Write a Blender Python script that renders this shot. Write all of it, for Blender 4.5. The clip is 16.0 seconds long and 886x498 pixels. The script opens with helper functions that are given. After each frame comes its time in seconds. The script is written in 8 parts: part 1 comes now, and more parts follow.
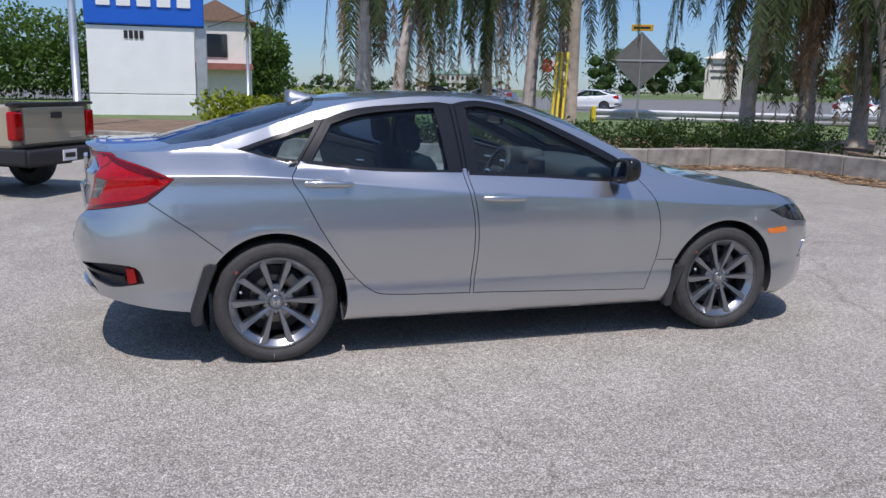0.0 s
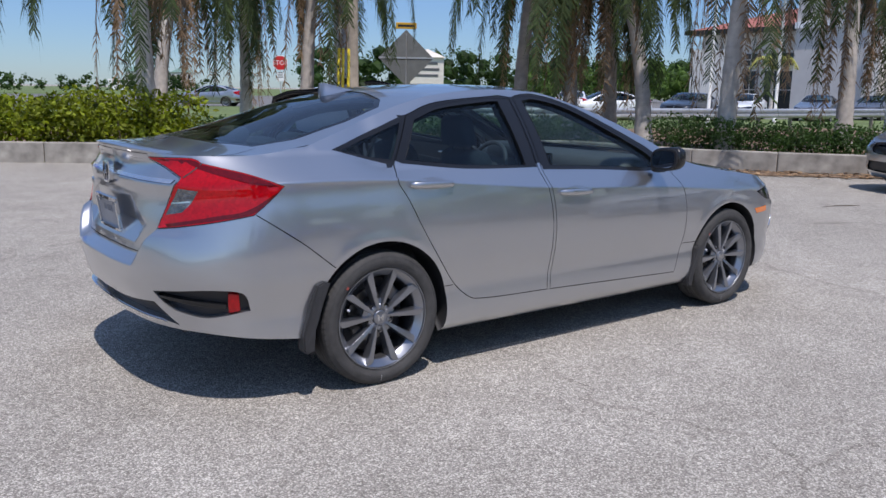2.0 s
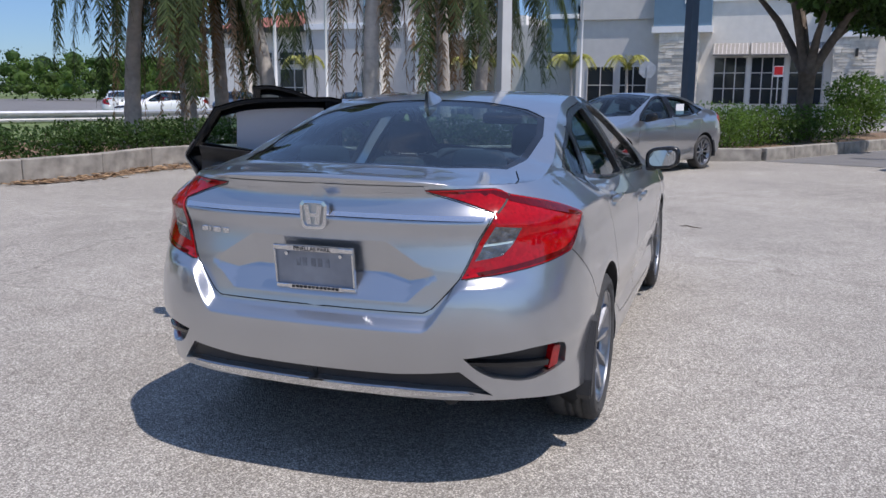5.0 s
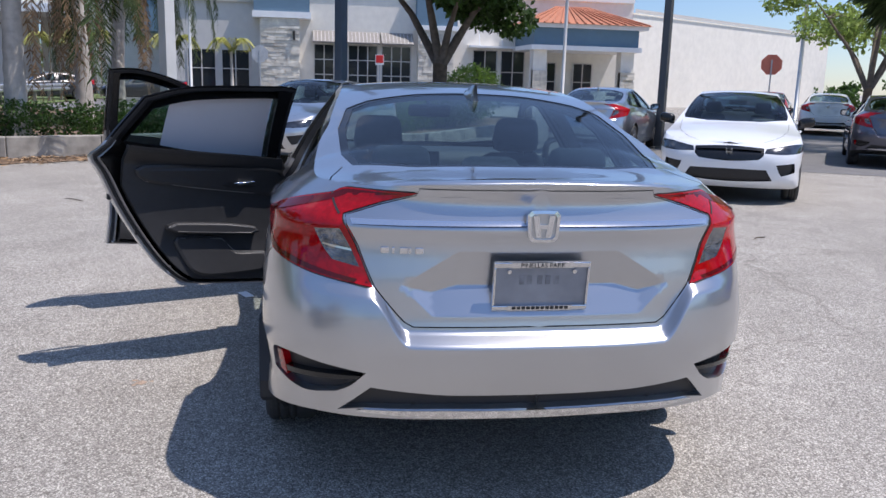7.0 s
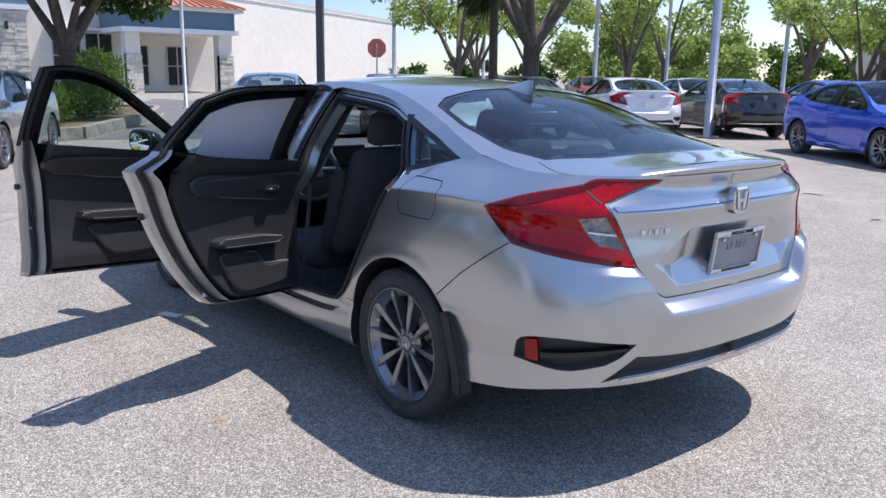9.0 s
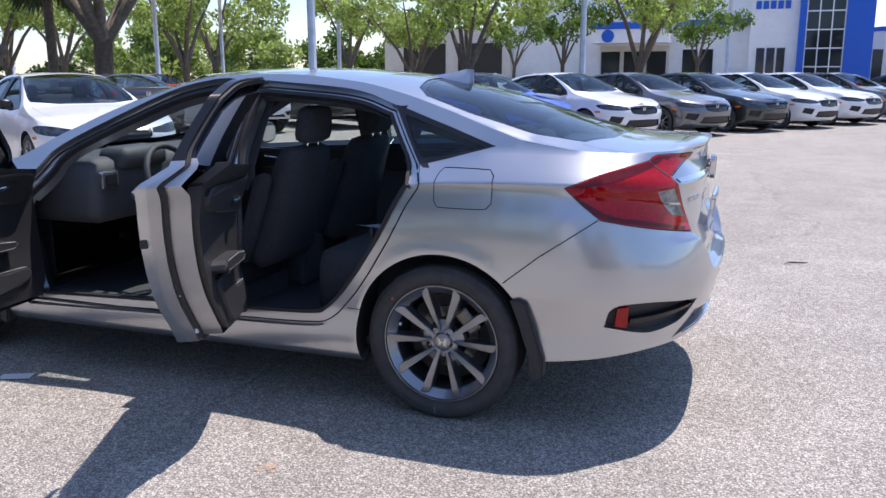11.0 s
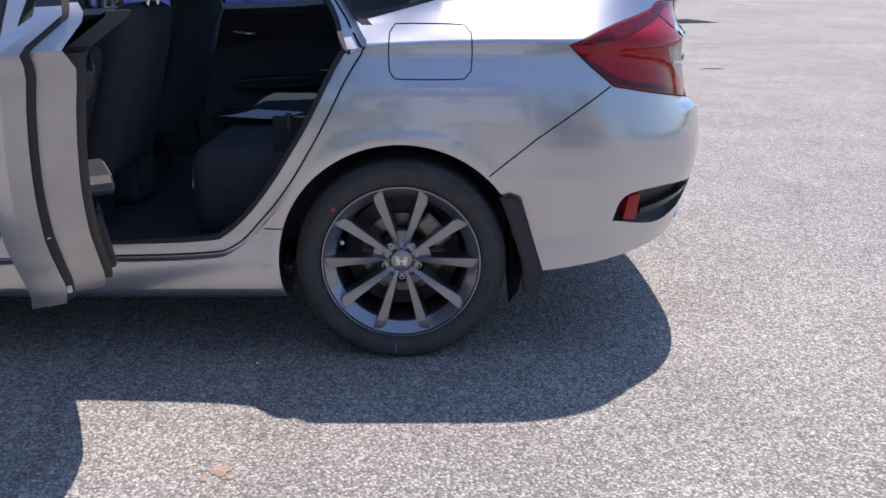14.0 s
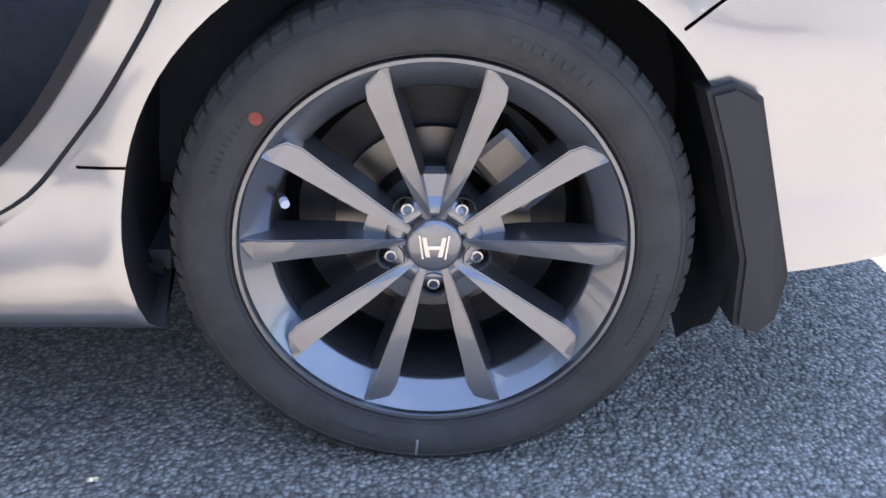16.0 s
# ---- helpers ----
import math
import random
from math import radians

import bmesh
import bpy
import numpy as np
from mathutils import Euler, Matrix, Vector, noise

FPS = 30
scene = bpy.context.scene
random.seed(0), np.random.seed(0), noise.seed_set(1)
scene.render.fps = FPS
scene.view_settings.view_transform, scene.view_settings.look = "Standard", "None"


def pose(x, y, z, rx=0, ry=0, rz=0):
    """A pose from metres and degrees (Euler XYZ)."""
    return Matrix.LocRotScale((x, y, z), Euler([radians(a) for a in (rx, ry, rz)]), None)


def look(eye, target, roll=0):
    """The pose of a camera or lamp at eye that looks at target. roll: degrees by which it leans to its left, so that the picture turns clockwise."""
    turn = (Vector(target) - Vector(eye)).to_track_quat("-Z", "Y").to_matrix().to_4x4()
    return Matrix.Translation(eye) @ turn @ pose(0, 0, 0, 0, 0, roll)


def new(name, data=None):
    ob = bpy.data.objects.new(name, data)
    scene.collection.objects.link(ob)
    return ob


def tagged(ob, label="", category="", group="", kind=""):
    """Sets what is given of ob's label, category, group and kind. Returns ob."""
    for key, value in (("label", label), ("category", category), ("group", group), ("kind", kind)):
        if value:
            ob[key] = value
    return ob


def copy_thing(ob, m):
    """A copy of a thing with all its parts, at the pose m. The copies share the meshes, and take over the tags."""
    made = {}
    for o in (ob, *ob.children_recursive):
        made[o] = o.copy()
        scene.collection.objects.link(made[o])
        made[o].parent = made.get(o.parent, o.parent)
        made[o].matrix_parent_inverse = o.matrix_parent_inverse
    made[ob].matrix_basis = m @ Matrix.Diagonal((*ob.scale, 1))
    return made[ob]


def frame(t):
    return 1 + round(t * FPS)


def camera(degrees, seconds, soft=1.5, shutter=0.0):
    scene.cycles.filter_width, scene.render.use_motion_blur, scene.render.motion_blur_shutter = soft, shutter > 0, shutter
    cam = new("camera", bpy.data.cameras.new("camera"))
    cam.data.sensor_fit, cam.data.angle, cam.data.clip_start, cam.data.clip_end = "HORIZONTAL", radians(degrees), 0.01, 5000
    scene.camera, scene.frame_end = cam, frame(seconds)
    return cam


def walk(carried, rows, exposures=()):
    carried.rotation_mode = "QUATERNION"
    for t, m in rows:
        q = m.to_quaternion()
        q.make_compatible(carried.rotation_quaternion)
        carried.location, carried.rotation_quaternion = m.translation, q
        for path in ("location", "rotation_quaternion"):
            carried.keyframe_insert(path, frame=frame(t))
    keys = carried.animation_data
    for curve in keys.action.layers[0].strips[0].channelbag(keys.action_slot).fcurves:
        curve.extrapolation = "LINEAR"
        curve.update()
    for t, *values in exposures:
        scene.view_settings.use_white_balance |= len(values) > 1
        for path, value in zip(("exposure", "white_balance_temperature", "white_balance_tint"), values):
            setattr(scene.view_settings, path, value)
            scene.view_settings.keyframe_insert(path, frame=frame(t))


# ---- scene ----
cam = camera(56.3, 16.0)
PATH = [
    (0, (-0.419, -5.118, 1.451), (0.164, -3.244, 1.064), 1.2),
    (0.5, (-0.82, -4.918, 1.406), (-0.081, -3.101, 1.015), 1.9),
    (1, (-1.248, -4.733, 1.389), (-0.353, -2.985, 1.009), 1.9),
    (1.5, (-1.643, -4.4, 1.37), (-0.616, -2.726, 0.992), 1.4),
    (2, (-2.067, -4.037, 1.387), (-0.875, -2.476, 1.008), 0.9),
    (2.5, (-2.425, -3.623, 1.372), (-1.11, -2.162, 0.999), 0.7),
    (3, (-2.699, -3.204, 1.387), (-1.274, -1.851, 1.015), 1.3),
    (3.2, (-2.846, -3.034, 1.382), (-1.368, -1.738, 1.011), 1.3),
    (5.3, (-3.575, -1.052, 1.406), (-1.672, -0.561, 1.033), 0.7),
    (5.5, (-3.616, -0.846, 1.397), (-1.689, -0.462, 1.024), 1.1),
    (6, (-3.645, -0.323, 1.418), (-1.689, -0.151, 1.041), 1.5),
    (6.5, (-3.529, 0.179, 1.423), (-1.567, 0.12, 1.04), 1.5),
    (7, (-3.419, 0.728, 1.415), (-1.485, 0.401, 1.021), 1.6),
    (7.5, (-3.245, 1.241, 1.403), (-1.364, 0.695, 0.999), 1.9),
    (8, (-3.098, 1.766, 1.419), (-1.309, 0.966, 1.018), 1.9),
    (8.2, (-3.045, 1.986, 1.433), (-1.294, 1.107, 1.029), 1.6),
    (10.5, (-1.586, 3.746, 1.421), (-0.667, 2.018, 1.01), 0.1),
    (11, (-1.128, 3.859, 1.388), (-0.443, 2.026, 0.974), -0.1),
    (11.5, (-0.702, 3.865, 1.39), (-0.344, 1.943, 0.969), 0.5),
    (12, (-0.33, 3.842, 1.387), (-0.244, 1.889, 0.966), -0.1),
    (12.5, (-0.173, 3.921, 1.375), (-0.15, 1.965, 0.956), 0.4),
    (13, (-0.113, 3.9, 1.362), (-0.117, 1.947, 0.932), 0.5),
    (13.5, (-0.069, 3.652, 1.312), (-0.094, 1.73, 0.761), 0.4),
    (14, (-0.102, 3.252, 1.2), (-0.122, 1.364, 0.54), 0.4),
    (14.5, (-0.078, 2.777, 1.079), (-0.08, 0.906, 0.371), 0.6),
    (15, (-0.009, 2.297, 0.951), (-0.008, 0.48, 0.117), 0.5),
    (15.5, (0.024, 1.978, 0.833), (0.003, 0.183, -0.047), 0.8),
    (16, (0.02, 1.778, 0.774), (-0.04, -0.016, -0.107), 1.3),
]
walk(cam, [(t, look(eye, aim, roll)) for t, eye, aim, roll in PATH], [(0, 0.3, 6300, 17), (3.0, 0.34, 6300, 17), (5.5, 0.42, 6340, 17), (8.0, 0.66, 6320, 18), (10.5, 0.86, 6400, 20), (12.5, 0.68, 6500, 22), (13.5, 0.64, 6450, 21), (14.0, 0.70, 6400, 21), (14.5, 0.92, 6350, 20), (15.3, 1.55, 6400, 17), (16.0, 2.25, 7000, 18)])

# ---- light ----
SUN_AZ, SUN_EL = -111.0, 65.8
world = bpy.data.worlds.new("sky")
scene.world = world
world.use_nodes = True
wn = world.node_tree
sky = wn.nodes.new("ShaderNodeTexSky")
sky.sky_type = "NISHITA"
sky.sun_disc = False
sky.sun_elevation = radians(SUN_EL)
sky.sun_rotation = radians(90 - SUN_AZ)
sky.air_density, sky.dust_density, sky.ozone_density = 1.0, 0.15, 2.2
wn.nodes["Background"].inputs["Strength"].default_value = 0.15
# a few thin fair-weather clouds low over the horizon
wtc = wn.nodes.new("ShaderNodeTexCoord")
wmap = wn.nodes.new("ShaderNodeMapping")
wmap.inputs["Scale"].default_value = (1.4, 1.4, 4.5)
wns = wn.nodes.new("ShaderNodeTexNoise")
wns.inputs["Scale"].default_value = 2.2
wns.inputs["Detail"].default_value = 7
wrp = wn.nodes.new("ShaderNodeValToRGB")
wrp.color_ramp.elements[0].position, wrp.color_ramp.elements[1].position = 0.60, 0.92
wmx = wn.nodes.new("ShaderNodeMix")
wmx.data_type = "RGBA"
wmx.inputs["B"].default_value = (4.2, 4.6, 5.2, 1)
wn.links.new(wtc.outputs["Generated"], wmap.inputs["Vector"])
wn.links.new(wmap.outputs["Vector"], wns.inputs["Vector"])
wn.links.new(wns.outputs["Fac"], wrp.inputs["Fac"])
wn.links.new(wrp.outputs["Color"], wmx.inputs["Factor"])
wn.links.new(sky.outputs["Color"], wmx.inputs["A"])
# clear maritime air: less white haze low down than the model sky gives
wsep = wn.nodes.new("ShaderNodeSeparateXYZ")
wn.links.new(wtc.outputs["Generated"], wsep.inputs["Vector"])
wel = wn.nodes.new("ShaderNodeValToRGB")
wel.color_ramp.interpolation = "EASE"
wel.color_ramp.elements[0].position, wel.color_ramp.elements[0].color = 0.0, (0.285, 0.385, 0.53, 1)
wel.color_ramp.elements[1].position, wel.color_ramp.elements[1].color = 0.75, (1.1, 1.05, 1.0, 1)
wn.links.new(wsep.outputs["Z"], wel.inputs["Fac"])
# the side towards the sun is brighter with haze
wdt = wn.nodes.new("ShaderNodeVectorMath")
wdt.operation = "DOT_PRODUCT"
wdt.inputs[1].default_value = (math.cos(radians(SUN_AZ)), math.sin(radians(SUN_AZ)), 0.0)
wn.links.new(wtc.outputs["Generated"], wdt.inputs[0])
wmr = wn.nodes.new("ShaderNodeMapRange")
wmr.interpolation_type = "SMOOTHSTEP"
wmr.inputs["From Min"].default_value, wmr.inputs["From Max"].default_value = -0.5, 0.9
wn.links.new(wdt.outputs["Value"], wmr.inputs["Value"])
wsd = wn.nodes.new("ShaderNodeMix")
wsd.data_type = "RGBA"
wsd.inputs["B"].default_value = (0.66, 0.68, 0.71, 1)
wn.links.new(wmr.outputs["Result"], wsd.inputs["Factor"])
wn.links.new(wel.outputs["Color"], wsd.inputs["A"])
wmu = wn.nodes.new("ShaderNodeMix")
wmu.data_type, wmu.blend_type = "RGBA", "MULTIPLY"
wmu.inputs["Factor"].default_value = 1.0
wn.links.new(wmx.outputs["Result"], wmu.inputs["A"])
wn.links.new(wsd.outputs["Result"], wmu.inputs["B"])
wn.links.new(wmu.outputs["Result"], wn.nodes["Background"].inputs["Color"])

sun = new("sun", bpy.data.lights.new("sun", "SUN"))
sun.data.energy, sun.data.angle, sun.data.color = 3.3, radians(0.53), (1.0, 0.955, 0.88)
_sd = Vector((math.cos(radians(SUN_EL)) * math.cos(radians(SUN_AZ)), math.cos(radians(SUN_EL)) * math.sin(radians(SUN_AZ)), math.sin(radians(SUN_EL))))
sun.matrix_world = look(_sd * 60, (0, 0, 0))


# ---- materials ----
def mat(name, color, rough=0.6, metal=0.0, var=0.12, scale=6.0, bump=0.0, bscale=40.0, coat=0.0, spec=0.5, island=0.0, rand=0.0, tint=None, big=0.7):
    """A procedural surface: two sizes of noise tint the base colour, fine noise gives relief."""
    m = bpy.data.materials.new(name)
    m.use_nodes = True
    nt = m.node_tree
    p = nt.nodes["Principled BSDF"]
    p.inputs["Roughness"].default_value = rough
    p.inputs["Metallic"].default_value = metal
    p.inputs["Coat Weight"].default_value = coat
    p.inputs["Coat Roughness"].default_value = 0.03
    p.inputs["Specular IOR Level"].default_value = spec
    p.inputs["Base Color"].default_value = (*color, 1)
    tc = nt.nodes.new("ShaderNodeTexCoord")
    last = None
    if var > 0:
        def layer(src, sc, amount, colour=None):
            n = nt.nodes.new("ShaderNodeTexNoise")
            n.inputs["Scale"].default_value = sc
            n.inputs["Detail"].default_value = 5
            nt.links.new(tc.outputs["Object"], n.inputs["Vector"])
            r = nt.nodes.new("ShaderNodeValToRGB")
            r.color_ramp.elements[0].position, r.color_ramp.elements[1].position = 0.3, 0.72
            lo = 1 - amount
            c2 = colour or (1 + amount * 0.5,) * 3
            r.color_ramp.elements[0].color = (lo, lo, lo, 1)
            r.color_ramp.elements[1].color = (*c2, 1)
            nt.links.new(n.outputs["Fac"], r.inputs["Fac"])
            x = nt.nodes.new("ShaderNodeMix")
            x.data_type, x.blend_type = "RGBA", "MULTIPLY"
            x.inputs["Factor"].default_value = 1
            if src is None:
                x.inputs["A"].default_value = (*color, 1)
            else:
                nt.links.new(src, x.inputs["A"])
            nt.links.new(r.outputs["Color"], x.inputs["B"])
            return x.outputs["Result"]
        last = layer(None, scale, var, tint)
        last = layer(last, scale * 0.13, var * big)
    if island > 0 or rand > 0:
        if island > 0:
            g = nt.nodes.new("ShaderNodeNewGeometry")
            out, amt = g.outputs["Random Per Island"], island
        else:
            g = nt.nodes.new("ShaderNodeObjectInfo")
            out, amt = g.outputs["Random"], rand
        mr = nt.nodes.new("ShaderNodeMapRange")
        mr.inputs["To Min"].default_value, mr.inputs["To Max"].default_value = 1 - amt, 1 + amt
        nt.links.new(out, mr.inputs["Value"])
        h = nt.nodes.new("ShaderNodeHueSaturation")
        h.inputs["Color"].default_value = (*color, 1)
        nt.links.new(mr.outputs["Result"], h.inputs["Value"])
        if last is not None:
            nt.links.new(last, h.inputs["Color"])
        last = h.outputs["Color"]
    if last is not None:
        nt.links.new(last, p.inputs["Base Color"])
    if bump > 0:
        n = nt.nodes.new("ShaderNodeTexNoise")
        n.inputs["Scale"].default_value = bscale
        n.inputs["Detail"].default_value = 4
        nt.links.new(tc.outputs["Object"], n.inputs["Vector"])
        b = nt.nodes.new("ShaderNodeBump")
        b.inputs["Strength"].default_value = bump
        b.inputs["Distance"].default_value = 0.01
        nt.links.new(n.outputs["Fac"], b.inputs["Height"])
        nt.links.new(b.outputs["Normal"], p.inputs["Normal"])
    return m


def paint(name, color, metal=0.75, rough=0.34):
    m = mat(name, color, rough, metal, var=0.0, coat=1.0)
    nt = m.node_tree
    p = nt.nodes["Principled BSDF"]
    p.inputs["Coat Roughness"].default_value = 0.015
    p.inputs["Coat IOR"].default_value = 1.65
    return m


def glass(name, color, rough=0.0):
    """Thin pane: lets light straight through, tinted, with gloss that grows towards grazing angles."""
    m = bpy.data.materials.new(name)
    m.use_nodes = True
    nt = m.node_tree
    nt.nodes.remove(nt.nodes["Principled BSDF"])
    tr = nt.nodes.new("ShaderNodeBsdfTransparent")
    tr.inputs["Color"].default_value = (*color, 1)
    gl = nt.nodes.new("ShaderNodeBsdfGlossy")
    gl.inputs["Roughness"].default_value = rough
    gl.inputs["Color"].default_value = (1, 1, 1, 1)
    lw = nt.nodes.new("ShaderNodeLayerWeight")
    lw.inputs["Blend"].default_value = 0.5
    pw = nt.nodes.new("ShaderNodeMath")
    pw.operation = "POWER"
    pw.inputs[1].default_value = 4.5
    ad = nt.nodes.new("ShaderNodeMath")
    ad.operation = "MULTIPLY_ADD"
    ad.inputs[1].default_value = 0.75
    ad.inputs[2].default_value = 0.036
    ad.use_clamp = True
    mx = nt.nodes.new("ShaderNodeMixShader")
    nt.links.new(lw.outputs["Facing"], pw.inputs[0])
    nt.links.new(pw.outputs["Value"], ad.inputs[0])
    nt.links.new(ad.outputs["Value"], mx.inputs["Fac"])
    nt.links.new(tr.outputs["BSDF"], mx.inputs[1])
    nt.links.new(gl.outputs["BSDF"], mx.inputs[2])
    nt.links.new(mx.outputs["Shader"], nt.nodes["Material Output"].inputs["Surface"])
    return m


def lot_material():
    """Worn light asphalt: pale stones in a grey binder, bleached patches, darker stains and hairline cracks."""
    m = bpy.data.materials.new("worn_asphalt")
    m.use_nodes = True
    nt = m.node_tree
    N, L = nt.nodes.new, nt.links.new
    p = nt.nodes["Principled BSDF"]
    p.inputs["Roughness"].default_value = 0.85
    p.inputs["Specular IOR Level"].default_value = 0.3
    tc = N("ShaderNodeTexCoord")
    vo = N("ShaderNodeTexVoronoi")
    vo.inputs["Scale"].default_value = 140
    L(tc.outputs["Object"], vo.inputs["Vector"])
    bw = N("ShaderNodeSeparateColor")
    L(vo.outputs["Color"], bw.inputs["Color"])
    r1 = N("ShaderNodeValToRGB")
    e = r1.color_ramp.elements
    e[0].position, e[0].color = 0.0, (0.295, 0.280, 0.252, 1)
    e[1].position, e[1].color = 1.0, (0.70, 0.672, 0.61, 1)
    q = r1.color_ramp.elements.new(0.55)
    q.color = (0.44, 0.420, 0.378, 1)
    L(bw.outputs["Red"], r1.inputs["Fac"])
    edge = N("ShaderNodeValToRGB")
    edge.color_ramp.elements[0].position, edge.color_ramp.elements[1].position = 0.35, 0.72
    edge.color_ramp.elements[0].color = (1, 1, 1, 1)
    edge.color_ramp.elements[1].color = (0.53, 0.52, 0.51, 1)
    L(vo.outputs["Distance"], edge.inputs["Fac"])
    m1 = N("ShaderNodeMix")
    m1.data_type, m1.blend_type = "RGBA", "MULTIPLY"
    m1.inputs["Factor"].default_value = 1
    L(r1.outputs["Color"], m1.inputs["A"])
    L(edge.outputs["Color"], m1.inputs["B"])
    src = m1.outputs["Result"]
    for sc, lo, hi, c0, c1 in ((0.35, 0.35, 0.7, (0.88, 0.87, 0.86), (1.10, 1.09, 1.08)), (2.3, 0.3, 0.7, (0.86, 0.85, 0.84), (1.08, 1.08, 1.08)), (26.0, 0.32, 0.68, (0.82, 0.815, 0.81), (1.13, 1.125, 1.12))):
        n = N("ShaderNodeTexNoise")
        n.inputs["Scale"].default_value = sc
        n.inputs["Detail"].default_value = 6
        n.inputs["Roughness"].default_value = 0.6
        L(tc.outputs["Object"], n.inputs["Vector"])
        r = N("ShaderNodeValToRGB")
        r.color_ramp.elements[0].position, r.color_ramp.elements[1].position = lo, hi
        r.color_ramp.elements[0].color, r.color_ramp.elements[1].color = (*c0, 1), (*c1, 1)
        L(n.outputs["Fac"], r.inputs["Fac"])
        x = N("ShaderNodeMix")
        x.data_type, x.blend_type = "RGBA", "MULTIPLY"
        x.inputs["Factor"].default_value = 1
        L(src, x.inputs["A"])
        L(r.outputs["Color"], x.inputs["B"])
        src = x.outputs["Result"]
    # wandering cracks
    wob = N("ShaderNodeTexNoise")
    wob.inputs["Scale"].default_value = 1.6
    wob.inputs["Detail"].default_value = 6
    L(tc.outputs["Object"], wob.inputs["Vector"])
    va = N("ShaderNodeVectorMath")
    va.operation = "MULTIPLY_ADD"
    va.inputs[1].default_value = (0.9, 0.9, 0)
    L(wob.outputs["Color"], va.inputs[0])
    L(tc.outputs["Object"], va.inputs[2])
    cr = N("ShaderNodeTexVoronoi")
    cr.feature = "DISTANCE_TO_EDGE"
    cr.inputs["Scale"].default_value = 0.16
    L(va.outputs["Vector"], cr.inputs["Vector"])
    rc = N("ShaderNodeValToRGB")
    rc.color_ramp.elements[0].position, rc.color_ramp.elements[1].position = 0.0, 0.003
    rc.color_ramp.elements[0].color = (0.74, 0.73, 0.72, 1)
    rc.color_ramp.elements[1].color = (1, 1, 1, 1)
    L(cr.outputs["Distance"], rc.inputs["Fac"])
    x = N("ShaderNodeMix")
    x.data_type, x.blend_type = "RGBA", "MULTIPLY"
    x.inputs["Factor"].default_value = 1
    L(src, x.inputs["A"])
    L(rc.outputs["Color"], x.inputs["B"])
    L(x.outputs["Result"], p.inputs["Base Color"])
    b = N("ShaderNodeBump")
    b.inputs["Strength"].default_value = 0.75
    b.inputs["Distance"].default_value = 0.006
    b.invert = True
    L(vo.outputs["Distance"], b.inputs["Height"])
    L(b.outputs["Normal"], p.inputs["Normal"])
    return m


def leafy(name, color, var, scale, island, through_light=0.45):
    """Leaf: as mat(), with part of the light passing through the blade."""
    m = mat(name, color, 0.5, var=var, scale=scale, island=island)
    nt = m.node_tree
    p = nt.nodes["Principled BSDF"]
    src = p.inputs["Base Color"].links[0].from_socket
    p.inputs["Specular IOR Level"].default_value = 0.25
    tl = nt.nodes.new("ShaderNodeBsdfTranslucent")
    br = nt.nodes.new("ShaderNodeHueSaturation")
    br.inputs["Value"].default_value, br.inputs["Saturation"].default_value = 1.7, 1.1
    nt.links.new(src, br.inputs["Color"])
    nt.links.new(br.outputs["Color"], tl.inputs["Color"])
    mx = nt.nodes.new("ShaderNodeMixShader")
    mx.inputs["Fac"].default_value = through_light
    nt.links.new(p.outputs["BSDF"], mx.inputs[1])
    nt.links.new(tl.outputs["BSDF"], mx.inputs[2])
    nt.links.new(mx.outputs["Shader"], nt.nodes["Material Output"].inputs["Surface"])
    return m


M_lot = lot_material()
M_conc = mat("concrete_kerb", (0.40, 0.37, 0.32), 0.9, var=0.42, scale=4, bump=0.5, bscale=60)
M_mulch = mat("dry_mulch", (0.24, 0.16, 0.10), 0.95, var=0.5, scale=14, bump=1.0, bscale=50)
M_grass = mat("mown_grass", (0.14, 0.19, 0.06), 0.9, var=0.35, scale=3, bump=0.6, bscale=60)
M_road = mat("road_asphalt", (0.17, 0.165, 0.16), 0.85, var=0.18, scale=2, bump=0.3, bscale=80)
M_white = mat("white_wall_paint", (0.86, 0.86, 0.85), 0.6, var=0.05, scale=2)
M_offwhite = mat("cream_stucco", (0.82, 0.78, 0.70), 0.85, var=0.07, scale=2, bump=0.2, bscale=50)
M_beige = mat("beige_stucco", (0.72, 0.67, 0.59), 0.85, var=0.07, scale=2, bump=0.2, bscale=50)
M_greywall = mat("grey_stucco", (0.60, 0.575, 0.54), 0.85, var=0.06, scale=2)
M_teal = mat("slate_blue_stucco", (0.13, 0.22, 0.30), 0.7, var=0.06, scale=2)
M_stone = mat("ledge_stone", (0.80, 0.74, 0.63), 0.9, var=0.2, scale=3, bump=0.5, bscale=20, rand=0.16)
M_tileroof = mat("terracotta_roof", (0.50, 0.20, 0.11), 0.8, var=0.2, scale=4)
M_redroof = mat("brick_red_roof", (0.36, 0.13, 0.10), 0.8, var=0.2, scale=3)
M_bluepaint = mat("blue_sign_paint", (0.01, 0.11, 0.55), 0.35, var=0.04, scale=2)
M_winglass = mat("dark_window_glass", (0.025, 0.03, 0.035), 0.06, var=0.2, scale=0.6)
M_frame = mat("dark_bronze_frame", (0.05, 0.045, 0.04), 0.5, metal=0.4, var=0.1)
M_galv = mat("galvanised_steel", (0.60, 0.61, 0.62), 0.42, metal=0.7, var=0.15, scale=5)
M_polewhite = mat("pale_painted_pole", (0.62, 0.62, 0.60), 0.55, var=0.1, scale=2)
M_poledark = mat("dark_painted_pole", (0.09, 0.095, 0.10), 0.5, var=0.12, scale=2)
M_wood = mat("weathered_pole_wood", (0.30, 0.26, 0.21), 0.9, var=0.3, scale=5, bump=0.5)
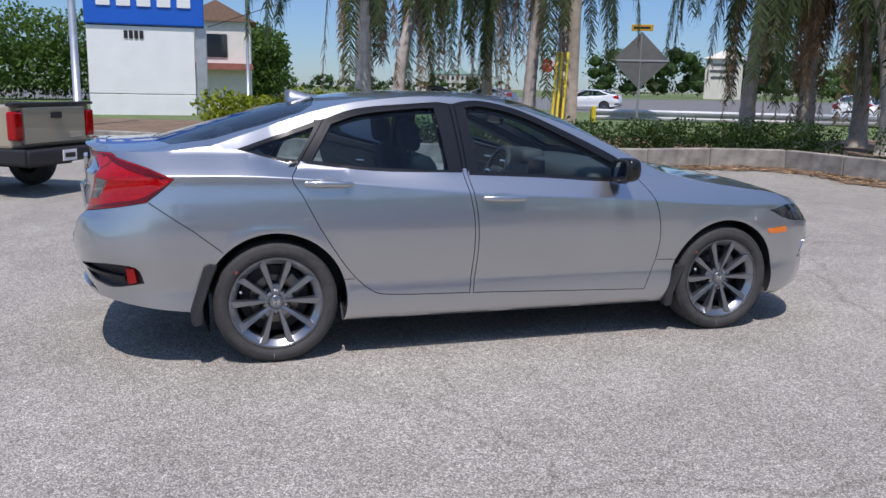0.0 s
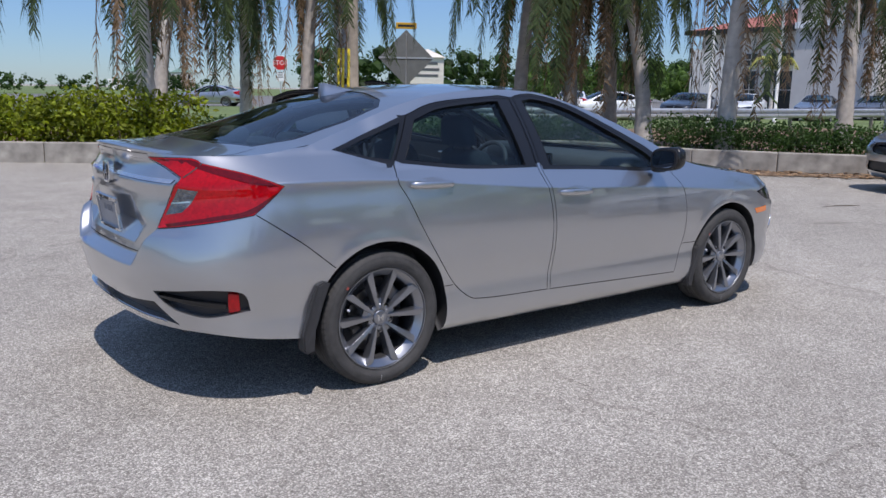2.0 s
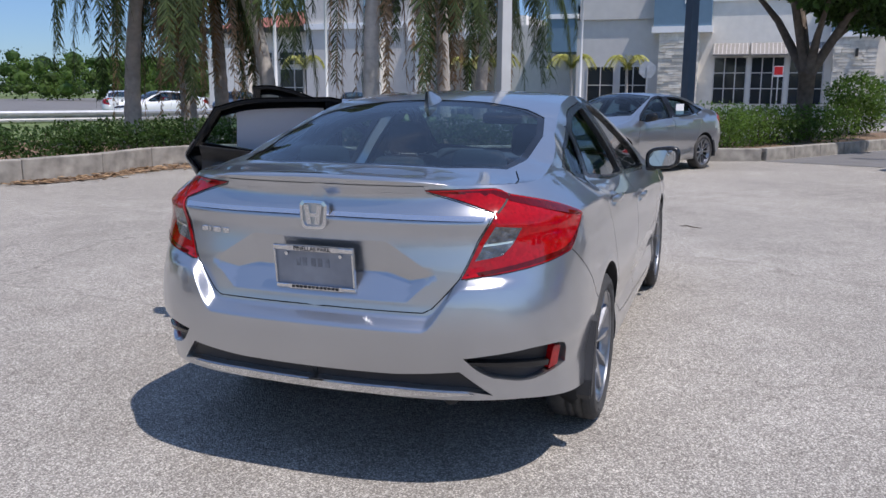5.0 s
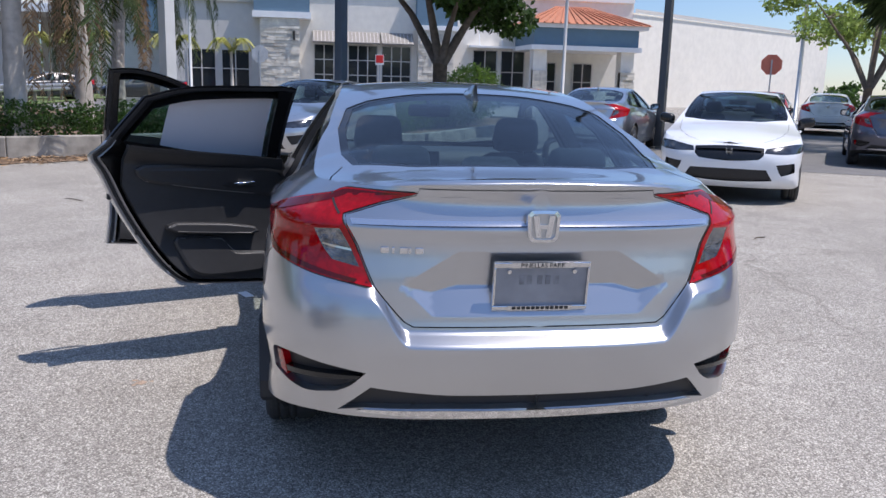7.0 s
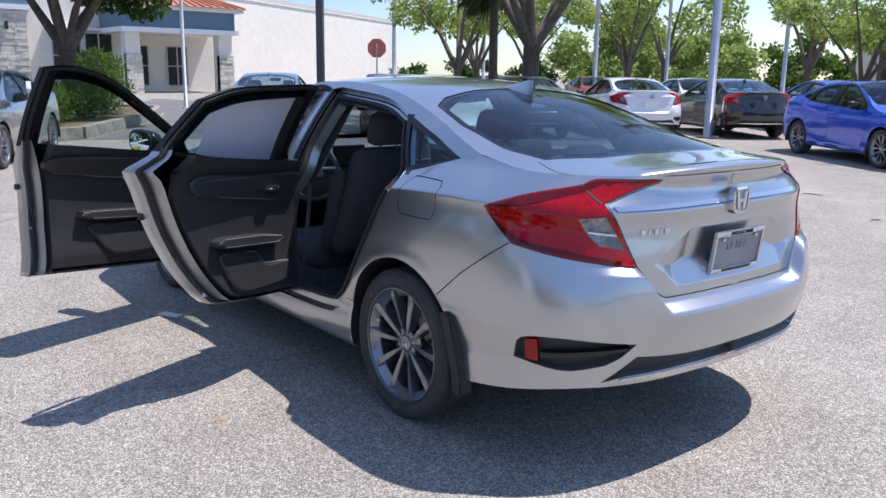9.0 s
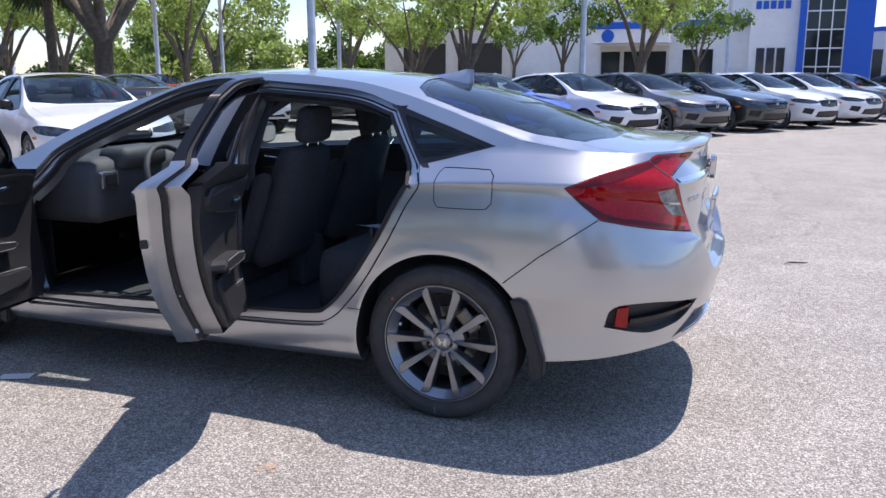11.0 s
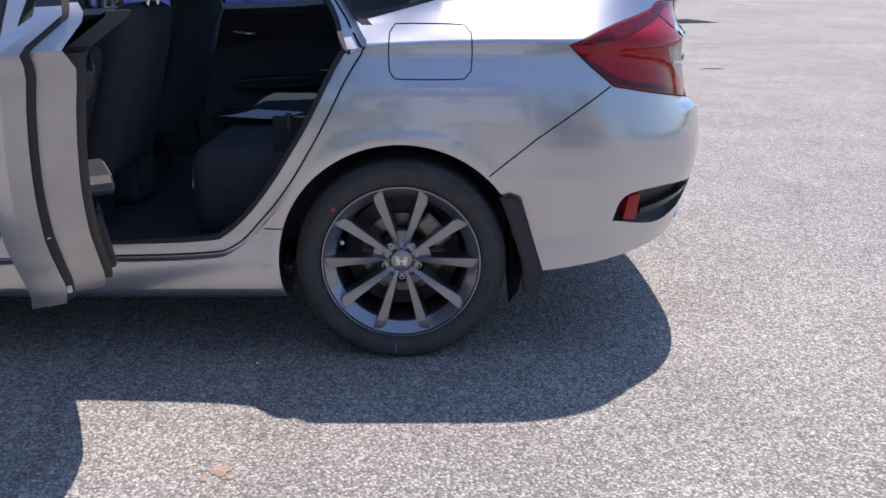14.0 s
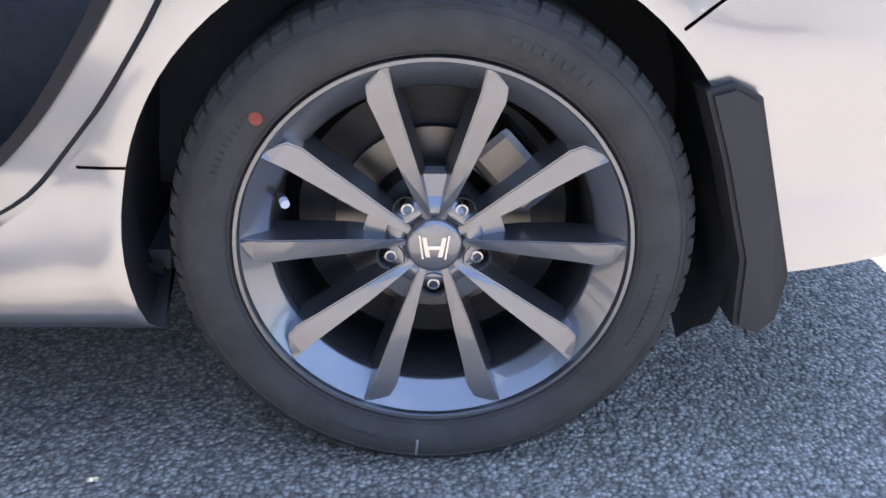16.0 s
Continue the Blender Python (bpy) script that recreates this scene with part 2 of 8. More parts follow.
M_yellow = mat("yellow_plastic", (0.80, 0.62, 0.03), 0.45, var=0.06)
M_stopred = mat("stop_sign_red", (0.60, 0.02, 0.02), 0.4, var=0.05)
M_signback = mat("faded_red_sign_back", (0.68, 0.20, 0.13), 0.6, var=0.1)
M_signwhite = mat("sign_white", (0.82, 0.82, 0.82), 0.45, var=0.03)
M_black = mat("black_plastic", (0.018, 0.018, 0.02), 0.5, var=0.1, scale=20)
M_bark = mat("tree_bark", (0.17, 0.135, 0.105), 0.95, var=0.35, scale=9, bump=1.0, bscale=25)
M_palmbark = mat("palm_bark", (0.52, 0.48, 0.43), 0.92, var=0.25, scale=7, bump=0.6, bscale=30)
M_frond = leafy("palm_leaf", (0.062, 0.088, 0.030), 0.3, 4, 0.55, 0.22)
M_deadfrond = leafy("dead_palm_leaf", (0.30, 0.20, 0.115), 0.3, 5, 0.4, 0.2)
M_leaf = leafy("broad_leaf", (0.10, 0.165, 0.038), 0.25, 2, 0.45)
M_leaflight = leafy("spring_leaf", (0.27, 0.345, 0.11), 0.25, 2, 0.4)
M_leafdark = leafy("dark_hedge_leaf", (0.055, 0.10, 0.028), 0.25, 2, 0.45)
M_leafyellow = leafy("variegated_leaf", (0.22, 0.26, 0.025), 0.4, 3, 0.6, 0.35)
M_twig = mat("twig", (0.12, 0.09, 0.065), 0.9, var=0.3)
M_rust = mat("rusty_asphalt", (0.46, 0.34, 0.25), 0.9, var=0.45, scale=120)
M_awning = mat("grey_metal_awning", (0.27, 0.245, 0.22), 0.6, metal=0.0, var=0.1, scale=3)


# ---- mesh helpers ----
def part(name, data, material, parent=None, label="", smooth=False, at=None):
    """One mesh object from a bmesh, a (vertices, faces) pair or a ready mesh."""
    if isinstance(data, bmesh.types.BMesh):
        me = bpy.data.meshes.new(name)
        data.to_mesh(me)
        data.free()
    elif isinstance(data, tuple):
        me = bpy.data.meshes.new(name)
        me.from_pydata([tuple(v) for v in data[0]], [], [tuple(f) for f in data[1]])
    else:
        me = data
    if smooth:
        me.polygons.foreach_set("use_smooth", [True] * len(me.polygons))
    if material is not None and not me.materials:
        for m in (material if isinstance(material, (list, tuple)) else [material]):
            me.materials.append(m)
    ob = new(name, me)
    if parent is not None:
        ob.parent = parent
    if at is not None:
        ob.matrix_basis = at
    if label:
        tagged(ob, label)
    return ob


def thing(name, label, category, m=None, group="", kind=""):
    e = new(name)
    if m is not None:
        e.matrix_basis = m
    return tagged(e, label, category, group, kind)


def add_box(bm, x0, x1, y0, y1, z0, z1, bevel=0.0):
    r = bmesh.ops.create_cube(bm, size=1, matrix=Matrix.LocRotScale(((x0 + x1) / 2, (y0 + y1) / 2, (z0 + z1) / 2), None, (abs(x1 - x0), abs(y1 - y0), abs(z1 - z0))))
    if bevel > 0:
        es = list({e for v in r["verts"] for e in v.link_edges})
        bmesh.ops.bevel(bm, geom=es, offset=bevel, segments=2, profile=0.5, affect="EDGES")
    return bm


def box(x0, x1, y0, y1, z0, z1, bevel=0.0):
    return add_box(bmesh.new(), x0, x1, y0, y1, z0, z1, bevel)


def tube(points, radii, n=8, cap=True):
    """(vertices, faces) of a tapered tube along points."""
    pts = [Vector(p) for p in points]
    if not isinstance(radii, (list, tuple)):
        radii = [radii] * len(pts)
    vs, fs = [], []
    for i, p in enumerate(pts):
        d = (pts[min(i + 1, len(pts) - 1)] - pts[max(i - 1, 0)]).normalized()
        a = d.cross(Vector((0, 0, 1)) if abs(d.z) < 0.95 else Vector((1, 0, 0))).normalized()
        b = d.cross(a)
        for k in range(n):
            w = 2 * math.pi * k / n
            vs.append(p + (a * math.cos(w) + b * math.sin(w)) * radii[i])
    for i in range(len(pts) - 1):
        for k in range(n):
            fs.append((i * n + k, i * n + (k + 1) % n, (i + 1) * n + (k + 1) % n, (i + 1) * n + k))
    if cap:
        fs.append(tuple(range(n)))
        fs.append(tuple(reversed(range((len(pts) - 1) * n, len(pts) * n))))
    return vs, fs


def join(*meshes):
    vs, fs = [], []
    for v, f in meshes:
        o = len(vs)
        vs += list(v)
        fs += [tuple(i + o for i in q) for q in f]
    return vs, fs


def boxmesh(x0, x1, y0, y1, z0, z1):
    v = [(x, y, z) for z in (z0, z1) for y in (y0, y1) for x in (x0, x1)]
    return v, [(0, 2, 3, 1), (4, 5, 7, 6), (0, 1, 5, 4), (2, 6, 7, 3), (0, 4, 6, 2), (1, 3, 7, 5)]


def leaf_cloud(rng, centres, radii, count, size, flat=0.0):
    """Many small folded leaves scattered in ellipsoid clumps: (vertices, faces)."""
    vs, fs = [], []
    w = np.array([r[0] * r[1] * r[2] for r in radii]) ** 0.7
    pick = rng.choice(len(centres), size=count, p=w / w.sum())
    for c in pick:
        d = rng.normal(size=3)
        d /= np.linalg.norm(d) + 1e-9
        r = rng.uniform(0.35, 1.0) ** 0.5
        pos = np.array(centres[c]) + d * np.array(radii[c]) * r
        a = rng.normal(size=3)
        a[2] -= flat
        a /= np.linalg.norm(a)
        b = np.cross(a, rng.normal(size=3))
        b /= np.linalg.norm(b) + 1e-9
        n = np.cross(a, b)
        s = size * rng.uniform(0.6, 1.4)
        o = len(vs)
        vs += [pos, pos + a * s * 0.5 + b * s * 0.28 + n * s * 0.08, pos + a * s, pos + a * s * 0.5 - b * s * 0.28 + n * s * 0.08]
        fs += [(o, o + 1, o + 2), (o, o + 2, o + 3)]
    return vs, fs

# ---- ground ----
def sheet(name, outline, z, material, label, category, h=0.0):
    n = len(outline)
    vs = [(x, y, z) for x, y in outline]
    fs = [tuple(range(n))]
    if h > 0:
        vs += [(x, y, z - h) for x, y in outline]
        fs += [(i, i + n, (i + 1) % n + n, (i + 1) % n) for i in range(n)]
    return tagged(part(name, (vs, fs), material), label, category, kind="structure")


R = 900.0
sheet("ground", [(-R, -R), (R, -R), (R, R), (-R, R)], 0.0, M_lot, "sun-bleached worn asphalt of the parking lot", "parking lot")

# kerb wall of the planting bed along the lot
KERB = [(-9.0, 18.2), (-0.64, 13.1), (3.9, 10.15), (6.3, 9.0), (7.6, 8.7), (9.2, 8.9), (10.5, 8.6), (11.0, 7.7), (10.75, 6.6), (11.0, 5.6), (12.0, 3.9), (12.9, 2.75), (14.4, 0.9)]


def offset_line(line, d):
    out = []
    for i, p in enumerate(line):
        a = Vector(line[max(i - 1, 0)])
        b = Vector(line[min(i + 1, len(line) - 1)])
        t = (b - a).normalized()
        out.append((p[0] - t.y * d, p[1] + t.x * d))
    return out


def resample(line, step):
    pts = [Vector(p) for p in line]
    out, carry = [pts[0]], 0.0
    for a, b in zip(pts, pts[1:]):
        L = (b - a).length
        d = step - carry
        while d <= L:
            out.append(a + (b - a) * (d / L))
            d += step
        carry = L - (d - step)
    return out


def smooth_line(line, step=0.4):
    """Catmull-Rom through the points."""
    P = [Vector(p) for p in line]
    out = []
    for i in range(len(P) - 1):
        p0, p1, p2, p3 = P[max(i - 1, 0)], P[i], P[i + 1], P[min(i + 2, len(P) - 1)]
        k = max(1, int((p2 - p1).length / step))
        for j in range(k):
            t = j / k
            out.append(0.5 * ((2 * p1) + (p2 - p0) * t + (2 * p0 - 5 * p1 + 4 * p2 - p3) * t * t + (3 * p1 - p0 - 3 * p2 + p3) * t ** 3))
    out.append(P[-1])
    return out


kl = resample([tuple(p) for p in smooth_line(KERB, 0.3)], 1.5)
kerb = thing("kerb", "low weathered concrete kerb wall round a planting bed", "kerb", kind="structure")
for a, b in zip(kl, kl[1:]):
    d = (b - a).normalized()
    n = Vector((-d.y, d.x))
    bm = box(0.006, (b - a).length - 0.006, -0.02, 0.20, -0.05, 0.36, 0.018)
    part("kerb_block", bm, M_conc, kerb, at=Matrix.Translation((a.x, a.y, 0)) @ Matrix.Rotation(math.atan2(d.y, d.x), 4, "Z"))

# bed behind the kerb and the mulch spilling in front of it
kin = offset_line([tuple(p) for p in smooth_line(KERB, 0.5)], 0.15)
sheet("planting_bed", kin + [(24, 4), (27, 12), (20, 14), (14.5, 13), (11, 15), (9, 18.5), (3.5, 21), (-4, 24), (-9, 24)], 0.22, M_mulch, "brown mulch planting bed behind the kerb", "planting bed", h=0.2)
mf = [tuple(p) for p in smooth_line(KERB[3:12], 0.25)]
rng = np.random.default_rng(3)
mo = [(p[0] + q[0] * w, p[1] + q[1] * w) for p, q, w in zip(mf, [(-0.75, -0.65)] * len(mf), [0.25 + 0.75 * math.sin(math.pi * i / (len(mf) - 1)) ** 0.6 * (0.8 + 0.4 * rng.random()) for i in range(len(mf))])]
sheet("mulch", mf + mo[::-1], 0.012, M_mulch, "dry mulch and dirt spilled in front of the kerb", "mulch")
lit_v, lit_f = [], []
for i in range(1600):
    k = rng.integers(0, len(mf))
    w = rng.random() ** 1.5 * 1.25
    x, y = mf[k][0] + (mo[k][0] - mf[k][0]) * w + rng.normal() * 0.12, mf[k][1] + (mo[k][1] - mf[k][1]) * w + rng.normal() * 0.12
    a, s = rng.random() * 6.28, 0.03 + rng.random() * 0.06
    o = len(lit_v)
    z = 0.015 + rng.random() * 0.03
    c, sn = math.cos(a) * s, math.sin(a) * s
    lit_v += [(x + c, y + sn, z), (x - sn * 0.3, y + c * 0.3, z + 0.012), (x - c, y - sn, z), (x + sn * 0.3, y - c * 0.3, z + 0.004)]
    lit_f.append((o, o + 1, o + 2, o + 3))
tagged(part("leaf_litter", (lit_v, lit_f), mat("dry_leaf", (0.34, 0.22, 0.12), 0.9, var=0.3, island=0.5)), "scattered dry brown leaves and wood chips by the kerb", "leaf litter", kind="stuff")

# verge, street and the far lots behind
sheet("verge", [(-9, 24), (-4, 24), (3.5, 21), (9, 18.5), (11, 15), (14.5, 13), (20, 14), (27, 12), (60, 12), (60, 20), (34, 22), (24, 30), (22, 48), (4, 60), (-60, 60), (-60, 30)], 0.05, M_grass, "mown green verge beside the street", "grass")
sheet("road", [(60, 20), (34, 22), (24, 30), (22, 48), (4, 60), (-60, 60), (-60, 110), (400, 110), (400, 14), (60, 14)], 0.03, M_road, "grey asphalt street behind the trees", "road")
sheet("side_road", [(16.5, 0.6), (30, -4.5), (60, -16), (60, 12), (27, 11.5), (24, 4), (15.2, 1.4)], 0.006, M_road, "dark asphalt drive between the lot and the shops", "road")
sheet("drive", [(15.3, -2.0), (14.5, -4.5), (12.5, -5.7), (10.3, -8.2), (9.0, -10.7), (14.0, -17.0), (24.0, -16.0), (40.0, -12.0), (27.5, -6.2), (25.6, -7.35), (21.0, -5.45)], 0.005, M_road, "darker asphalt of the drive behind the parked cars", "road")
sheet("far_verge", [(-200, 110), (400, 110), (400, 400), (-200, 400)], 0.06, M_grass, "green land across the street", "grass")

# planted island with a clipped hedge
ISL = [(15.4, -1.95), (14.9, -0.7), (15.8, 0.2), (24.0, -3.2), (27.0, -6.0), (25.6, -7.2), (21.0, -5.3)]
isl = thing("kerb", "pale concrete kerb round a small planted island", "kerb", kind="structure")
il = resample(ISL + ISL[:1], 1.2)
for a, b in zip(il, il[1:] + il[:1]):
    d = b - a
    if d.length < 0.2:
        continue
    bm = box(0.004, d.length - 0.004, -0.15, 0.05, -0.05, 0.27, 0.02)
    part("kerb_block", bm, M_conc, isl, at=Matrix.Translation((a.x, a.y, 0)) @ Matrix.Rotation(math.atan2(d.y, d.x), 4, "Z"))
sheet("island_bed", ISL, 0.2, M_mulch, "mulched bed inside the island kerb", "planting bed")


# ---- plants ----
def hedge(line, width, height, leaf, count, label, z=0.2, size=0.07, seed=1, lean=0.0):
    """A clipped hedge along a line: a twiggy core under a coat of leaves."""
    rng = np.random.default_rng(seed)
    pts = resample(line, 0.33)
    root = thing("hedge", label, "hedge")
    cs, rs = [], []
    for p in pts:
        for k in range(2):
            cs.append((p.x + rng.normal() * 0.09, p.y + rng.normal() * 0.09, z + height * (0.36 + 0.34 * k) + rng.normal() * 0.05))
            rs.append((width * 0.5 * rng.uniform(0.85, 1.15), width * 0.5 * rng.uniform(0.85, 1.15), height * 0.34 * rng.uniform(0.85, 1.2)))
    tw = []
    for p in pts[::2]:
        for k in range(3):
            q = (p.x + rng.normal() * 0.12, p.y + rng.normal() * 0.12)
            tw.append(tube([(q[0], q[1], z - 0.05), (q[0] + rng.normal() * 0.15, q[1] + rng.normal() * 0.15, z + height * 0.8)], [0.014, 0.005], 4, False))
    tagged(part("twig_core", join(*tw), M_twig, root), kind="stuff")
    part("foliage", leaf_cloud(rng, cs, rs, count, size), leaf, root)
    return root


def palm(seed, height, frond_count=14, dead=8, spread=2.6, droop=2.9, trunk_r=0.15, greens=M_frond):
    """Feather palm: ringed trunk, drooping fronds with hanging leaflets, a skirt of dead fronds."""
    rng = np.random.default_rng(seed)
    root = thing("palm_tree", "palm with ringed grey trunk, drooping green and dead brown fronds", "palm tree", group="palms along the bed")
    pts, rad = [], []
    bx, by = rng.normal() * 0.14, rng.normal() * 0.14
    for i in range(29):
        t = i / 28
        pts.append((bx * t * t * 2, by * t * t * 2, -0.05 + t * height))
        rad.append(trunk_r * (1.25 - 0.45 * t + 0.55 * math.exp(-t * 14)) * (1.05 if i % 2 else 0.96))
    part("trunk", tube(pts, rad, 12), M_palmbark, root, smooth=True)
    top = Vector(pts[-1])

    def frond(length, az, up, dr, leafl, keep):
        rach, prev = [], None
        n = 16
        for i in range(n + 1):
            t = i / n
            r = length * spread / 2.6 * (0.12 + 0.88 * math.sin(t * 1.45)) * 0.72
            z = up * math.sin(t * 2.2) - dr * t ** 2.1
            rach.append(top + Vector((math.cos(az) * r, math.sin(az) * r, z)))
        tv, tf = tube(rach, [0.022 * (1 - 0.8 * i / n) for i in range(n + 1)], 4, False)
        vs, fs = list(tv), list(tf)
        m = 165
        for i in range(3, m):
            t = i / m
            f = t * n
            k = min(int(f), n - 1)
            p = rach[k].lerp(rach[k + 1], f - k)
            d = (rach[k + 1] - rach[k]).normalized()
            side = d.cross(Vector((0, 0, 1)))
            side = side.normalized() if side.length > 0.05 else Vector((math.sin(az), -math.cos(az), 0))
            ll = leafl * (0.42 + 0.58 * math.sin(min(1, 0.1 + t * 0.95) * math.pi * 0.93)) * rng.uniform(0.7, 1.2)
            for sg in (-1, 1):
                if rng.random() > keep:
                    continue
                tip = p + side * sg * ll * rng.uniform(0.12, 0.50) + d * ll * rng.uniform(0.2, 0.5) + Vector((rng.normal() * 0.05, rng.normal() * 0.05, -ll * rng.uniform(0.55, 1.0)))
                mid = p.lerp(tip, 0.45) + side * sg * ll * 0.16 + Vector((0, 0, ll * 0.10))
                w = 0.017
                o = len(vs)
                vs += [p + d * w, p - d * w, mid + d * w * 1.3, mid - d * w * 1.3, tip]
                fs += [(o, o + 1, o + 3, o + 2), (o + 2, o + 3, o + 4)]
        return vs, fs

    for k in range(frond_count):
        az = k * 2.4 + rng.normal() * 0.25
        g = frond(rng.uniform(0.85, 1.15) * 3.0, az, rng.uniform(0.3, 1.5), rng.uniform(0.7, 1.2) * droop, 0.70, 0.93)
        part("frond", g, greens, root)
    for k in range(dead):
        az = k * 6.283 / max(dead, 1) + rng.normal() * 0.4
        g = frond(rng.uniform(0.22, 0.5) * 3.0, az, 0.05, rng.uniform(0.75, 1.25) * droop, 0.42, 0.6)
        part("dead_frond", g, M_deadfrond, root, "hanging dry brown frond")
    return root


palms = [palm(11, 4.8, droop=3.5), palm(12, 5.2, 12, 11, droop=3.9), palm(13, 4.7, 14, 9, droop=3.3)]
PALMS = [(3.15, 12.2, 0), (5.2, 17.6, 2), (9.1, 21.0, 1), (8.15, 15.2, 0), (12.1, 11.5, 2), (13.1, 10.7, 1), (14.9, 11.0, 0), (13.5, 8.7, 2), (12.4, 5.75, 1), (16.9, 5.7, 1), (19.4, 5.5, 2)]
used = set()
for i, (x, y, k) in enumerate(PALMS):
    m = pose(x, y, 0.2, 0, 0, (i * 77) % 360)
    if k not in used:
        used.add(k)
        palms[k].matrix_basis = m
    else:
        copy_thing(palms[k], m)


def tree(seed, height, crown, leaf, count, label, trunk_r=0.22, size=0.16, lean=(0.0, 0.0), fork=0.35, group=""):
    """Broadleaf tree: tapered trunk, forked limbs, leaves in uneven clumps at the limb ends."""
    rng = np.random.default_rng(seed)
    root = thing("tree", label, "tree", group=group)
    base = Vector((0, 0, -0.05))
    fz = height * fork
    f = Vector((lean[0] * fz, lean[1] * fz, fz))
    part("trunk", tube([base, base.lerp(f, 0.1), base.lerp(f, 0.5) + Vector((rng.normal() * 0.05, rng.normal() * 0.05, 0)), f], [trunk_r * 1.5, trunk_r * 1.08, trunk_r * 0.92, trunk_r * 0.95], 10), M_bark, root, smooth=True)
    cs, rs, limbs = [], [], []
    nl = 6
    for k in range(nl):
        az = k * 6.283 / nl + rng.normal() * 0.3
        reach = crown * rng.uniform(0.55, 0.95)
        rise = (height - fz) * rng.uniform(0.45, 0.95)
        p1 = f + Vector((math.cos(az) * reach * 0.35, math.sin(az) * reach * 0.35, rise * 0.42))
        p2 = f + Vector((math.cos(az) * reach * 0.75, math.sin(az) * reach * 0.75, rise * 0.78))
        p3 = f + Vector((math.cos(az) * reach, math.sin(az) * reach, rise))
        limbs.append(tube([f - Vector((0, 0, 0.15)), p1, p2, p3], [trunk_r * 0.66, trunk_r * 0.42, trunk_r * 0.22, trunk_r * 0.08], 7))
        for q, sc in ((p3, 1.0), (p2, 0.85)):
            for j in range(3):
                a2 = rng.random() * 6.283
                e = q + Vector((math.cos(a2), math.sin(a2), rng.uniform(-0.35, 0.55))) * crown * rng.uniform(0.18, 0.42)
                limbs.append(tube([q, q.lerp(e, 0.5) + Vector((0, 0, 0.1)), e], [trunk_r * 0.14, trunk_r * 0.08, 0.012], 5))
                cs.append(tuple(e))
                rr = crown * rng.uniform(0.17, 0.33) * sc
                rs.append((rr, rr, rr * rng.uniform(0.55, 0.85)))
    for lb in limbs[:: 7]:
        part("limb", lb, M_bark, root, smooth=True)
    part("branchwork", join(*[q for i, q in enumerate(limbs) if i % 7]), M_bark, root, smooth=True)
    part("crown", leaf_cloud(rng, cs, rs, count, size, 0.3), leaf, root)
    return root

# ---- the sedan: body surface ----
def curve(xs, ys):
    """Smooth curve through points that never overshoots."""
    xs, ys = np.array(xs, float), np.array(ys, float)
    h = np.diff(xs)
    d = np.diff(ys) / h
    m = np.zeros(len(xs))
    m[0], m[-1] = d[0], d[-1]
    for i in range(1, len(xs) - 1):
        m[i] = 0.0 if d[i - 1] * d[i] <= 0 else 2 * d[i - 1] * d[i] / (d[i - 1] + d[i])

    def f(x):
        x = np.clip(np.asarray(x, float), xs[0], xs[-1])
        i = np.clip(np.searchsorted(xs, x) - 1, 0, len(xs) - 2)
        t = (x - xs[i]) / h[i]
        a, b = ys[i], ys[i + 1]
        return a * (1 + 2 * t) * (1 - t) ** 2 + m[i] * h[i] * t * (1 - t) ** 2 + b * t * t * (3 - 2 * t) + m[i + 1] * h[i] * t * t * (t - 1)
    return f


XR, XF, UR, UF = -0.30, 2.95, -1.45, 3.95
NR, NF = 3.0, 2.7
half_w = curve([-0.3, 0.0, 0.5, 1.2, 2.0, 2.6, 2.75], [0.886, 0.892, 0.897, 0.90, 0.899, 0.895, 0.889])
prof = curve([0.14, 0.19, 0.225, 0.30, 0.36, 0.41, 0.48, 0.58, 0.66, 0.75, 0.85, 0.97, 1.4], [0.90, 0.935, 0.978, 0.986, 0.982, 0.976, 0.985, 0.998, 1.0, 0.995, 0.983, 0.964, 0.964])
crease = curve([-0.3, 0.0, 0.28, 0.5, 1.0, 1.245, 2.0, 2.5, 2.75], [0.985, 0.976, 0.954, 0.932, 0.886, 0.868, 0.83, 0.79, 0.77])
belt = curve([-0.3, -0.16, 0.12, 0.5, 1.03, 1.93, 2.3, 2.75], [1.10, 1.095, 1.032, 1.005, 0.982, 0.932, 0.915, 0.872])
inset = curve([-0.3, 0.0, 0.12, 0.5, 1.0, 2.0, 2.3, 2.75], [0.151, 0.131, 0.106, 0.071, 0.056, 0.056, 0.051, 0.032])
lid_x = curve([0.50, 0.60, 0.662, 0.69, 0.80, 0.92, 0.975, 0.992, 1.05, 1.085, 1.12], [-1.0, -0.99, -0.981, -0.976, -0.966, -0.951, -0.957, -0.944, -0.925, -0.935, -0.945])
bumper_x = curve([0.16, 0.27, 0.36, 0.45, 0.55, 0.615, 0.70, 0.80, 0.90, 1.12], [-0.86, -0.93, -0.974, -1.006, -1.030, -1.038, -1.030, -1.002, -0.972, -0.945])


def ease(t):
    t = np.clip(t, 0, 1)
    return t * t * (3 - 2 * t)


def ledge(y):
    """Height of the bumper ledge: low under the trunk lid, climbing its sides to the lamps."""
    return 0.650 + 0.145 * ease((np.asarray(y, float) - 0.41) / 0.13)


def rear_x(z, y=0.85):
    z, y = np.asarray(z, float), np.asarray(y, float)
    k = np.clip((z - ledge(y) + 0.034) / 0.034, 0, 1)
    side = ease((z - 0.60) / 0.36)
    k = k + (side - k) * ease((y - 0.56) / 0.2)
    b = bumper_x(z)
    return b + (lid_x(z) - b) * k


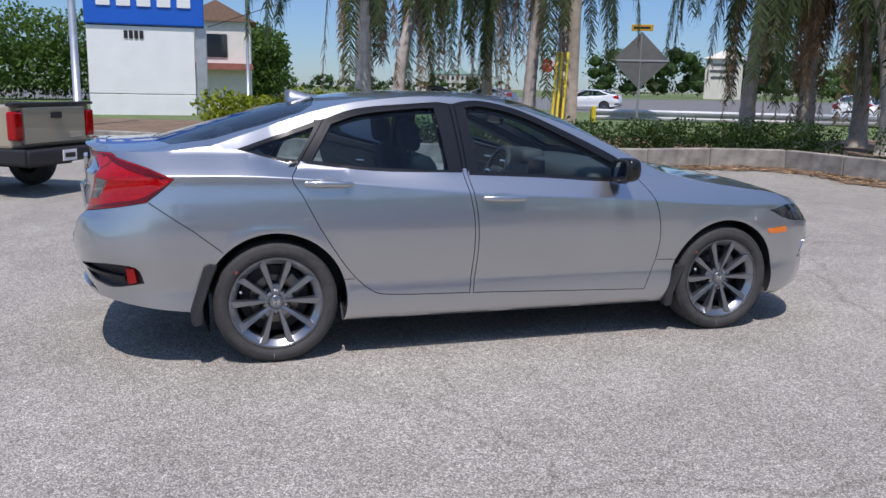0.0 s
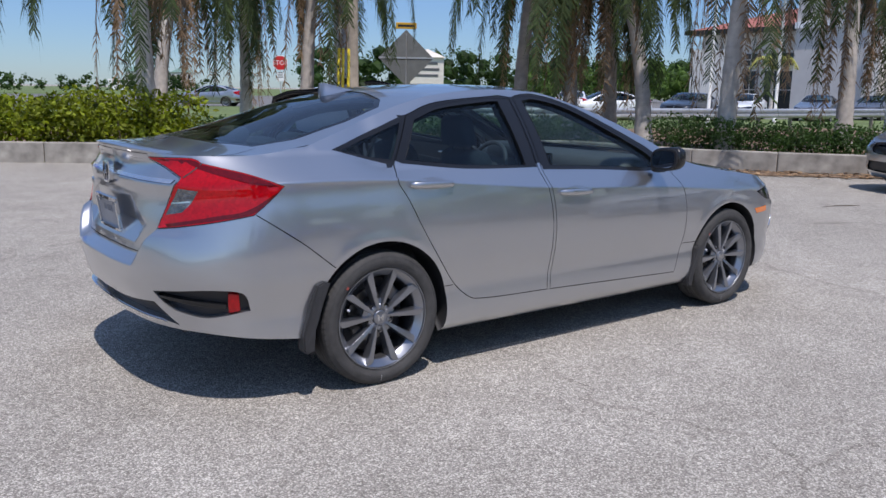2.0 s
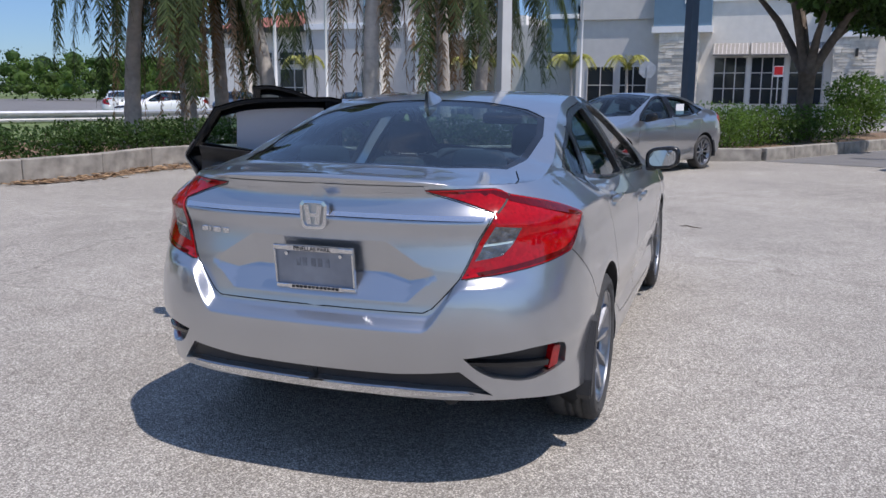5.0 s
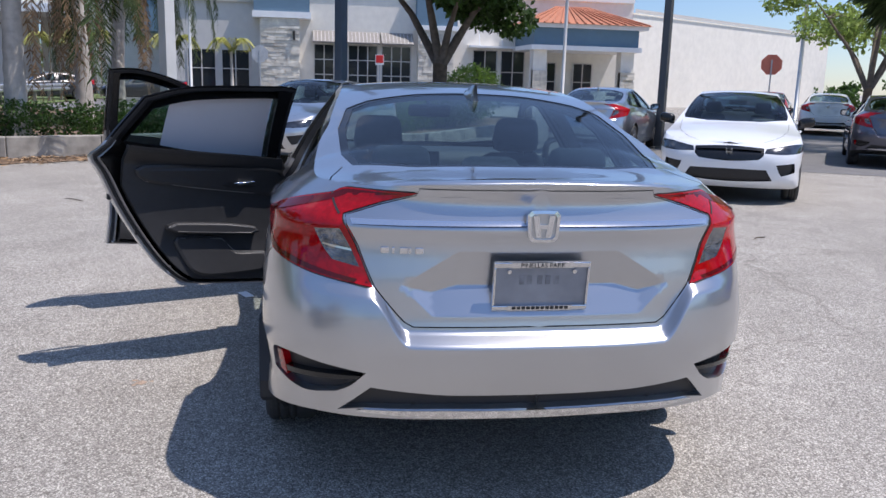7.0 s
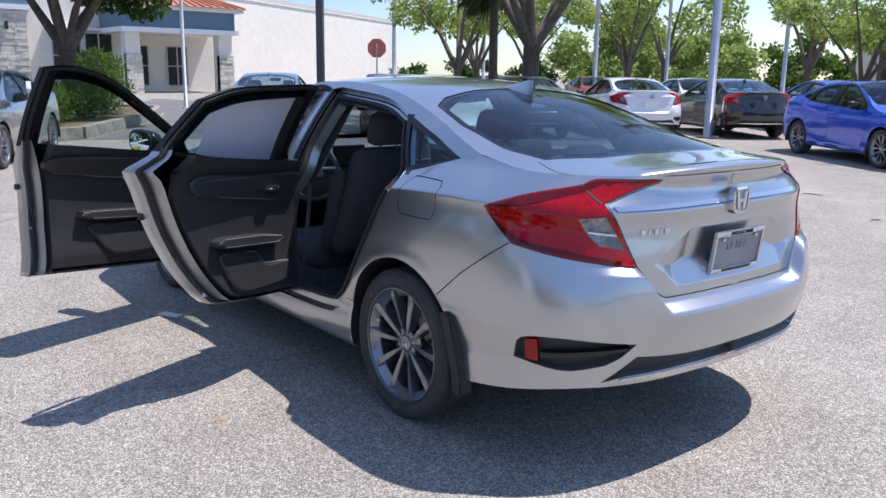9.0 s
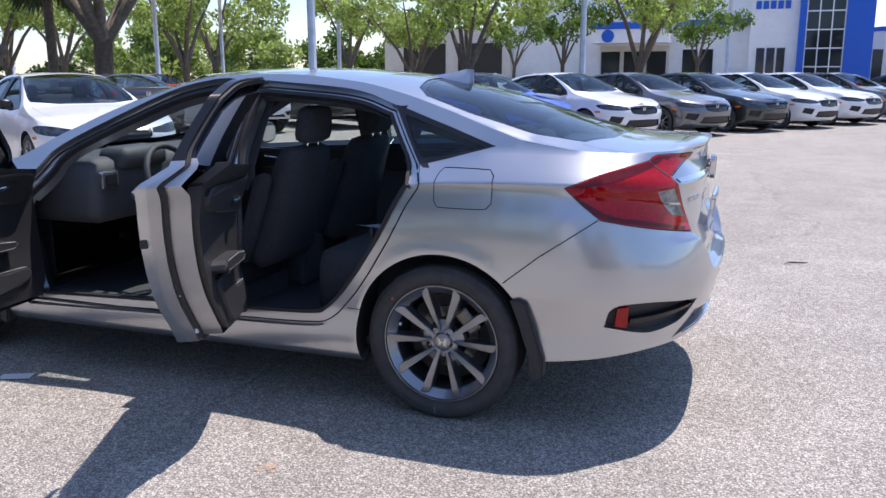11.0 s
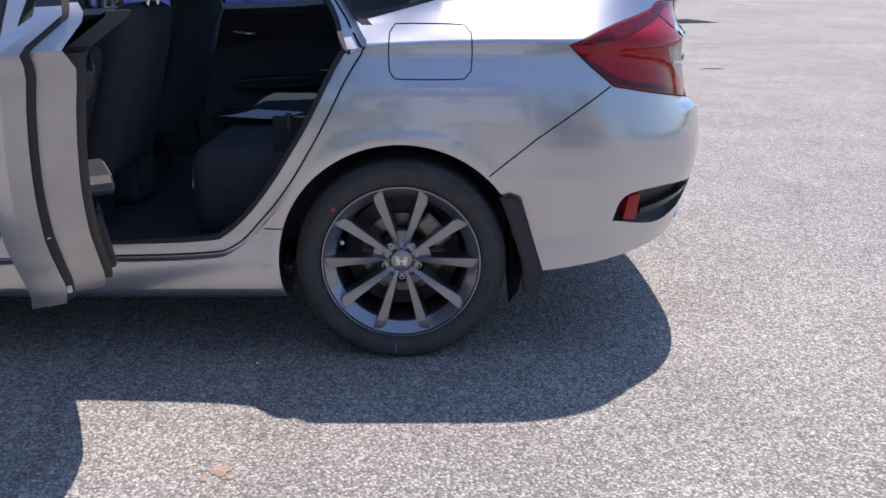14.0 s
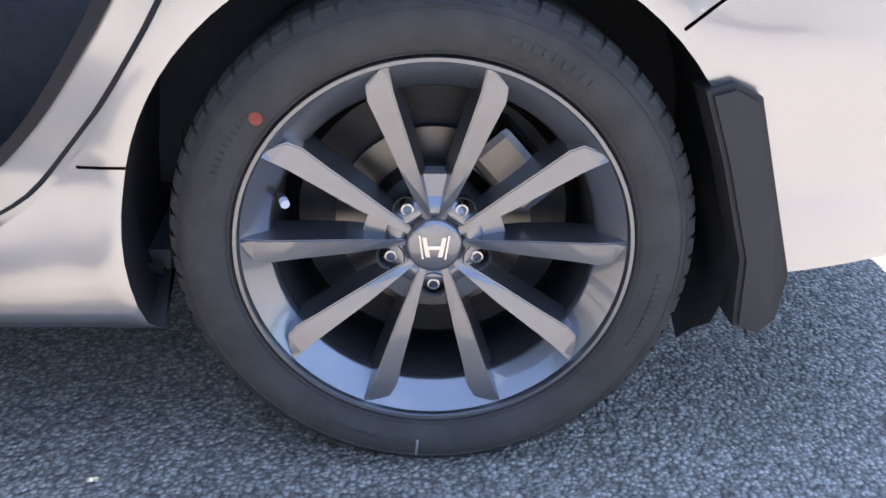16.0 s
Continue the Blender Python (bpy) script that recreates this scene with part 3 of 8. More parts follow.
front_x = curve([0.14, 0.20, 0.28, 0.40, 0.55, 0.64, 0.70, 0.76, 0.82, 0.90], [3.32, 3.46, 3.56, 3.60, 3.61, 3.59, 3.54, 3.46, 3.32, 3.12])
top_z = curve([UR, -1.0, -0.6, -0.42, -0.3, -0.17, 0.0, 0.28, 0.5, 0.9, 1.2, 1.6, 2.0, 2.3, 2.5, 2.75, 3.1, 3.5, UF], [1.098, 1.095, 1.092, 1.10, 1.125, 1.168, 1.225, 1.312, 1.358, 1.390, 1.380, 1.280, 1.115, 0.972, 0.925, 0.885, 0.84, 0.79, 0.755])
low_z = curve([UR, -0.9, -0.5, -0.3, 0.3, 0.6, 2.2, 2.6, 3.0, 3.5, UF], [0.36, 0.352, 0.315, 0.29, 0.205, 0.20, 0.195, 0.20, 0.20, 0.21, 0.21])


def side_w(x, z):
    x = np.clip(x, XR, XF)
    w = half_w(x) * prof(z)
    c, b, s = crease(x), belt(x), inset(x)
    t = np.clip((z - c) / (b - c), 0, 1)
    h = np.clip(z - b, 0, 1)
    arch = 0.004 * sum(np.exp(-((np.hypot(x - ax, z - 0.322) - 0.385) / 0.03) ** 2) * (z > 0.25) for ax in (0.0, 2.70))
    return w - s * t ** 1.06 - 0.46 * h - 0.5 * h * h + arch


def recess(y):
    """Upper edge, fold and lower edge of the number-plate recess at half-width y."""
    y = np.asarray(y, float)
    zt = 0.902 - np.clip((y - 0.26) / 0.172, 0, 1) * 0.105
    zb = 0.700 + np.clip((y - 0.34) / 0.092, 0, 1) * 0.088
    return zt, 0.45 * zt + 0.55 * zb, zb


def side_map(u, z):
    """Body side, tail and nose unrolled: u runs from the middle of the tail, along the side, to the middle of the nose."""
    u, z = np.asarray(u, float), np.asarray(z, float)
    x, y = np.array(u), np.zeros_like(u)
    r, f = u < XR, u > XF
    mid = ~(r | f)
    y[mid] = side_w(u[mid], z[mid])
    if r.any():
        th = np.clip((u[r] - UR) / (XR - UR), 0, 1) * math.pi / 2
        y[r] = side_w(np.full(r.sum(), XR), z[r]) * np.sin(th) ** (2 / NR)
        x[r] = XR - (XR - rear_x(z[r], y[r])) * np.cos(th) ** (2 / NR)
    if f.any():
        th = np.clip((UF - u[f]) / (UF - XF), 0, 1) * math.pi / 2
        x[f] = XF + (front_x(z[f]) - XF) * np.cos(th) ** (2 / NF)
        y[f] = side_w(np.full(f.sum(), XF), z[f]) * np.sin(th) ** (2 / NF)
    P = np.stack([x, y, z], 1)
    # pressed number-plate recess in the trunk lid
    zt, zv, zb = recess(y)
    P[:, 0] += r * (y < 0.432) * np.clip(np.minimum((zt - z) * 0.36, (z - zb) * 0.44), 0, 1)
    return P


def u_of_y(y, z):
    w = float(side_w(np.array([XR]), np.array([z]))[0])
    return UR + (XR - UR) * math.asin(min(1, y / w) ** (NR / 2)) / (math.pi / 2)


def u_of_x(x, z):
    if x >= XR and x <= XF:
        return x
    if x < XR:
        c = min(1, (XR - x) / (XR - float(rear_x(z))))
        return UR + (XR - UR) * math.acos(c ** (NR / 2)) / (math.pi / 2)
    c = min(1, (x - XF) / (float(front_x(z)) - XF))
    return UF - (UF - XF) * math.acos(c ** (NF / 2)) / (math.pi / 2)


def uy_front(y, z):
    w = float(side_w(np.array([XF]), np.array([z]))[0])
    return UF - (UF - XF) * math.asin(min(1, y / w) ** (NF / 2)) / (math.pi / 2)


_uu = np.linspace(UR, UF, 400)
_E = side_map(_uu, top_z(_uu))
_o = np.argsort(_E[:, 0], kind="stable")
_ex, _ey, _ez = _E[_o, 0], _E[_o, 1], _E[_o, 2]
centre_z = curve([-0.95, -0.90, -0.84, -0.70, -0.60, -0.50, -0.2, 0.1, 0.5, 0.9, 1.2, 1.5, 1.75, 2.0, 2.36, 2.6, 3.0, 3.2, 3.4, 3.5, 3.55], [1.098, 1.112, 1.118, 1.124, 1.132, 1.158, 1.248, 1.330, 1.396, 1.418, 1.416, 1.390, 1.318, 1.198, 1.005, 0.965, 0.90, 0.855, 0.80, 0.772, 0.757])


def top_map(x, y):
    x, y = np.asarray(x, float), np.asarray(y, float)
    ey, ez = np.interp(x, _ex, _ey), np.interp(x, _ex, _ez)
    t = np.clip(np.abs(y) / np.maximum(ey, 1e-3), 0, 1)
    c = np.maximum(centre_z(x), ez)
    return np.stack([x, y, c - (c - ez) * t ** 2.3], 1)


def dense(poly, step=0.03, closed=True):
    out = []
    n = len(poly)
    for i in range(n if closed else n - 1):
        a, b = np.array(poly[i], float), np.array(poly[(i + 1) % n], float)
        k = max(1, int(np.linalg.norm(b - a) / step))
        out += [tuple(a + (b - a) * j / k) for j in range(k)]
    if not closed:
        out.append(tuple(poly[-1]))
    return out


def rounded(poly, step=0.03, sharp=()):
    """Catmull-Rom closed outline; corners listed in sharp stay corners."""
    n = len(poly)
    P = [np.array(p, float) for p in poly]
    out = []
    for i in range(n):
        p1, p2 = P[i], P[(i + 1) % n]
        p0 = p1 + (p1 - p2) if i in sharp else P[i - 1]
        p3 = p2 + (p2 - p1) if (i + 1) % n in sharp else P[(i + 2) % n]
        k = max(1, int(np.linalg.norm(p2 - p1) / step))
        for j in range(k):
            t = j / k
            out.append(tuple(0.5 * (2 * p1 + (p2 - p0) * t + (2 * p0 - 5 * p1 + 4 * p2 - p3) * t * t + (3 * p1 - p0 - 3 * p2 + p3) * t ** 3)))
    return out


def grow(poly, d):
    """Offset a closed outline outwards by d (inwards when negative)."""
    P = np.array(poly, float)
    area = 0.5 * np.sum(P[:, 0] * np.roll(P[:, 1], -1) - np.roll(P[:, 0], -1) * P[:, 1])
    t = np.roll(P, -1, 0) - np.roll(P, 1, 0)
    t /= np.linalg.norm(t, axis=1)[:, None] + 1e-12
    n = np.stack([t[:, 1], -t[:, 0]], 1) * (1 if area > 0 else -1)
    return [tuple(p) for p in P + n * d]


def strip(line, w):
    a = np.array(line, float)
    t = np.gradient(a, axis=0)
    t /= np.linalg.norm(t, axis=1)[:, None] + 1e-12
    n = np.stack([-t[:, 1], t[:, 0]], 1) * w / 2
    return [tuple(p) for p in a + n] + [tuple(p) for p in (a - n)[::-1]]


def inside(pts, poly):
    x, y = pts[:, 0], pts[:, 1]
    px, py = np.array(poly).T
    c = np.zeros(len(pts), bool)
    j = len(px) - 1
    for i in range(len(px)):
        hit = ((py[i] > y) != (py[j] > y)) & (x < (px[j] - px[i]) * (y - py[i]) / (py[j] - py[i] + 1e-15) + px[i])
        c ^= hit
        j = i
    return c


from mathutils.geometry import delaunay_2d_cdt


def patch(outer, holes, step, extra=()):
    """Triangulate an outline with holes, with an even grid of points inside: (2-d points, triangles)."""
    pts, edges = [], []
    for poly in [outer] + list(holes):
        o = len(pts)
        pts += list(poly)
        n = len(poly)
        edges += [(o + i, o + (i + 1) % n) for i in range(n)]
    for line in extra:
        o = len(pts)
        pts += list(line)
        edges += [(o + i, o + i + 1) for i in range(len(line) - 1)]
    A = np.array(outer)
    gx, gy = np.meshgrid(np.arange(A[:, 0].min() + step / 2, A[:, 0].max(), step), np.arange(A[:, 1].min() + step / 2, A[:, 1].max(), step))
    gx[1::2] += step * 0.5
    G = np.stack([gx.ravel(), gy.ravel()], 1)
    keep = inside(G, outer)
    for h in holes:
        keep &= ~inside(G, h)
    B = np.array(pts)
    G = G[keep]
    if len(G):
        d = np.min(np.abs(G[:, None, 0] - B[None, :, 0]) + np.abs(G[:, None, 1] - B[None, :, 1]), axis=1)
        G = G[d > step * 0.55]
    allp = [Vector((float(a), float(b))) for a, b in pts] + [Vector((float(a), float(b))) for a, b in G]
    v, _, f, _, _, _ = delaunay_2d_cdt(allp, edges, [], 0, 1e-6)
    V = np.array([(p.x, p.y) for p in v])
    F = np.array([t for t in f if len(t) == 3])
    C = V[F].mean(1)
    k = inside(C, outer)
    for h in holes:
        k &= ~inside(C, h)
    F = F[k]
    us = np.unique(F)
    re = -np.ones(len(V), int)
    re[us] = np.arange(len(us))
    return V[us], re[F]


def mapped(V, mapping, off=0.0, flat=False):
    """Points and outward normals of a mapped patch, set in by off (flat: straight inwards across the car)."""
    e = 2e-3
    P = mapping(V[:, 0], V[:, 1])
    du = mapping(V[:, 0] + e, V[:, 1]) - mapping(V[:, 0] - e, V[:, 1])
    dv = mapping(V[:, 0], V[:, 1] + e) - mapping(V[:, 0], V[:, 1] - e)
    n = np.cross(du, dv)
    n /= np.linalg.norm(n, axis=1)[:, None] + 1e-12
    # outwards: away from the long axis of the body
    ref = P - np.stack([np.clip(P[:, 0], 0.3, 2.2), np.zeros(len(P)), np.full(len(P), 0.55)], 1)
    n *= np.where((n * ref).sum(1) < 0, -1, 1)[:, None]
    return P - (np.array([[0.0, 1.0, 0.0]]) if flat else n) * off, n


class Shell:
    """Collects mapped patches of one part."""

    def __init__(self):
        self.v, self.f, self.n, self.m = [], [], [], []

    def add(self, V, F, mapping, off=0.0, mirror=(1,), slot=0, flat=False):
        P, n = mapped(V, mapping, off, flat)
        for s in mirror:
            Q, nn = P * np.array([1, s, 1]), n * np.array([1, s, 1])
            T = F
            a, b, c = Q[F[:, 0]], Q[F[:, 1]], Q[F[:, 2]]
            flip = (np.cross(b - a, c - a) * nn[F[:, 0]]).sum(1) < 0
            T = np.where(flip[:, None], F[:, ::-1], F)
            o = len(self.v)
            us, inv = np.unique(T, return_inverse=True)
            T = inv.reshape(T.shape)
            self.v += [tuple(q) for q in Q[us]]
            self.n += [tuple(q) for q in nn[us]]
            self.f += [tuple(int(i) + o for i in t) for t in T]
            self.m += [slot] * len(T)
        return self

    def band(self, loop, mapping, off0, off1, mirror=(1,), slot=0, closed=True, flat=False):
        """A wall along an outline, from depth off0 to off1."""
        L = np.array(loop)
        A, n = mapped(L, mapping, off0, flat)
        B, _ = mapped(L, mapping, off1, flat)
        k = len(L)
        t = np.roll(A, -1, 0) - np.roll(A, 1, 0)
        side = np.cross(t, n)
        side /= np.linalg.norm(side, axis=1)[:, None] + 1e-12
        for s in mirror:
            o = len(self.v)
            sc = np.array([1, s, 1])
            self.v += [tuple(q) for q in A * sc] + [tuple(q) for q in B * sc]
            self.n += [tuple(q) for q in side * sc] * 2
            for i in range(k if closed else k - 1):
                j = (i + 1) % k
                f = (o + i, o + j, o + k + j, o + k + i)
                a, b, c = (np.array(self.v[f[q]]) for q in (0, 1, 3))
                if np.dot(np.cross(b - a, c - a), self.n[f[0]]) < 0:
                    f = f[::-1]
                self.f.append(f)
                self.m.append(slot)
        return self

    def make(self, name, material, parent, label="", at=None):
        me = bpy.data.meshes.new(name)
        me.from_pydata(self.v, [], self.f)
        me.polygons.foreach_set("use_smooth", [True] * len(me.polygons))
        me.polygons.foreach_set("material_index", self.m)
        for x in (material if isinstance(material, (list, tuple)) else [material]):
            me.materials.append(x)
        me.normals_split_custom_set_from_vertices(self.n)
        return part(name, me, None, parent, label, at=at)


# outlines on the body side, in (u, z)
def rear_pts(*rows):
    """Points given as ('x', x, z) along the side or ('y', y, z) across the tail."""
    return [((u_of_x(a, z) if k == "x" else u_of_y(a, z)), z) for k, a, z in rows]


def disc(cx, cz, r, a0=0, a1=360, n=60):
    return [(cx + r * math.cos(radians(a0 + (a1 - a0) * i / n)), cz + r * math.sin(radians(a0 + (a1 - a0) * i / n))) for i in range(n + (0 if abs(a1 - a0) >= 360 else 1))]


def by_x(rows):
    return [(u_of_x(x, z), z) for x, z in rows]


ARCH_R = by_x([(0.34, 0.05)] + disc(0.0, 0.322, 0.372, -20, 205, 48) + [(-0.36, 0.05)])
ARCH_F = by_x([(3.03, 0.05)] + disc(2.70, 0.322, 0.366, -20, 200, 48) + [(2.37, 0.05)])
LAMP = rounded(rear_pts(("x", -0.485, 0.972), ("x", -0.62, 1.022), ("x", -0.76, 1.062), ("y", 0.60, 1.080), ("y", 0.385, 1.078), ("y", 0.50, 1.045), ("y", 0.612, 1.005), ("y", 0.575, 0.91), ("y", 0.525, 0.785), ("y", 0.64, 0.803), ("x", -0.75, 0.832), ("x", -0.62, 0.858), ("x", -0.545, 0.918)), 0.02, sharp=(0, 4, 6, 8, 11))
CLEAR = rounded(rear_pts(("y", 0.622, 0.962), ("y", 0.70, 0.955), ("y", 0.675, 0.90), ("y", 0.645, 0.862), ("y", 0.562, 0.845), ("y", 0.59, 0.905)), 0.02, sharp=(0, 1, 2, 3, 4))
FOG = rounded(rear_pts(("x", -0.645, 0.448), ("x", -0.68, 0.528), ("x", -0.80, 0.545), ("y", 0.655, 0.533), ("y", 0.545, 0.520), ("y", 0.590, 0.470), ("y", 0.635, 0.440), ("x", -0.80, 0.418)), 0.02, sharp=(0, 4, 6))
REFL = rounded(rear_pts(("x", -0.685, 0.447), ("x", -0.695, 0.522), ("x", -0.735, 0.527), ("x", -0.728, 0.440)), 0.02, sharp=(0, 1, 2, 3))
DARKSTRIP = [(UR, 0.396)] + dense(rear_pts(("y", 0.03, 0.396), ("y", 0.30, 0.400), ("y", 0.545, 0.392), ("y", 0.63, 0.372), ("y", 0.53, 0.470), ("y", 0.30, 0.452), ("y", 0.03, 0.448)), 0.03, False) + [(UR, 0.448)]
CHROME = [(UR, 0.362)] + dense(rear_pts(("y", 0.03, 0.362), ("y", 0.30, 0.367), ("y", 0.57, 0.380), ("y", 0.545, 0.388), ("y", 0.30, 0.396), ("y", 0.03, 0.392)), 0.03, False) + [(UR, 0.392)]
LID = [(UR, 0.664)] + dense(rear_pts(("y", 0.03, 0.664), ("y", 0.40, 0.664), ("y", 0.43, 0.680), ("y", 0.519, 0.785), ("y", 0.569, 0.91), ("y", 0.606, 1.003), ("y", 0.50, 1.040), ("y", 0.39, 1.072), ("y", 0.38, 1.094), ("y", 0.03, 1.0945)), 0.03, False) + [(UR, 1.0945)]
BAR = [(UR, 0.981)] + dense(rear_pts(("y", 0.03, 0.981), ("y", 0.585, 0.978), ("y", 0.592, 0.994), ("y", 0.03, 0.997)), 0.03, False) + [(UR, 0.997)]
DOOR_R = rounded([(0.09, 0.965), (0.135, 1.035), (0.285, 1.262), (0.50, 1.324), (0.94, 1.361), (1.012, 1.352), (1.03, 0.98), (1.075, 0.75), (1.078, 0.55), (1.06, 0.322), (0.62, 0.335), (0.50, 0.365), (0.38, 0.48), (0.24, 0.69), (0.14, 0.88)], 0.025, sharp=(2, 4, 5, 6, 9))
DOOR_F = rounded([(1.036, 1.352), (1.10, 1.366), (1.22, 1.368), (1.42, 1.326), (1.64, 1.234), (2.00, 1.056), (2.10, 0.958), (2.20, 0.82), (2.238, 0.65), (2.225, 0.46), (2.16, 0.285), (1.078, 0.322), (1.096, 0.55), (1.093, 0.75), (1.05, 0.98)], 0.025, sharp=(0, 6, 10, 11, 14))
GLASS_Q = rounded([(-0.13, 1.103), (0.06, 1.166), (0.235, 1.225), (0.17, 1.115), (0.13, 1.055), (0.02, 1.070)], 0.025, sharp=(0, 2, 4))
FRAME_Q = rounded([(-0.175, 1.108), (0.03, 1.178), (0.262, 1.258), (0.19, 1.125), (0.118, 1.03), (0.0, 1.06)], 0.025, sharp=(0, 2, 4))
GLASS_R = rounded([(0.205, 1.052), (0.325, 1.238), (0.50, 1.290), (0.80, 1.323), (0.915, 1.328), (0.945, 1.00), (0.55, 1.017)], 0.025, sharp=(0, 1, 4, 5))
GLASS_F = rounded([(1.10, 1.332), (1.20, 1.339), (1.40, 1.298), (1.62, 1.204), (1.98, 1.020), (2.035, 0.952), (1.93, 0.945), (1.50, 0.972), (1.125, 0.992)], 0.025, sharp=(0, 5, 8))
FUEL = rounded([(0.030, 1.005), (0.015, 1.026), (-0.185, 1.026), (-0.205, 1.005), (-0.205, 0.900), (-0.185, 0.878), (0.015, 0.878), (0.030, 0.900)], 0.02)
SEAM_BUMPER = by_x(strip(dense([(-0.262, 0.600), (-0.40, 0.712), (-0.61, 0.857)], 0.02, False), 0.0045))
SEAM_SILL = strip(dense([(0.355, 0.432), (0.412, 0.432)], 0.02, False), 0.004)
SEAM_FENDER = dense([(2.365, 0.46), (2.235, 0.462)], 0.03, False)
HEADLAMP = rounded([(u_of_x(3.0, 0.742), 0.742), (u_of_x(3.14, 0.770), 0.770), (uy_front(0.72, 0.762), 0.762), (uy_front(0.44, 0.712), 0.712), (uy_front(0.42, 0.655), 0.655), (uy_front(0.66, 0.645), 0.645), (u_of_x(3.17, 0.675), 0.675)], 0.03, sharp=(0, 3, 4))
GRILLE = [(UF, 0.735)] + dense([(uy_front(0.03, 0.735), 0.735), (uy_front(0.415, 0.715), 0.715), (uy_front(0.415, 0.63), 0.63), (uy_front(0.36, 0.575), 0.575), (uy_front(0.03, 0.55), 0.55)], 0.04, False) + [(UF, 0.55)]
INTAKE = [(UF, 0.455)] + dense([(uy_front(0.03, 0.455), 0.455), (uy_front(0.46, 0.45), 0.45), (uy_front(0.54, 0.315), 0.315), (uy_front(0.03, 0.29), 0.29)], 0.04, False) + [(UF, 0.29)]
FOGF = rounded([(uy_front(0.57, 0.515), 0.515), (uy_front(0.78, 0.54), 0.54), (uy_front(0.80, 0.42), 0.42), (uy_front(0.64, 0.375), 0.375), (uy_front(0.60, 0.44), 0.44)], 0.03, sharp=(0, 1, 2, 3, 4))
AMBER = rounded([(u_of_x(2.985, 0.628), 0.628), (u_of_x(3.135, 0.640), 0.640), (u_of_x(3.145, 0.602), 0.602), (u_of_x(3.015, 0.594), 0.594)], 0.02, sharp=(0, 1, 2, 3))
_ub = np.linspace(UR, UF, 170)
OUTLINE = [(float(u), float(low_z(u))) for u in _ub] + [(float(u), float(top_z(u))) for u in _ub[::-1]]

# outlines on the top, in (x, y)
GLASS_B = [(0.305, 0.0), (0.295, 0.25), (0.25, 0.46), (0.18, 0.555), (-0.05, 0.60), (-0.35, 0.598), (-0.50, 0.565), (-0.585, 0.35), (-0.605, 0.0)]
GLASS_W = [(1.47, 0.0), (1.455, 0.25), (1.40, 0.46), (1.36, 0.53), (1.50, 0.585), (1.80, 0.645), (2.10, 0.69), (2.20, 0.68), (2.34, 0.35), (2.37, 0.0)]


def both(half):
    return half + [(x, -y) for x, y in half[::-1] if y > 1e-6]


_te = _E[np.argsort(_uu)]
TOPLINE = [(float(a), float(b)) for a, b in _te[:, :2][::3] if b > 0.004]
TOPLINE = [(float(_E[0, 0]), 0.0)] + TOPLINE + [(float(_E[-1, 0]), 0.0)]

# ---- the sedan: materials ----
P_silver = paint("lunar_silver_paint", (0.47, 0.480, 0.500), 0.92, 0.28)
P_white = paint("white_car_paint", (0.78, 0.79, 0.80), 0.0, 0.35)
P_grey = paint("modern_grey_paint", (0.16, 0.16, 0.175), 0.75, 0.35)
P_dark = paint("black_car_paint", (0.012, 0.013, 0.016), 0.2, 0.3)
P_blue = paint("bright_blue_paint", (0.012, 0.08, 0.62), 0.45, 0.32)
P_red = paint("red_car_paint", (0.45, 0.015, 0.015), 0.2, 0.32)
P_plum = paint("dark_plum_paint", (0.10, 0.10, 0.125), 0.7, 0.35)
P_tan = paint("quicksand_tan_paint", (0.36, 0.31, 0.22), 0.0, 0.4)
M_carglass = glass("tinted_car_glass", (0.66, 0.76, 0.74))
# dark tinted pane; the blue in its colour stands in for reflected sky
M_backglass = glass("dark_tinted_car_glass", (0.40, 0.54, 0.60))
M_frit = mat("black_glass_border", (0.006, 0.006, 0.007), 0.08, var=0.0)
M_gloss = mat("gloss_black_trim", (0.010, 0.010, 0.011), 0.22, var=0.0)
M_rubber = mat("rubber_seal", (0.024, 0.024, 0.026), 0.7, var=0.1, scale=30)
M_trim = mat("charcoal_interior_plastic", (0.072, 0.073, 0.078), 0.55, var=0.1, scale=30, bump=0.25, bscale=500)
M_jamb = mat("unpolished_silver_inner_paint", (0.42, 0.425, 0.44), 0.38, metal=0.88, var=0.08, scale=12)
# light grey standing in for the highlights along the door trim edges
M_edgeglint = mat("grey_edge_glint", (0.20, 0.195, 0.185), 0.4, var=0.1, scale=60)
M_doortrim = mat("black_door_plastic", (0.030, 0.030, 0.032), 0.45, var=0.1, scale=30, bump=0.2, bscale=500)
M_cloth = mat("black_seat_cloth", (0.056, 0.057, 0.062), 0.95, var=0.15, scale=60, bump=0.4, bscale=400)
M_tyre = mat("tyre_rubber", (0.055, 0.053, 0.051), 0.78, var=0.25, scale=25, bump=0.15, bscale=120)
M_rim = paint("gunmetal_wheel_paint", (0.235, 0.245, 0.27), 0.85, 0.30)
# the wheel paint made paler, for the brighter reflection on the lip
M_rimlip = mat("brightened_wheel_lip", (0.27, 0.28, 0.30), 0.36, metal=0.95, var=0.05)
M_flap = mat("black_moulded_plastic", (0.030, 0.030, 0.032), 0.6, var=0.1, scale=20)
M_chrome = mat("chrome", (0.66, 0.67, 0.69), 0.10, metal=1.0, var=0.0)
# wheel paint darkened to carry the shade inside the barrel and nut wells
M_barrelshade = mat("shade_dark_wheel_barrel", (0.055, 0.055, 0.058), 0.5, metal=0.4, var=0.2, scale=15)
M_nut = mat("zinc_wheel_nut", (0.55, 0.55, 0.56), 0.25, metal=1.0, var=0.1)
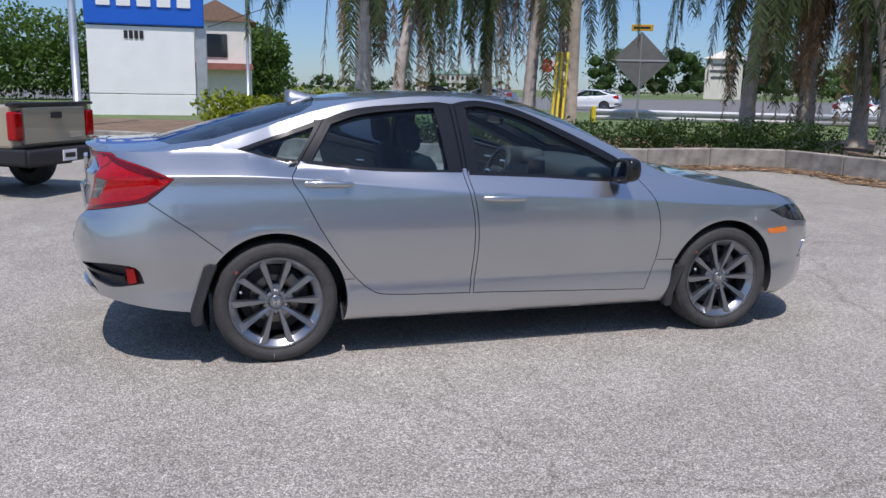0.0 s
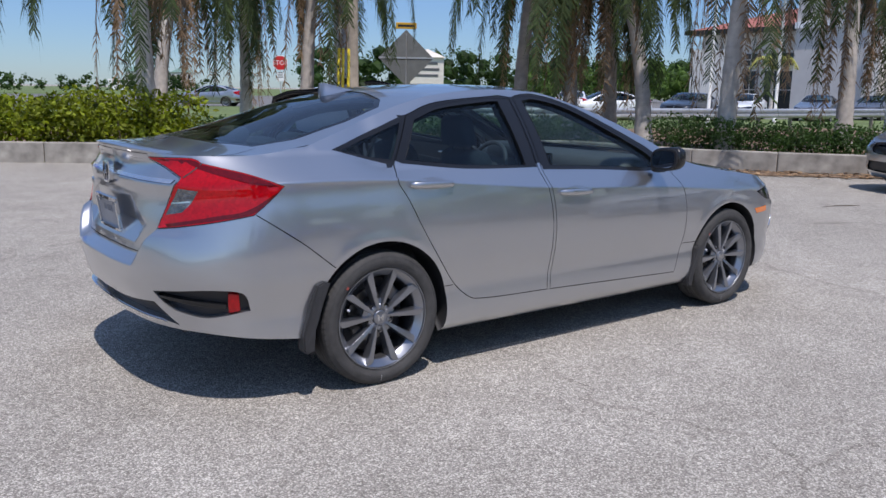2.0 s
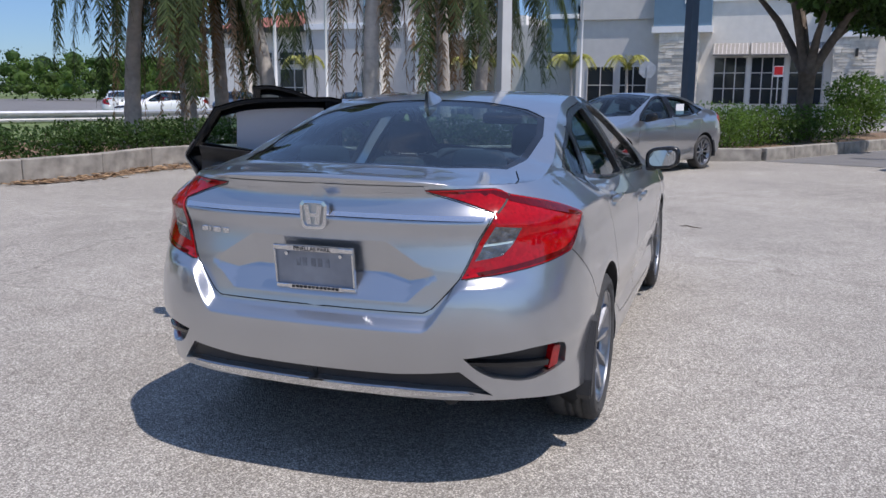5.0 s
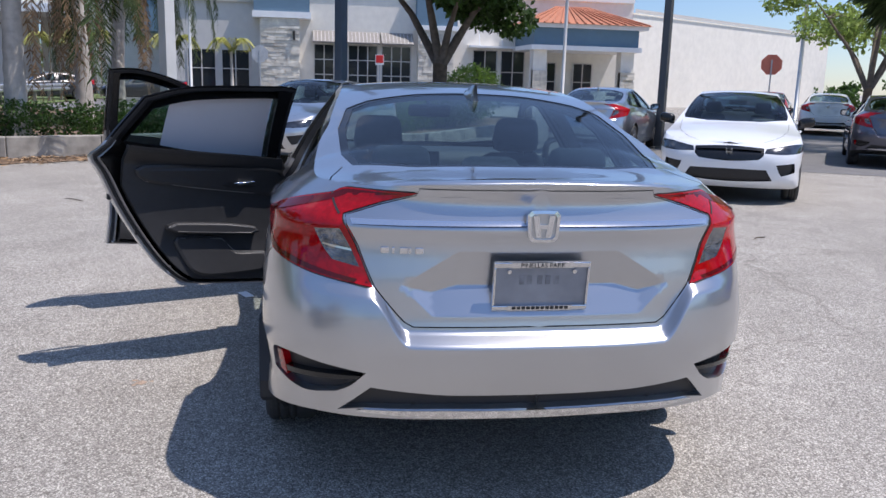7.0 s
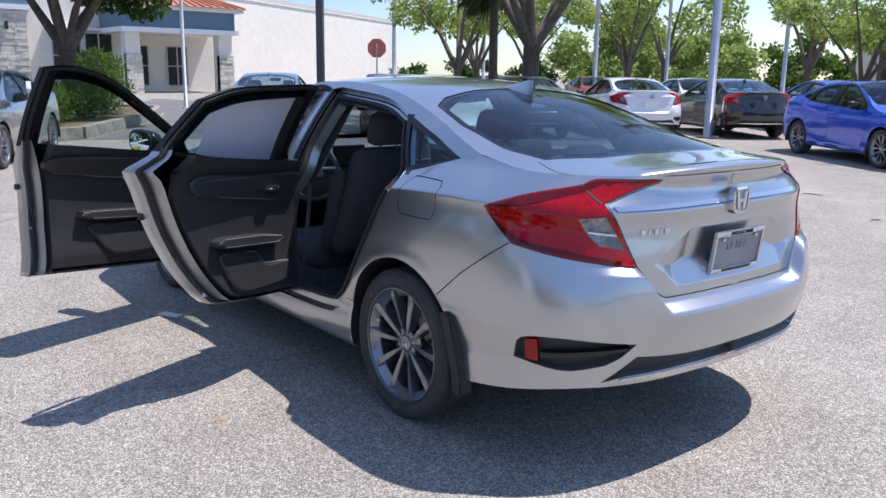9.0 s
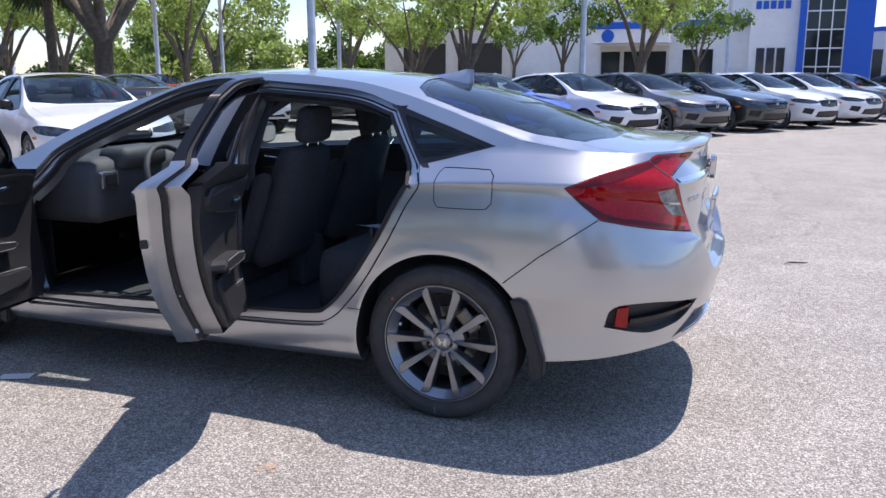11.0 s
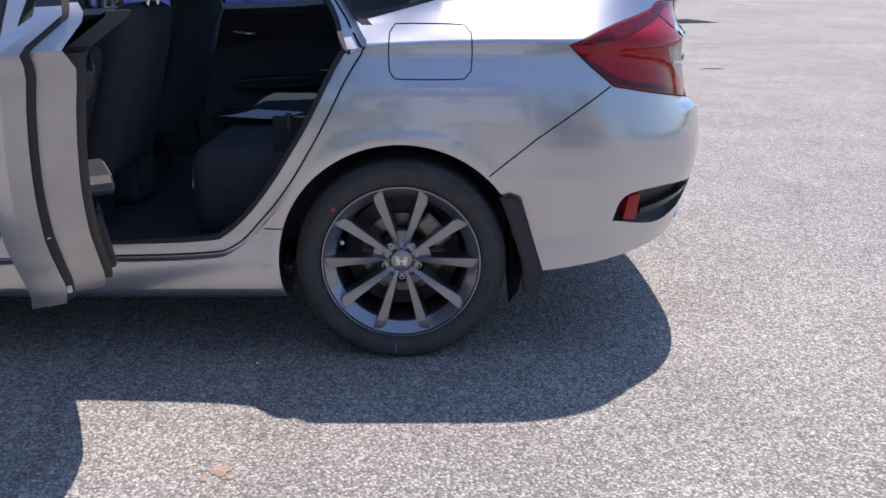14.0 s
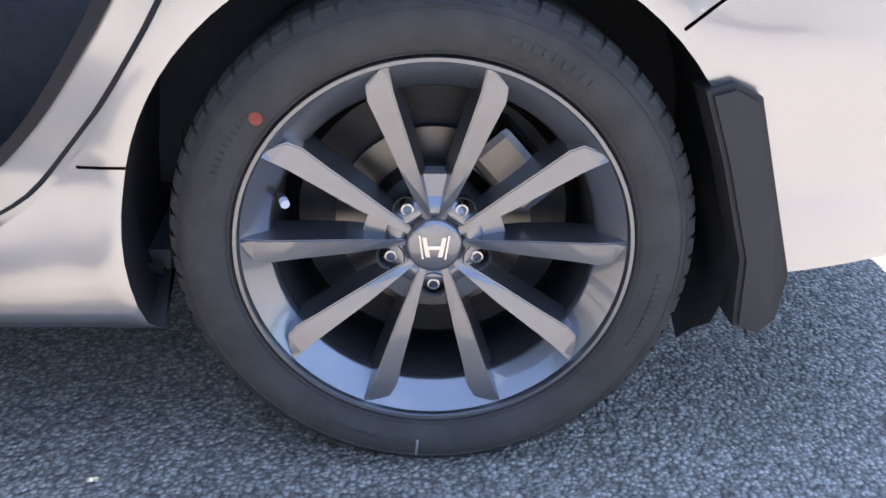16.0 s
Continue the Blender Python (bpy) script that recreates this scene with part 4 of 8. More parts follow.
M_disc = mat("brake_disc_steel", (0.20, 0.19, 0.18), 0.35, metal=1.0, var=0.2, scale=12)
M_castiron = mat("brake_caliper", (0.045, 0.044, 0.044), 0.5, metal=0.5, var=0.2, scale=20)
M_paper = mat("white_paper_sheet", (0.62, 0.64, 0.72), 0.8, var=0.04, scale=3)
M_tag = mat("yellow_hang_tag", (0.75, 0.78, 0.06), 0.6, var=0.03)
M_mirror = mat("mirror_glass", (0.48, 0.50, 0.52), 0.01, metal=1.0, var=0.0)
M_amber = mat("amber_lens", (0.80, 0.20, 0.02), 0.15, var=0.0, coat=1.0)


def lens(name, color, rough=0.08):
    m = mat(name, color, rough, var=0.0, coat=1.0)
    nt = m.node_tree
    p = nt.nodes["Principled BSDF"]
    p.inputs["Specular IOR Level"].default_value = 0.1
    p.inputs["Coat Weight"].default_value = 0.7
    tc = nt.nodes.new("ShaderNodeTexCoord")
    w = nt.nodes.new("ShaderNodeTexVoronoi")
    w.inputs["Scale"].default_value = 95
    nt.links.new(tc.outputs["Object"], w.inputs["Vector"])
    r = nt.nodes.new("ShaderNodeValToRGB")
    r.color_ramp.elements[0].color = (color[0] * 0.6, color[1] * 0.5, color[2] * 0.5, 1)
    r.color_ramp.elements[1].color = (*color, 1)
    nt.links.new(w.outputs["Color"], r.inputs["Fac"])
    nt.links.new(r.outputs["Color"], p.inputs["Base Color"])
    return m


M_redlens = lens("red_lamp_lens", (0.43, 0.0016, 0.005))
M_darkred = lens("deep_red_lamp_lens", (0.12, 0.0008, 0.002))
M_clear = mat("clear_lamp_reflector", (0.24, 0.24, 0.25), 0.18, metal=0.8, var=0.7, scale=45, coat=1.0, bump=0.8, bscale=60)
M_head = mat("headlamp_reflector", (0.10, 0.105, 0.115), 0.12, metal=0.8, var=0.8, scale=14, coat=1.0)


def lathe(profile, n=64):
    """Turn (radius, y) pairs about the y axis: (vertices, faces)."""
    vs, fs = [], []
    k = len(profile)
    for i in range(n):
        a = 2 * math.pi * i / n
        for r, y in profile:
            vs.append((r * math.cos(a), y, r * math.sin(a)))
    for i in range(n):
        j = (i + 1) % n
        for q in range(k - 1):
            fs.append((i * k + q, i * k + q + 1, j * k + q + 1, j * k + q))
    return vs, fs


def make_wheel(lod):
    """Alloy wheel with its outer face towards +y; the axle is at the origin."""
    fine = lod == 0
    n = (96, 40, 24)[lod]
    barrel = part("wheel", lathe([(0.2025, 0.050), (0.2030, 0.058), (0.2060, 0.062), (0.2365, 0.0868)], n), M_rim, smooth=True)
    if lod < 2:
        part("rim_lip", lathe([(0.2363, 0.0866), (0.2372, 0.0925), (0.2385, 0.0955), (0.2430, 0.0955), (0.2445, 0.092), (0.2440, 0.080)], n), M_rimlip, barrel)
    prof_in = [(0.203, 0.051), (0.200, 0.040), (0.199, 0.0), (0.203, -0.08), (0.22, -0.10)]
    # the shade behind the spokes is put into this barrel's dark colour
    part("rim", lathe(prof_in, n), M_barrelshade, barrel, smooth=True)
    tp = [(0.236, 0.080), (0.2455, 0.088), (0.2475, 0.0945), (0.254, 0.0990), (0.268, 0.1045), (0.283, 0.1055), (0.297, 0.1020), (0.308, 0.0945), (0.3150, 0.086), (0.3190, 0.075)]
    grooves = [(0.3202, 0.056), (0.313, 0.054), (0.313, 0.048), (0.3205, 0.046), (0.3208, 0.02), (0.313, 0.018), (0.313, 0.010), (0.3208, 0.008), (0.3208, -0.01), (0.313, -0.012), (0.313, -0.02), (0.3205, -0.022), (0.3195, -0.078), (0.30, -0.10), (0.25, -0.10), (0.22, -0.09)]
    tyre = part("tyre", lathe(tp + grooves, n), M_tyre, barrel, "black road tyre with grooved tread", smooth=True)
    if fine:
        # shoulder blocks between the sipes
        vs, fs = [], []
        for i in range(72):
            a0, a1 = 2 * math.pi * i / 72, 2 * math.pi * (i + 0.80) / 72
            o = len(vs)
            for a, sk in ((a0, 0.0), (a1, 0.0)):
                for r, y in ((0.3060, 0.0958), (0.3160, 0.0875), (0.3215, 0.076), (0.3228, 0.058)):
                    aa = a + (0.098 - y) * 0.45
                    vs.append((r * math.cos(aa), y + 0.0012, r * math.sin(aa)))
            for q in range(3):
                fs.append((o + q, o + q + 1, o + 4 + q + 1, o + 4 + q))
        part("tread", (vs, fs), M_tyre, tyre)
        for ro, y in ((0.2490, 0.0962), (0.2985, 0.1016)):
            part("sidewall_rib", lathe([(ro - 0.0016, y - 0.001), (ro, y + 0.0016), (ro + 0.0016, y - 0.001)], n), M_tyre, tyre, smooth=True)
    if lod == 2:
        vs, fs = [(0.0, 0.06, 0.0)], []
        for k in range(10):
            a = radians(36 * k + (19 if k % 2 else 17))
            c, sn = math.cos(a), math.sin(a)
            o = len(vs)
            vs += [(0.06 * c + 0.017 * sn, 0.062, 0.06 * sn - 0.017 * c), (0.226 * c + 0.026 * sn, 0.085, 0.226 * sn - 0.026 * c), (0.226 * c - 0.026 * sn, 0.085, 0.226 * sn + 0.026 * c), (0.06 * c - 0.017 * sn, 0.062, 0.06 * sn + 0.017 * c)]
            fs.append((0, o, o + 1, o + 2, o + 3))
        part("spider", (vs, fs), M_rim, barrel)
        part("backing_plate", lathe([(0.0, 0.0), (0.20, 0.0)], 16), M_black, barrel)
        return barrel
    # ten spokes in five pairs: flat face, deep flanks, a mitred tip that runs out into the flange
    for k in range(5):
        c = radians(90 + 72 * k)
        for sg in (-1, 1):
            rows = []
            for r, off, w_in, w_out, yf, yb, wb in ((0.036, 13.0, 0.0045, 0.0050, 0.0610, 0.040, 0.002), (0.060, 15.2, 0.0062, 0.0068, 0.0665, 0.030, 0.004), (0.110, 16.8, 0.0102, 0.0110, 0.0740, 0.030, 0.006), (0.165, 17.6, 0.0128, 0.0138, 0.0805, 0.034, 0.007), (0.2035, 18.0, 0.0152, 0.0162, 0.0850, 0.040, 0.007), (0.2215, 18.0, 0.0172, 0.0120, 0.0868, 0.055, 0.006), (0.2365, 18.0, 0.0195, -0.0090, 0.0880, 0.070, 0.003)):
                a = c + sg * radians(off)
                p = Vector((math.cos(a) * r, math.sin(a) * r))
                inw = Vector((math.sin(a), -math.cos(a))) * sg
                fi, fo = p + inw * w_in, p - inw * w_out
                bi, bo = fi + inw * wb, fo - inw * wb
                drop = 0.0035 if r > 0.05 else 0.001
                rows.append([(bi.x, yb, bi.y), (fi.x, yf, fi.y), (fo.x, yf - drop, fo.y), (bo.x, yb, bo.y)])
            bm = bmesh.new()
            V = [[bm.verts.new(q) for q in r] for r in rows]
            for a, b in zip(V, V[1:]):
                for q in range(3):
                    bm.faces.new((a[q], a[q + 1], b[q + 1], b[q]))
            bmesh.ops.recalc_face_normals(bm, faces=bm.faces)
            if fine:
                es = [e for e in bm.edges if all(any(v is r[q] for r in V for q in (1, 2)) for v in e.verts) and len(e.link_faces) == 2 and e.calc_face_angle(0) > 0.5]
                bmesh.ops.bevel(bm, geom=es, offset=0.0016, segments=2, affect="EDGES")
            part("spoke", bm, M_rim, barrel)
        # small web in the fork of the pair
        if fine:
            ca, sa = math.cos(c), math.sin(c)
            web = [(0.060 * ca - 0.010 * sa, 0.052, 0.060 * sa + 0.010 * ca), (0.060 * ca + 0.010 * sa, 0.052, 0.060 * sa - 0.010 * ca), (0.090 * ca + 0.015 * sa, 0.047, 0.090 * sa - 0.015 * ca), (0.090 * ca - 0.015 * sa, 0.047, 0.090 * sa + 0.015 * ca)]
            part("web", (web + [(x, 0.02, z) for x, y, z in web], [(0, 1, 2, 3), (3, 2, 6, 7), (0, 3, 7, 4), (1, 5, 6, 2)]), M_rim, barrel)
    # hub face with nut wells, cap, nuts
    part("hub", lathe([(0.0, 0.052), (0.036, 0.053), (0.040, 0.058), (0.046, 0.060), (0.066, 0.050), (0.074, 0.028), (0.076, 0.0)], 40), M_rim, barrel, smooth=True)
    cap = part("centre_cap", lathe([(0.0, 0.0665), (0.030, 0.066), (0.0345, 0.064), (0.0355, 0.058), (0.0355, 0.05)], 40), M_rim, barrel, "gunmetal centre cap with a chrome emblem", smooth=True)
    em = bmesh.new()
    for sx in (-1, 1):
        for a, b, w in (((sx * 0.0075, -0.0135), (sx * 0.0125, 0.014), 0.0028), ((sx * 0.014, -0.0165), (sx * 0.0185, 0.0165), 0.0012)):
            p, q = Vector(a), Vector(b)
            v = [em.verts.new((x, 0.068, z)) for x, z in ((p.x - w, p.y), (p.x + w, p.y), (q.x + w, q.y), (q.x - w, q.y))]
            em.faces.new(v)
    add_box(em, -0.008, 0.008, 0.066, 0.068, -0.003, 0.002)
    part("emblem", em, M_chrome, cap)
    for k in range(5 if fine else 0):
        a = radians(54 + 72 * k)
        x, z = 0.0572 * math.cos(a), 0.0572 * math.sin(a)
        m = Matrix.Translation((x, 0, z))
        part("nut_well", lathe([(0.0185, 0.0600), (0.0165, 0.0595), (0.0150, 0.045), (0.0135, 0.030), (0.0, 0.03)], 20), M_barrelshade, barrel, smooth=True, at=m)
        part("lug_nut", lathe([(0.0, 0.051), (0.0052, 0.051), (0.0056, 0.0580), (0.0082, 0.0575), (0.0100, 0.053), (0.0106, 0.045), (0.0106, 0.028)], 12), M_nut, barrel, at=m)
    if fine:
        a = radians(19)
        part("valve", tube([(0.206 * math.cos(a), 0.045, 0.206 * math.sin(a)), (0.196 * math.cos(a), 0.066, 0.196 * math.sin(a)), (0.192 * math.cos(a), 0.073, 0.192 * math.sin(a))], [0.006, 0.0055, 0.005], 10), M_rubber, barrel)
        part("valve_cap", tube([(0.1925 * math.cos(a), 0.071, 0.1925 * math.sin(a)), (0.189 * math.cos(a), 0.080, 0.189 * math.sin(a))], 0.0058, 10), M_paper, barrel)
        dot = lathe([(0.0, 0.0), (0.0075, 0.0), (0.008, -0.004)], 18)
        a = radians(41)
        # raised maker's marks on the sidewall, and a chalk stroke
        for a0, cnt, rr, hh in ((128.0, 9, 0.276, 0.010), (40.0, 10, 0.2765, 0.007), (205.0, 12, 0.276, 0.006), (300.0, 8, 0.2765, 0.008)):
            marks = []
            for q in range(cnt):
                aa = radians(a0 - q * (2.6 if hh > 0.008 else 1.9))
                ra, rb, dw = rr - hh / 2, rr + hh / 2, radians(0.85 if hh > 0.008 else 0.6)
                marks.append(([(r * math.cos(aa + d), 0.1066 + lift, r * math.sin(aa + d)) for lift in (-0.003, 0.0) for r, d in ((ra, -dw), (rb, -dw), (rb, dw), (ra, dw))], [(4, 5, 6, 7), (0, 4, 7, 3), (1, 2, 6, 5), (0, 1, 5, 4), (3, 7, 6, 2)]))
            mv, mf = join(*marks)
            # one moulding: the bars share a web sunk in the rubber
            mf = list(mf) + [(8 * q, 8 * q + 1, 8 * q + 10, 8 * q + 11) for q in range(cnt - 1)]
            part("sidewall_mark", (mv, mf), M_tyre, tyre, "faint raised mark on the sidewall")
        cs = radians(-86)
        part("chalk_mark", ([(r * math.cos(cs + d), y, r * math.sin(cs + d)) for r, y in ((0.270, 0.1062), (0.284, 0.1070), (0.298, 0.1032)) for d in (-0.006, 0.006)], [(0, 1, 3, 2), (2, 3, 5, 4)]), mat("chalk_stroke", (0.30, 0.30, 0.29), 0.9, var=0.4, scale=80), tyre)
        part("paint_dot", dot, mat("red_paint_dot", (0.34, 0.07, 0.05), 0.7, var=0.2, scale=60), tyre, at=Matrix.Translation((0.266 * math.cos(a), 0.1052, 0.266 * math.sin(a))))
    if not fine:
        part("backing_plate", lathe([(0.0, -0.01), (0.20, -0.01)], 24), M_black, barrel)
        return barrel
    disc_ob = part("brake_disc", lathe([(0.055, -0.006), (0.062, -0.006), (0.075, 0.000), (0.088, -0.016), (0.130, -0.016), (0.130, -0.028), (0.08, -0.028)], 48), M_disc, barrel, smooth=False)
    part("brake_drum_hat", lathe([(0.0, 0.004), (0.072, 0.003), (0.080, -0.014)], 36), M_castiron, disc_ob)
    cal = bmesh.new()
    add_box(cal, -0.055, 0.055, -0.045, 0.038, 0.098, 0.165, 0.012)
    bmesh.ops.rotate(cal, verts=cal.verts, cent=(0, 0, 0), matrix=Matrix.Rotation(radians(-48), 3, "Y"))
    part("brake_caliper", cal, M_disc, disc_ob)
    part("backing_plate", lathe([(0.0, -0.03), (0.18, -0.03), (0.205, -0.06)], 40), M_black, disc_ob)
    return barrel


def put_wheel(src, parent, x, side, first):
    m = pose(x, side * 0.785, 0.3215, 0, 0, 0 if side > 0 else 180)
    if first:
        src.matrix_basis = m
        src.parent = parent
        return src
    c = copy_thing(src, m)
    c.parent = parent
    return c


def soft_box(x0, x1, y0, y1, z0, z1, bevel, taper=1.0, lean=0.0, cuts=0):
    bm = box(x0, x1, y0, y1, z0, z1, bevel)
    zc = (z1 - z0) or 1
    for v in bm.verts:
        t = (v.co.z - z0) / zc
        v.co.x += lean * t
        k = 1 + (taper - 1) * t
        v.co.y = (y0 + y1) / 2 + (v.co.y - (y0 + y1) / 2) * k
    return bm


def make_seat(parent, y, lod):
    """Front seat, facing +x."""
    s = part("front_seat", soft_box(1.14, 1.62, y - 0.25, y + 0.25, 0.36, 0.54, 0.06, 0.96), M_cloth, parent, smooth=True)
    part("backrest", soft_box(0.97, 1.12, y - 0.235, y + 0.235, 0.48, 1.06, 0.065, 0.72, -0.17), M_cloth, s, smooth=True)
    part("side_bolster", soft_box(1.08, 1.17, y + 0.16, y + 0.245, 0.50, 0.94, 0.04, 0.9, -0.14), M_cloth, s, smooth=True)
    part("side_bolster", soft_box(1.08, 1.17, y - 0.245, y - 0.16, 0.50, 0.94, 0.04, 0.9, -0.14), M_cloth, s, smooth=True)
    part("headrest", soft_box(0.79, 0.89, y - 0.13, y + 0.13, 1.07, 1.245, 0.045, 0.84, -0.02), M_cloth, s, smooth=True)
    for d in (-0.05, 0.05):
        part("headrest_post", tube([(0.85, y + d, 1.03), (0.83, y + d, 1.10)], 0.007, 8), M_chrome, s)
    part("seat_base", box(1.14, 1.58, y - 0.23, y + 0.23, 0.24, 0.38, 0.02), M_trim, s)
    return s


def lettering(text, size, material, parent, at, name="lettering", extrude=0.001):
    """Raised writing in the built-in font, as a mesh, centred, reading along +x with +y up."""
    cu = bpy.data.curves.new(name, "FONT")
    cu.body, cu.size, cu.extrude, cu.align_x, cu.align_y = text, size, extrude, "CENTER", "CENTER"
    ob = bpy.data.objects.new(name, cu)
    scene.collection.objects.link(ob)
    me = bpy.data.meshes.new_from_object(ob)
    bpy.data.objects.remove(ob)
    me.materials.clear()
    return part(name, me, material, parent, at=at)


def door_shell(outline, frame_poly, glass_poly, fine, step, cup=None):
    sk = Shell()
    o = grow(outline, -0.0042)
    u0, u1 = min(p[0] for p in o), max(p[0] for p in o)
    lines = [[(float(u), float(crease(u)) + d) for u in np.arange(u0 - 0.05, u1 + 0.06, 0.03)] for d in ((-0.006, 0.0, 0.006) if fine else (0.0,))]
    V, F = patch(o, [frame_poly] + ([cup] if cup else []), step, lines)
    sk.add(V, F, side_map, 0.0, slot=0)
    sk.band(o, side_map, 0.0, 0.035, slot=0, flat=True)
    V, F = patch(frame_poly, [glass_poly], step)
    sk.add(V, F, side_map, 0.0015, slot=1)
    sk.m = [1 if np.mean([sk.v[i][2] - float(belt(sk.v[i][0])) for i in f]) > 0.012 else q for f, q in zip(sk.f, sk.m)]
    sk.band(glass_poly, side_map, 0.0, 0.06, slot=1)
    V, F = patch(o, [glass_poly], step * 1.3)
    return sk, (V, F), o


def dep(pts, low, high):
    """Depth under the skin at outline points: low below the belt line, high in the window frame."""
    return np.array([low + (high - low) * min(1.0, max(0.0, (z - float(belt(u)) + 0.10) / 0.16)) for u, z in pts])[:, None]


def mirror_shell(sh, s):
    """The same shell for the other side of the car."""
    r = Shell()
    r.v = [(x, y * s, z) for x, y, z in sh.v]
    r.n = [(x, y * s, z) for x, y, z in sh.n]
    r.f = [tuple(reversed(f)) for f in sh.f] if s < 0 else list(sh.f)
    r.m = list(sh.m)
    return r


def sedan(name, label, paint_m, opened=False, lod=0, group="", wheel_src=None):
    """Four-door sedan, nose towards +x, rear axle over the origin. opened: both near-side doors stand open."""
    fine = lod == 0
    step = (0.03, 0.10, 0.14)[lod]
    car = thing(name, label, "car", group=group)
    ex = lambda q: [(u - 0.02 if abs(u - UR) < 1e-9 else (u + 0.02 if abs(u - UF) < 1e-9 else u), z) for u, z in q]
    tail_lines = [dense([(UR, z), (-0.62, z)], 0.05, False) for z in (0.36, 0.45, 0.50, 0.55, 0.585)] if lod < 2 else []
    if lod < 2:
        for d in (-0.042, -0.034, -0.026, -0.008, 0.0, 0.008):
            tail_lines.append([(UR, 0.650 + d)] + [(u_of_y(float(y), float(ledge(y)) + d), float(ledge(y)) + d) for y in np.arange(0.03, 0.66, 0.02)])
    side_lines = [[(float(u), float(f(u))) for u in np.arange(-0.80, 2.74, 0.03)] for f in ((crease, lambda q: crease(q) - 0.006, lambda q: crease(q) + 0.006, belt) if fine else (crease, belt))] if lod < 2 else []
    common = [ARCH_R, ARCH_F, LAMP, FOG, ex(DARKSTRIP), ex(CHROME), ex(LID), DOOR_R, DOOR_F, FRAME_Q, HEADLAMP, ex(GRILLE), ex(INTAKE), FOGF, AMBER, SEAM_BUMPER, SEAM_SILL, strip(SEAM_FENDER, 0.004)]
    body = Shell()
    V, F = patch(OUTLINE, common, step, tail_lines + side_lines)
    body.add(V, F, side_map, mirror=(-1,) if fine else (1, -1))
    if fine:
        V, F = patch(OUTLINE, common + [FUEL], step, tail_lines + side_lines)
        body.add(V, F, side_map, mirror=(1,))
    for h in (DOOR_R, DOOR_F):
        body.band(h, side_map, 0.0, 0.03 if opened else 0.02, mirror=(1,))
        # closed side: gap walls blackened in place of the shade in the seams
        body.band(h, side_map, 0.002, 0.03, mirror=(-1,), slot=1)
    for h in (FOG, DARKSTRIP):
        body.band(h, side_map, 0.0, 0.03, mirror=(1, -1))
    body.band(LAMP, side_map, 0.0, 0.01, mirror=(1, -1))
    # the posts between the side windows are gloss black
    for i, f in enumerate(body.f):
        x, y, z = np.mean([body.v[k] for k in f], 0)
        up = z - float(belt(x))
        if (0.985 < x < 1.068 and up > 0.02 and z < 1.345) or (1.02 < z < 1.262 and abs(x - 0.128 - (z - 1.03) * 0.64) < 0.034):
            body.m[i] = 1
    body.make("body", [paint_m, M_gloss], car)
    if fine:
        fd = Shell()
        V, F = patch(grow(FUEL, -0.0035), [], 0.02, [[(float(u), float(crease(u)) + d) for u in np.arange(-0.23, 0.06, 0.02)] for d in (-0.006, 0.0, 0.006)])
        fd.add(V, F, side_map).make("fuel_door", paint_m, car)
    # roof, bonnet and boot deck
    top = both(TOPLINE)
    gb, gw = dense(both(GLASS_B), 0.04), dense(both(GLASS_W), 0.04)
    seam = [(-0.50, 0.600), (-0.62, 0.640), (-0.74, 0.655), (-0.83, 0.625)]
    seams = [strip(dense([(x, s * y) for x, y in seam], 0.03, False), 0.005) for s in (1, -1)]
    hs = [(2.27, 0.705), (2.5, 0.70), (2.8, 0.685), (3.05, 0.63), (3.25, 0.54), (3.40, 0.40)]
    hseams = [strip(dense([(x, s * y) for x, y in hs], 0.04, False), 0.005) for s in (1, -1)]
    V, F = patch(top, [gb, gw] + seams + hseams, step)
    C = V[F].mean(1)
    for nm, k in (("roof", (C[:, 0] > -0.49) & (C[:, 0] < 2.2)), ("trunk_deck", C[:, 0] <= -0.49), ("bonnet", C[:, 0] >= 2.2)):
        Shell().add(V, F[k], top_map).make(nm, paint_m, car)
    for nm, g, gm in (("rear_window", gb, M_backglass), ("windscreen", gw, M_carglass)):
        inner = grow(g, -0.03)
        V, F = patch(inner, [], step * 1.5)
        w = Shell().add(V, F, top_map, 0.004).make(nm, gm, car)
        w.visible_shadow = True
        V, F = patch(g, [inner], step)
        Shell().add(V, F, top_map, 0.003).make("window_border", M_frit, w)
    # tail
    lid = Shell()
    lid_lines = [dense([(UR, z), (u_of_y(0.46, z), z)], 0.05, False) for z in (0.668, 0.675, 0.685, 0.915, 0.95)] if lod < 2 else []
    if lod < 2:
        for q in range(3):
            ys = np.linspace(0, 0.432, 25)
            lid_lines.append([(u_of_y(float(y), float(recess(y)[q])) if y > 0 else UR, float(recess(y)[q])) for y in ys])
            for d in (-0.004, 0.004) if fine else ():
                lid_lines.append([(u_of_y(float(y), float(recess(y)[q]) + d) if y > 0 else UR, float(recess(y)[q]) + d) for y in np.linspace(0, 0.395, 24)])
    V, F = patch([(u if abs(u - UR) > 0.004 else UR, z) for u, z in grow(LID, -0.004)], [ex(BAR)], 0.014 if fine else step * 0.8, lid_lines)
    lid.add(V, F, side_map, mirror=(1, -1))
    lid_ob = lid.make("trunk_lid", paint_m, car)
    V, F = patch(BAR, [], 0.05)
    Shell().add(V, F, side_map, -0.004, mirror=(1, -1)).make("trim_bar", P_bright if fine else paint_m, lid_ob, "bright silver bar across the trunk lid")
    for s in (1, -1):
        lm = Shell()
        V, F = patch(LAMP, [CLEAR], 0.03)
        lm.add(V, F, side_map, -0.004, mirror=(s,))
        lm.band(LAMP, side_map, -0.004, 0.02, mirror=(s,))
        lamp = lm.make("tail_lamp", M_redlens, car, "bright red tail lamp")
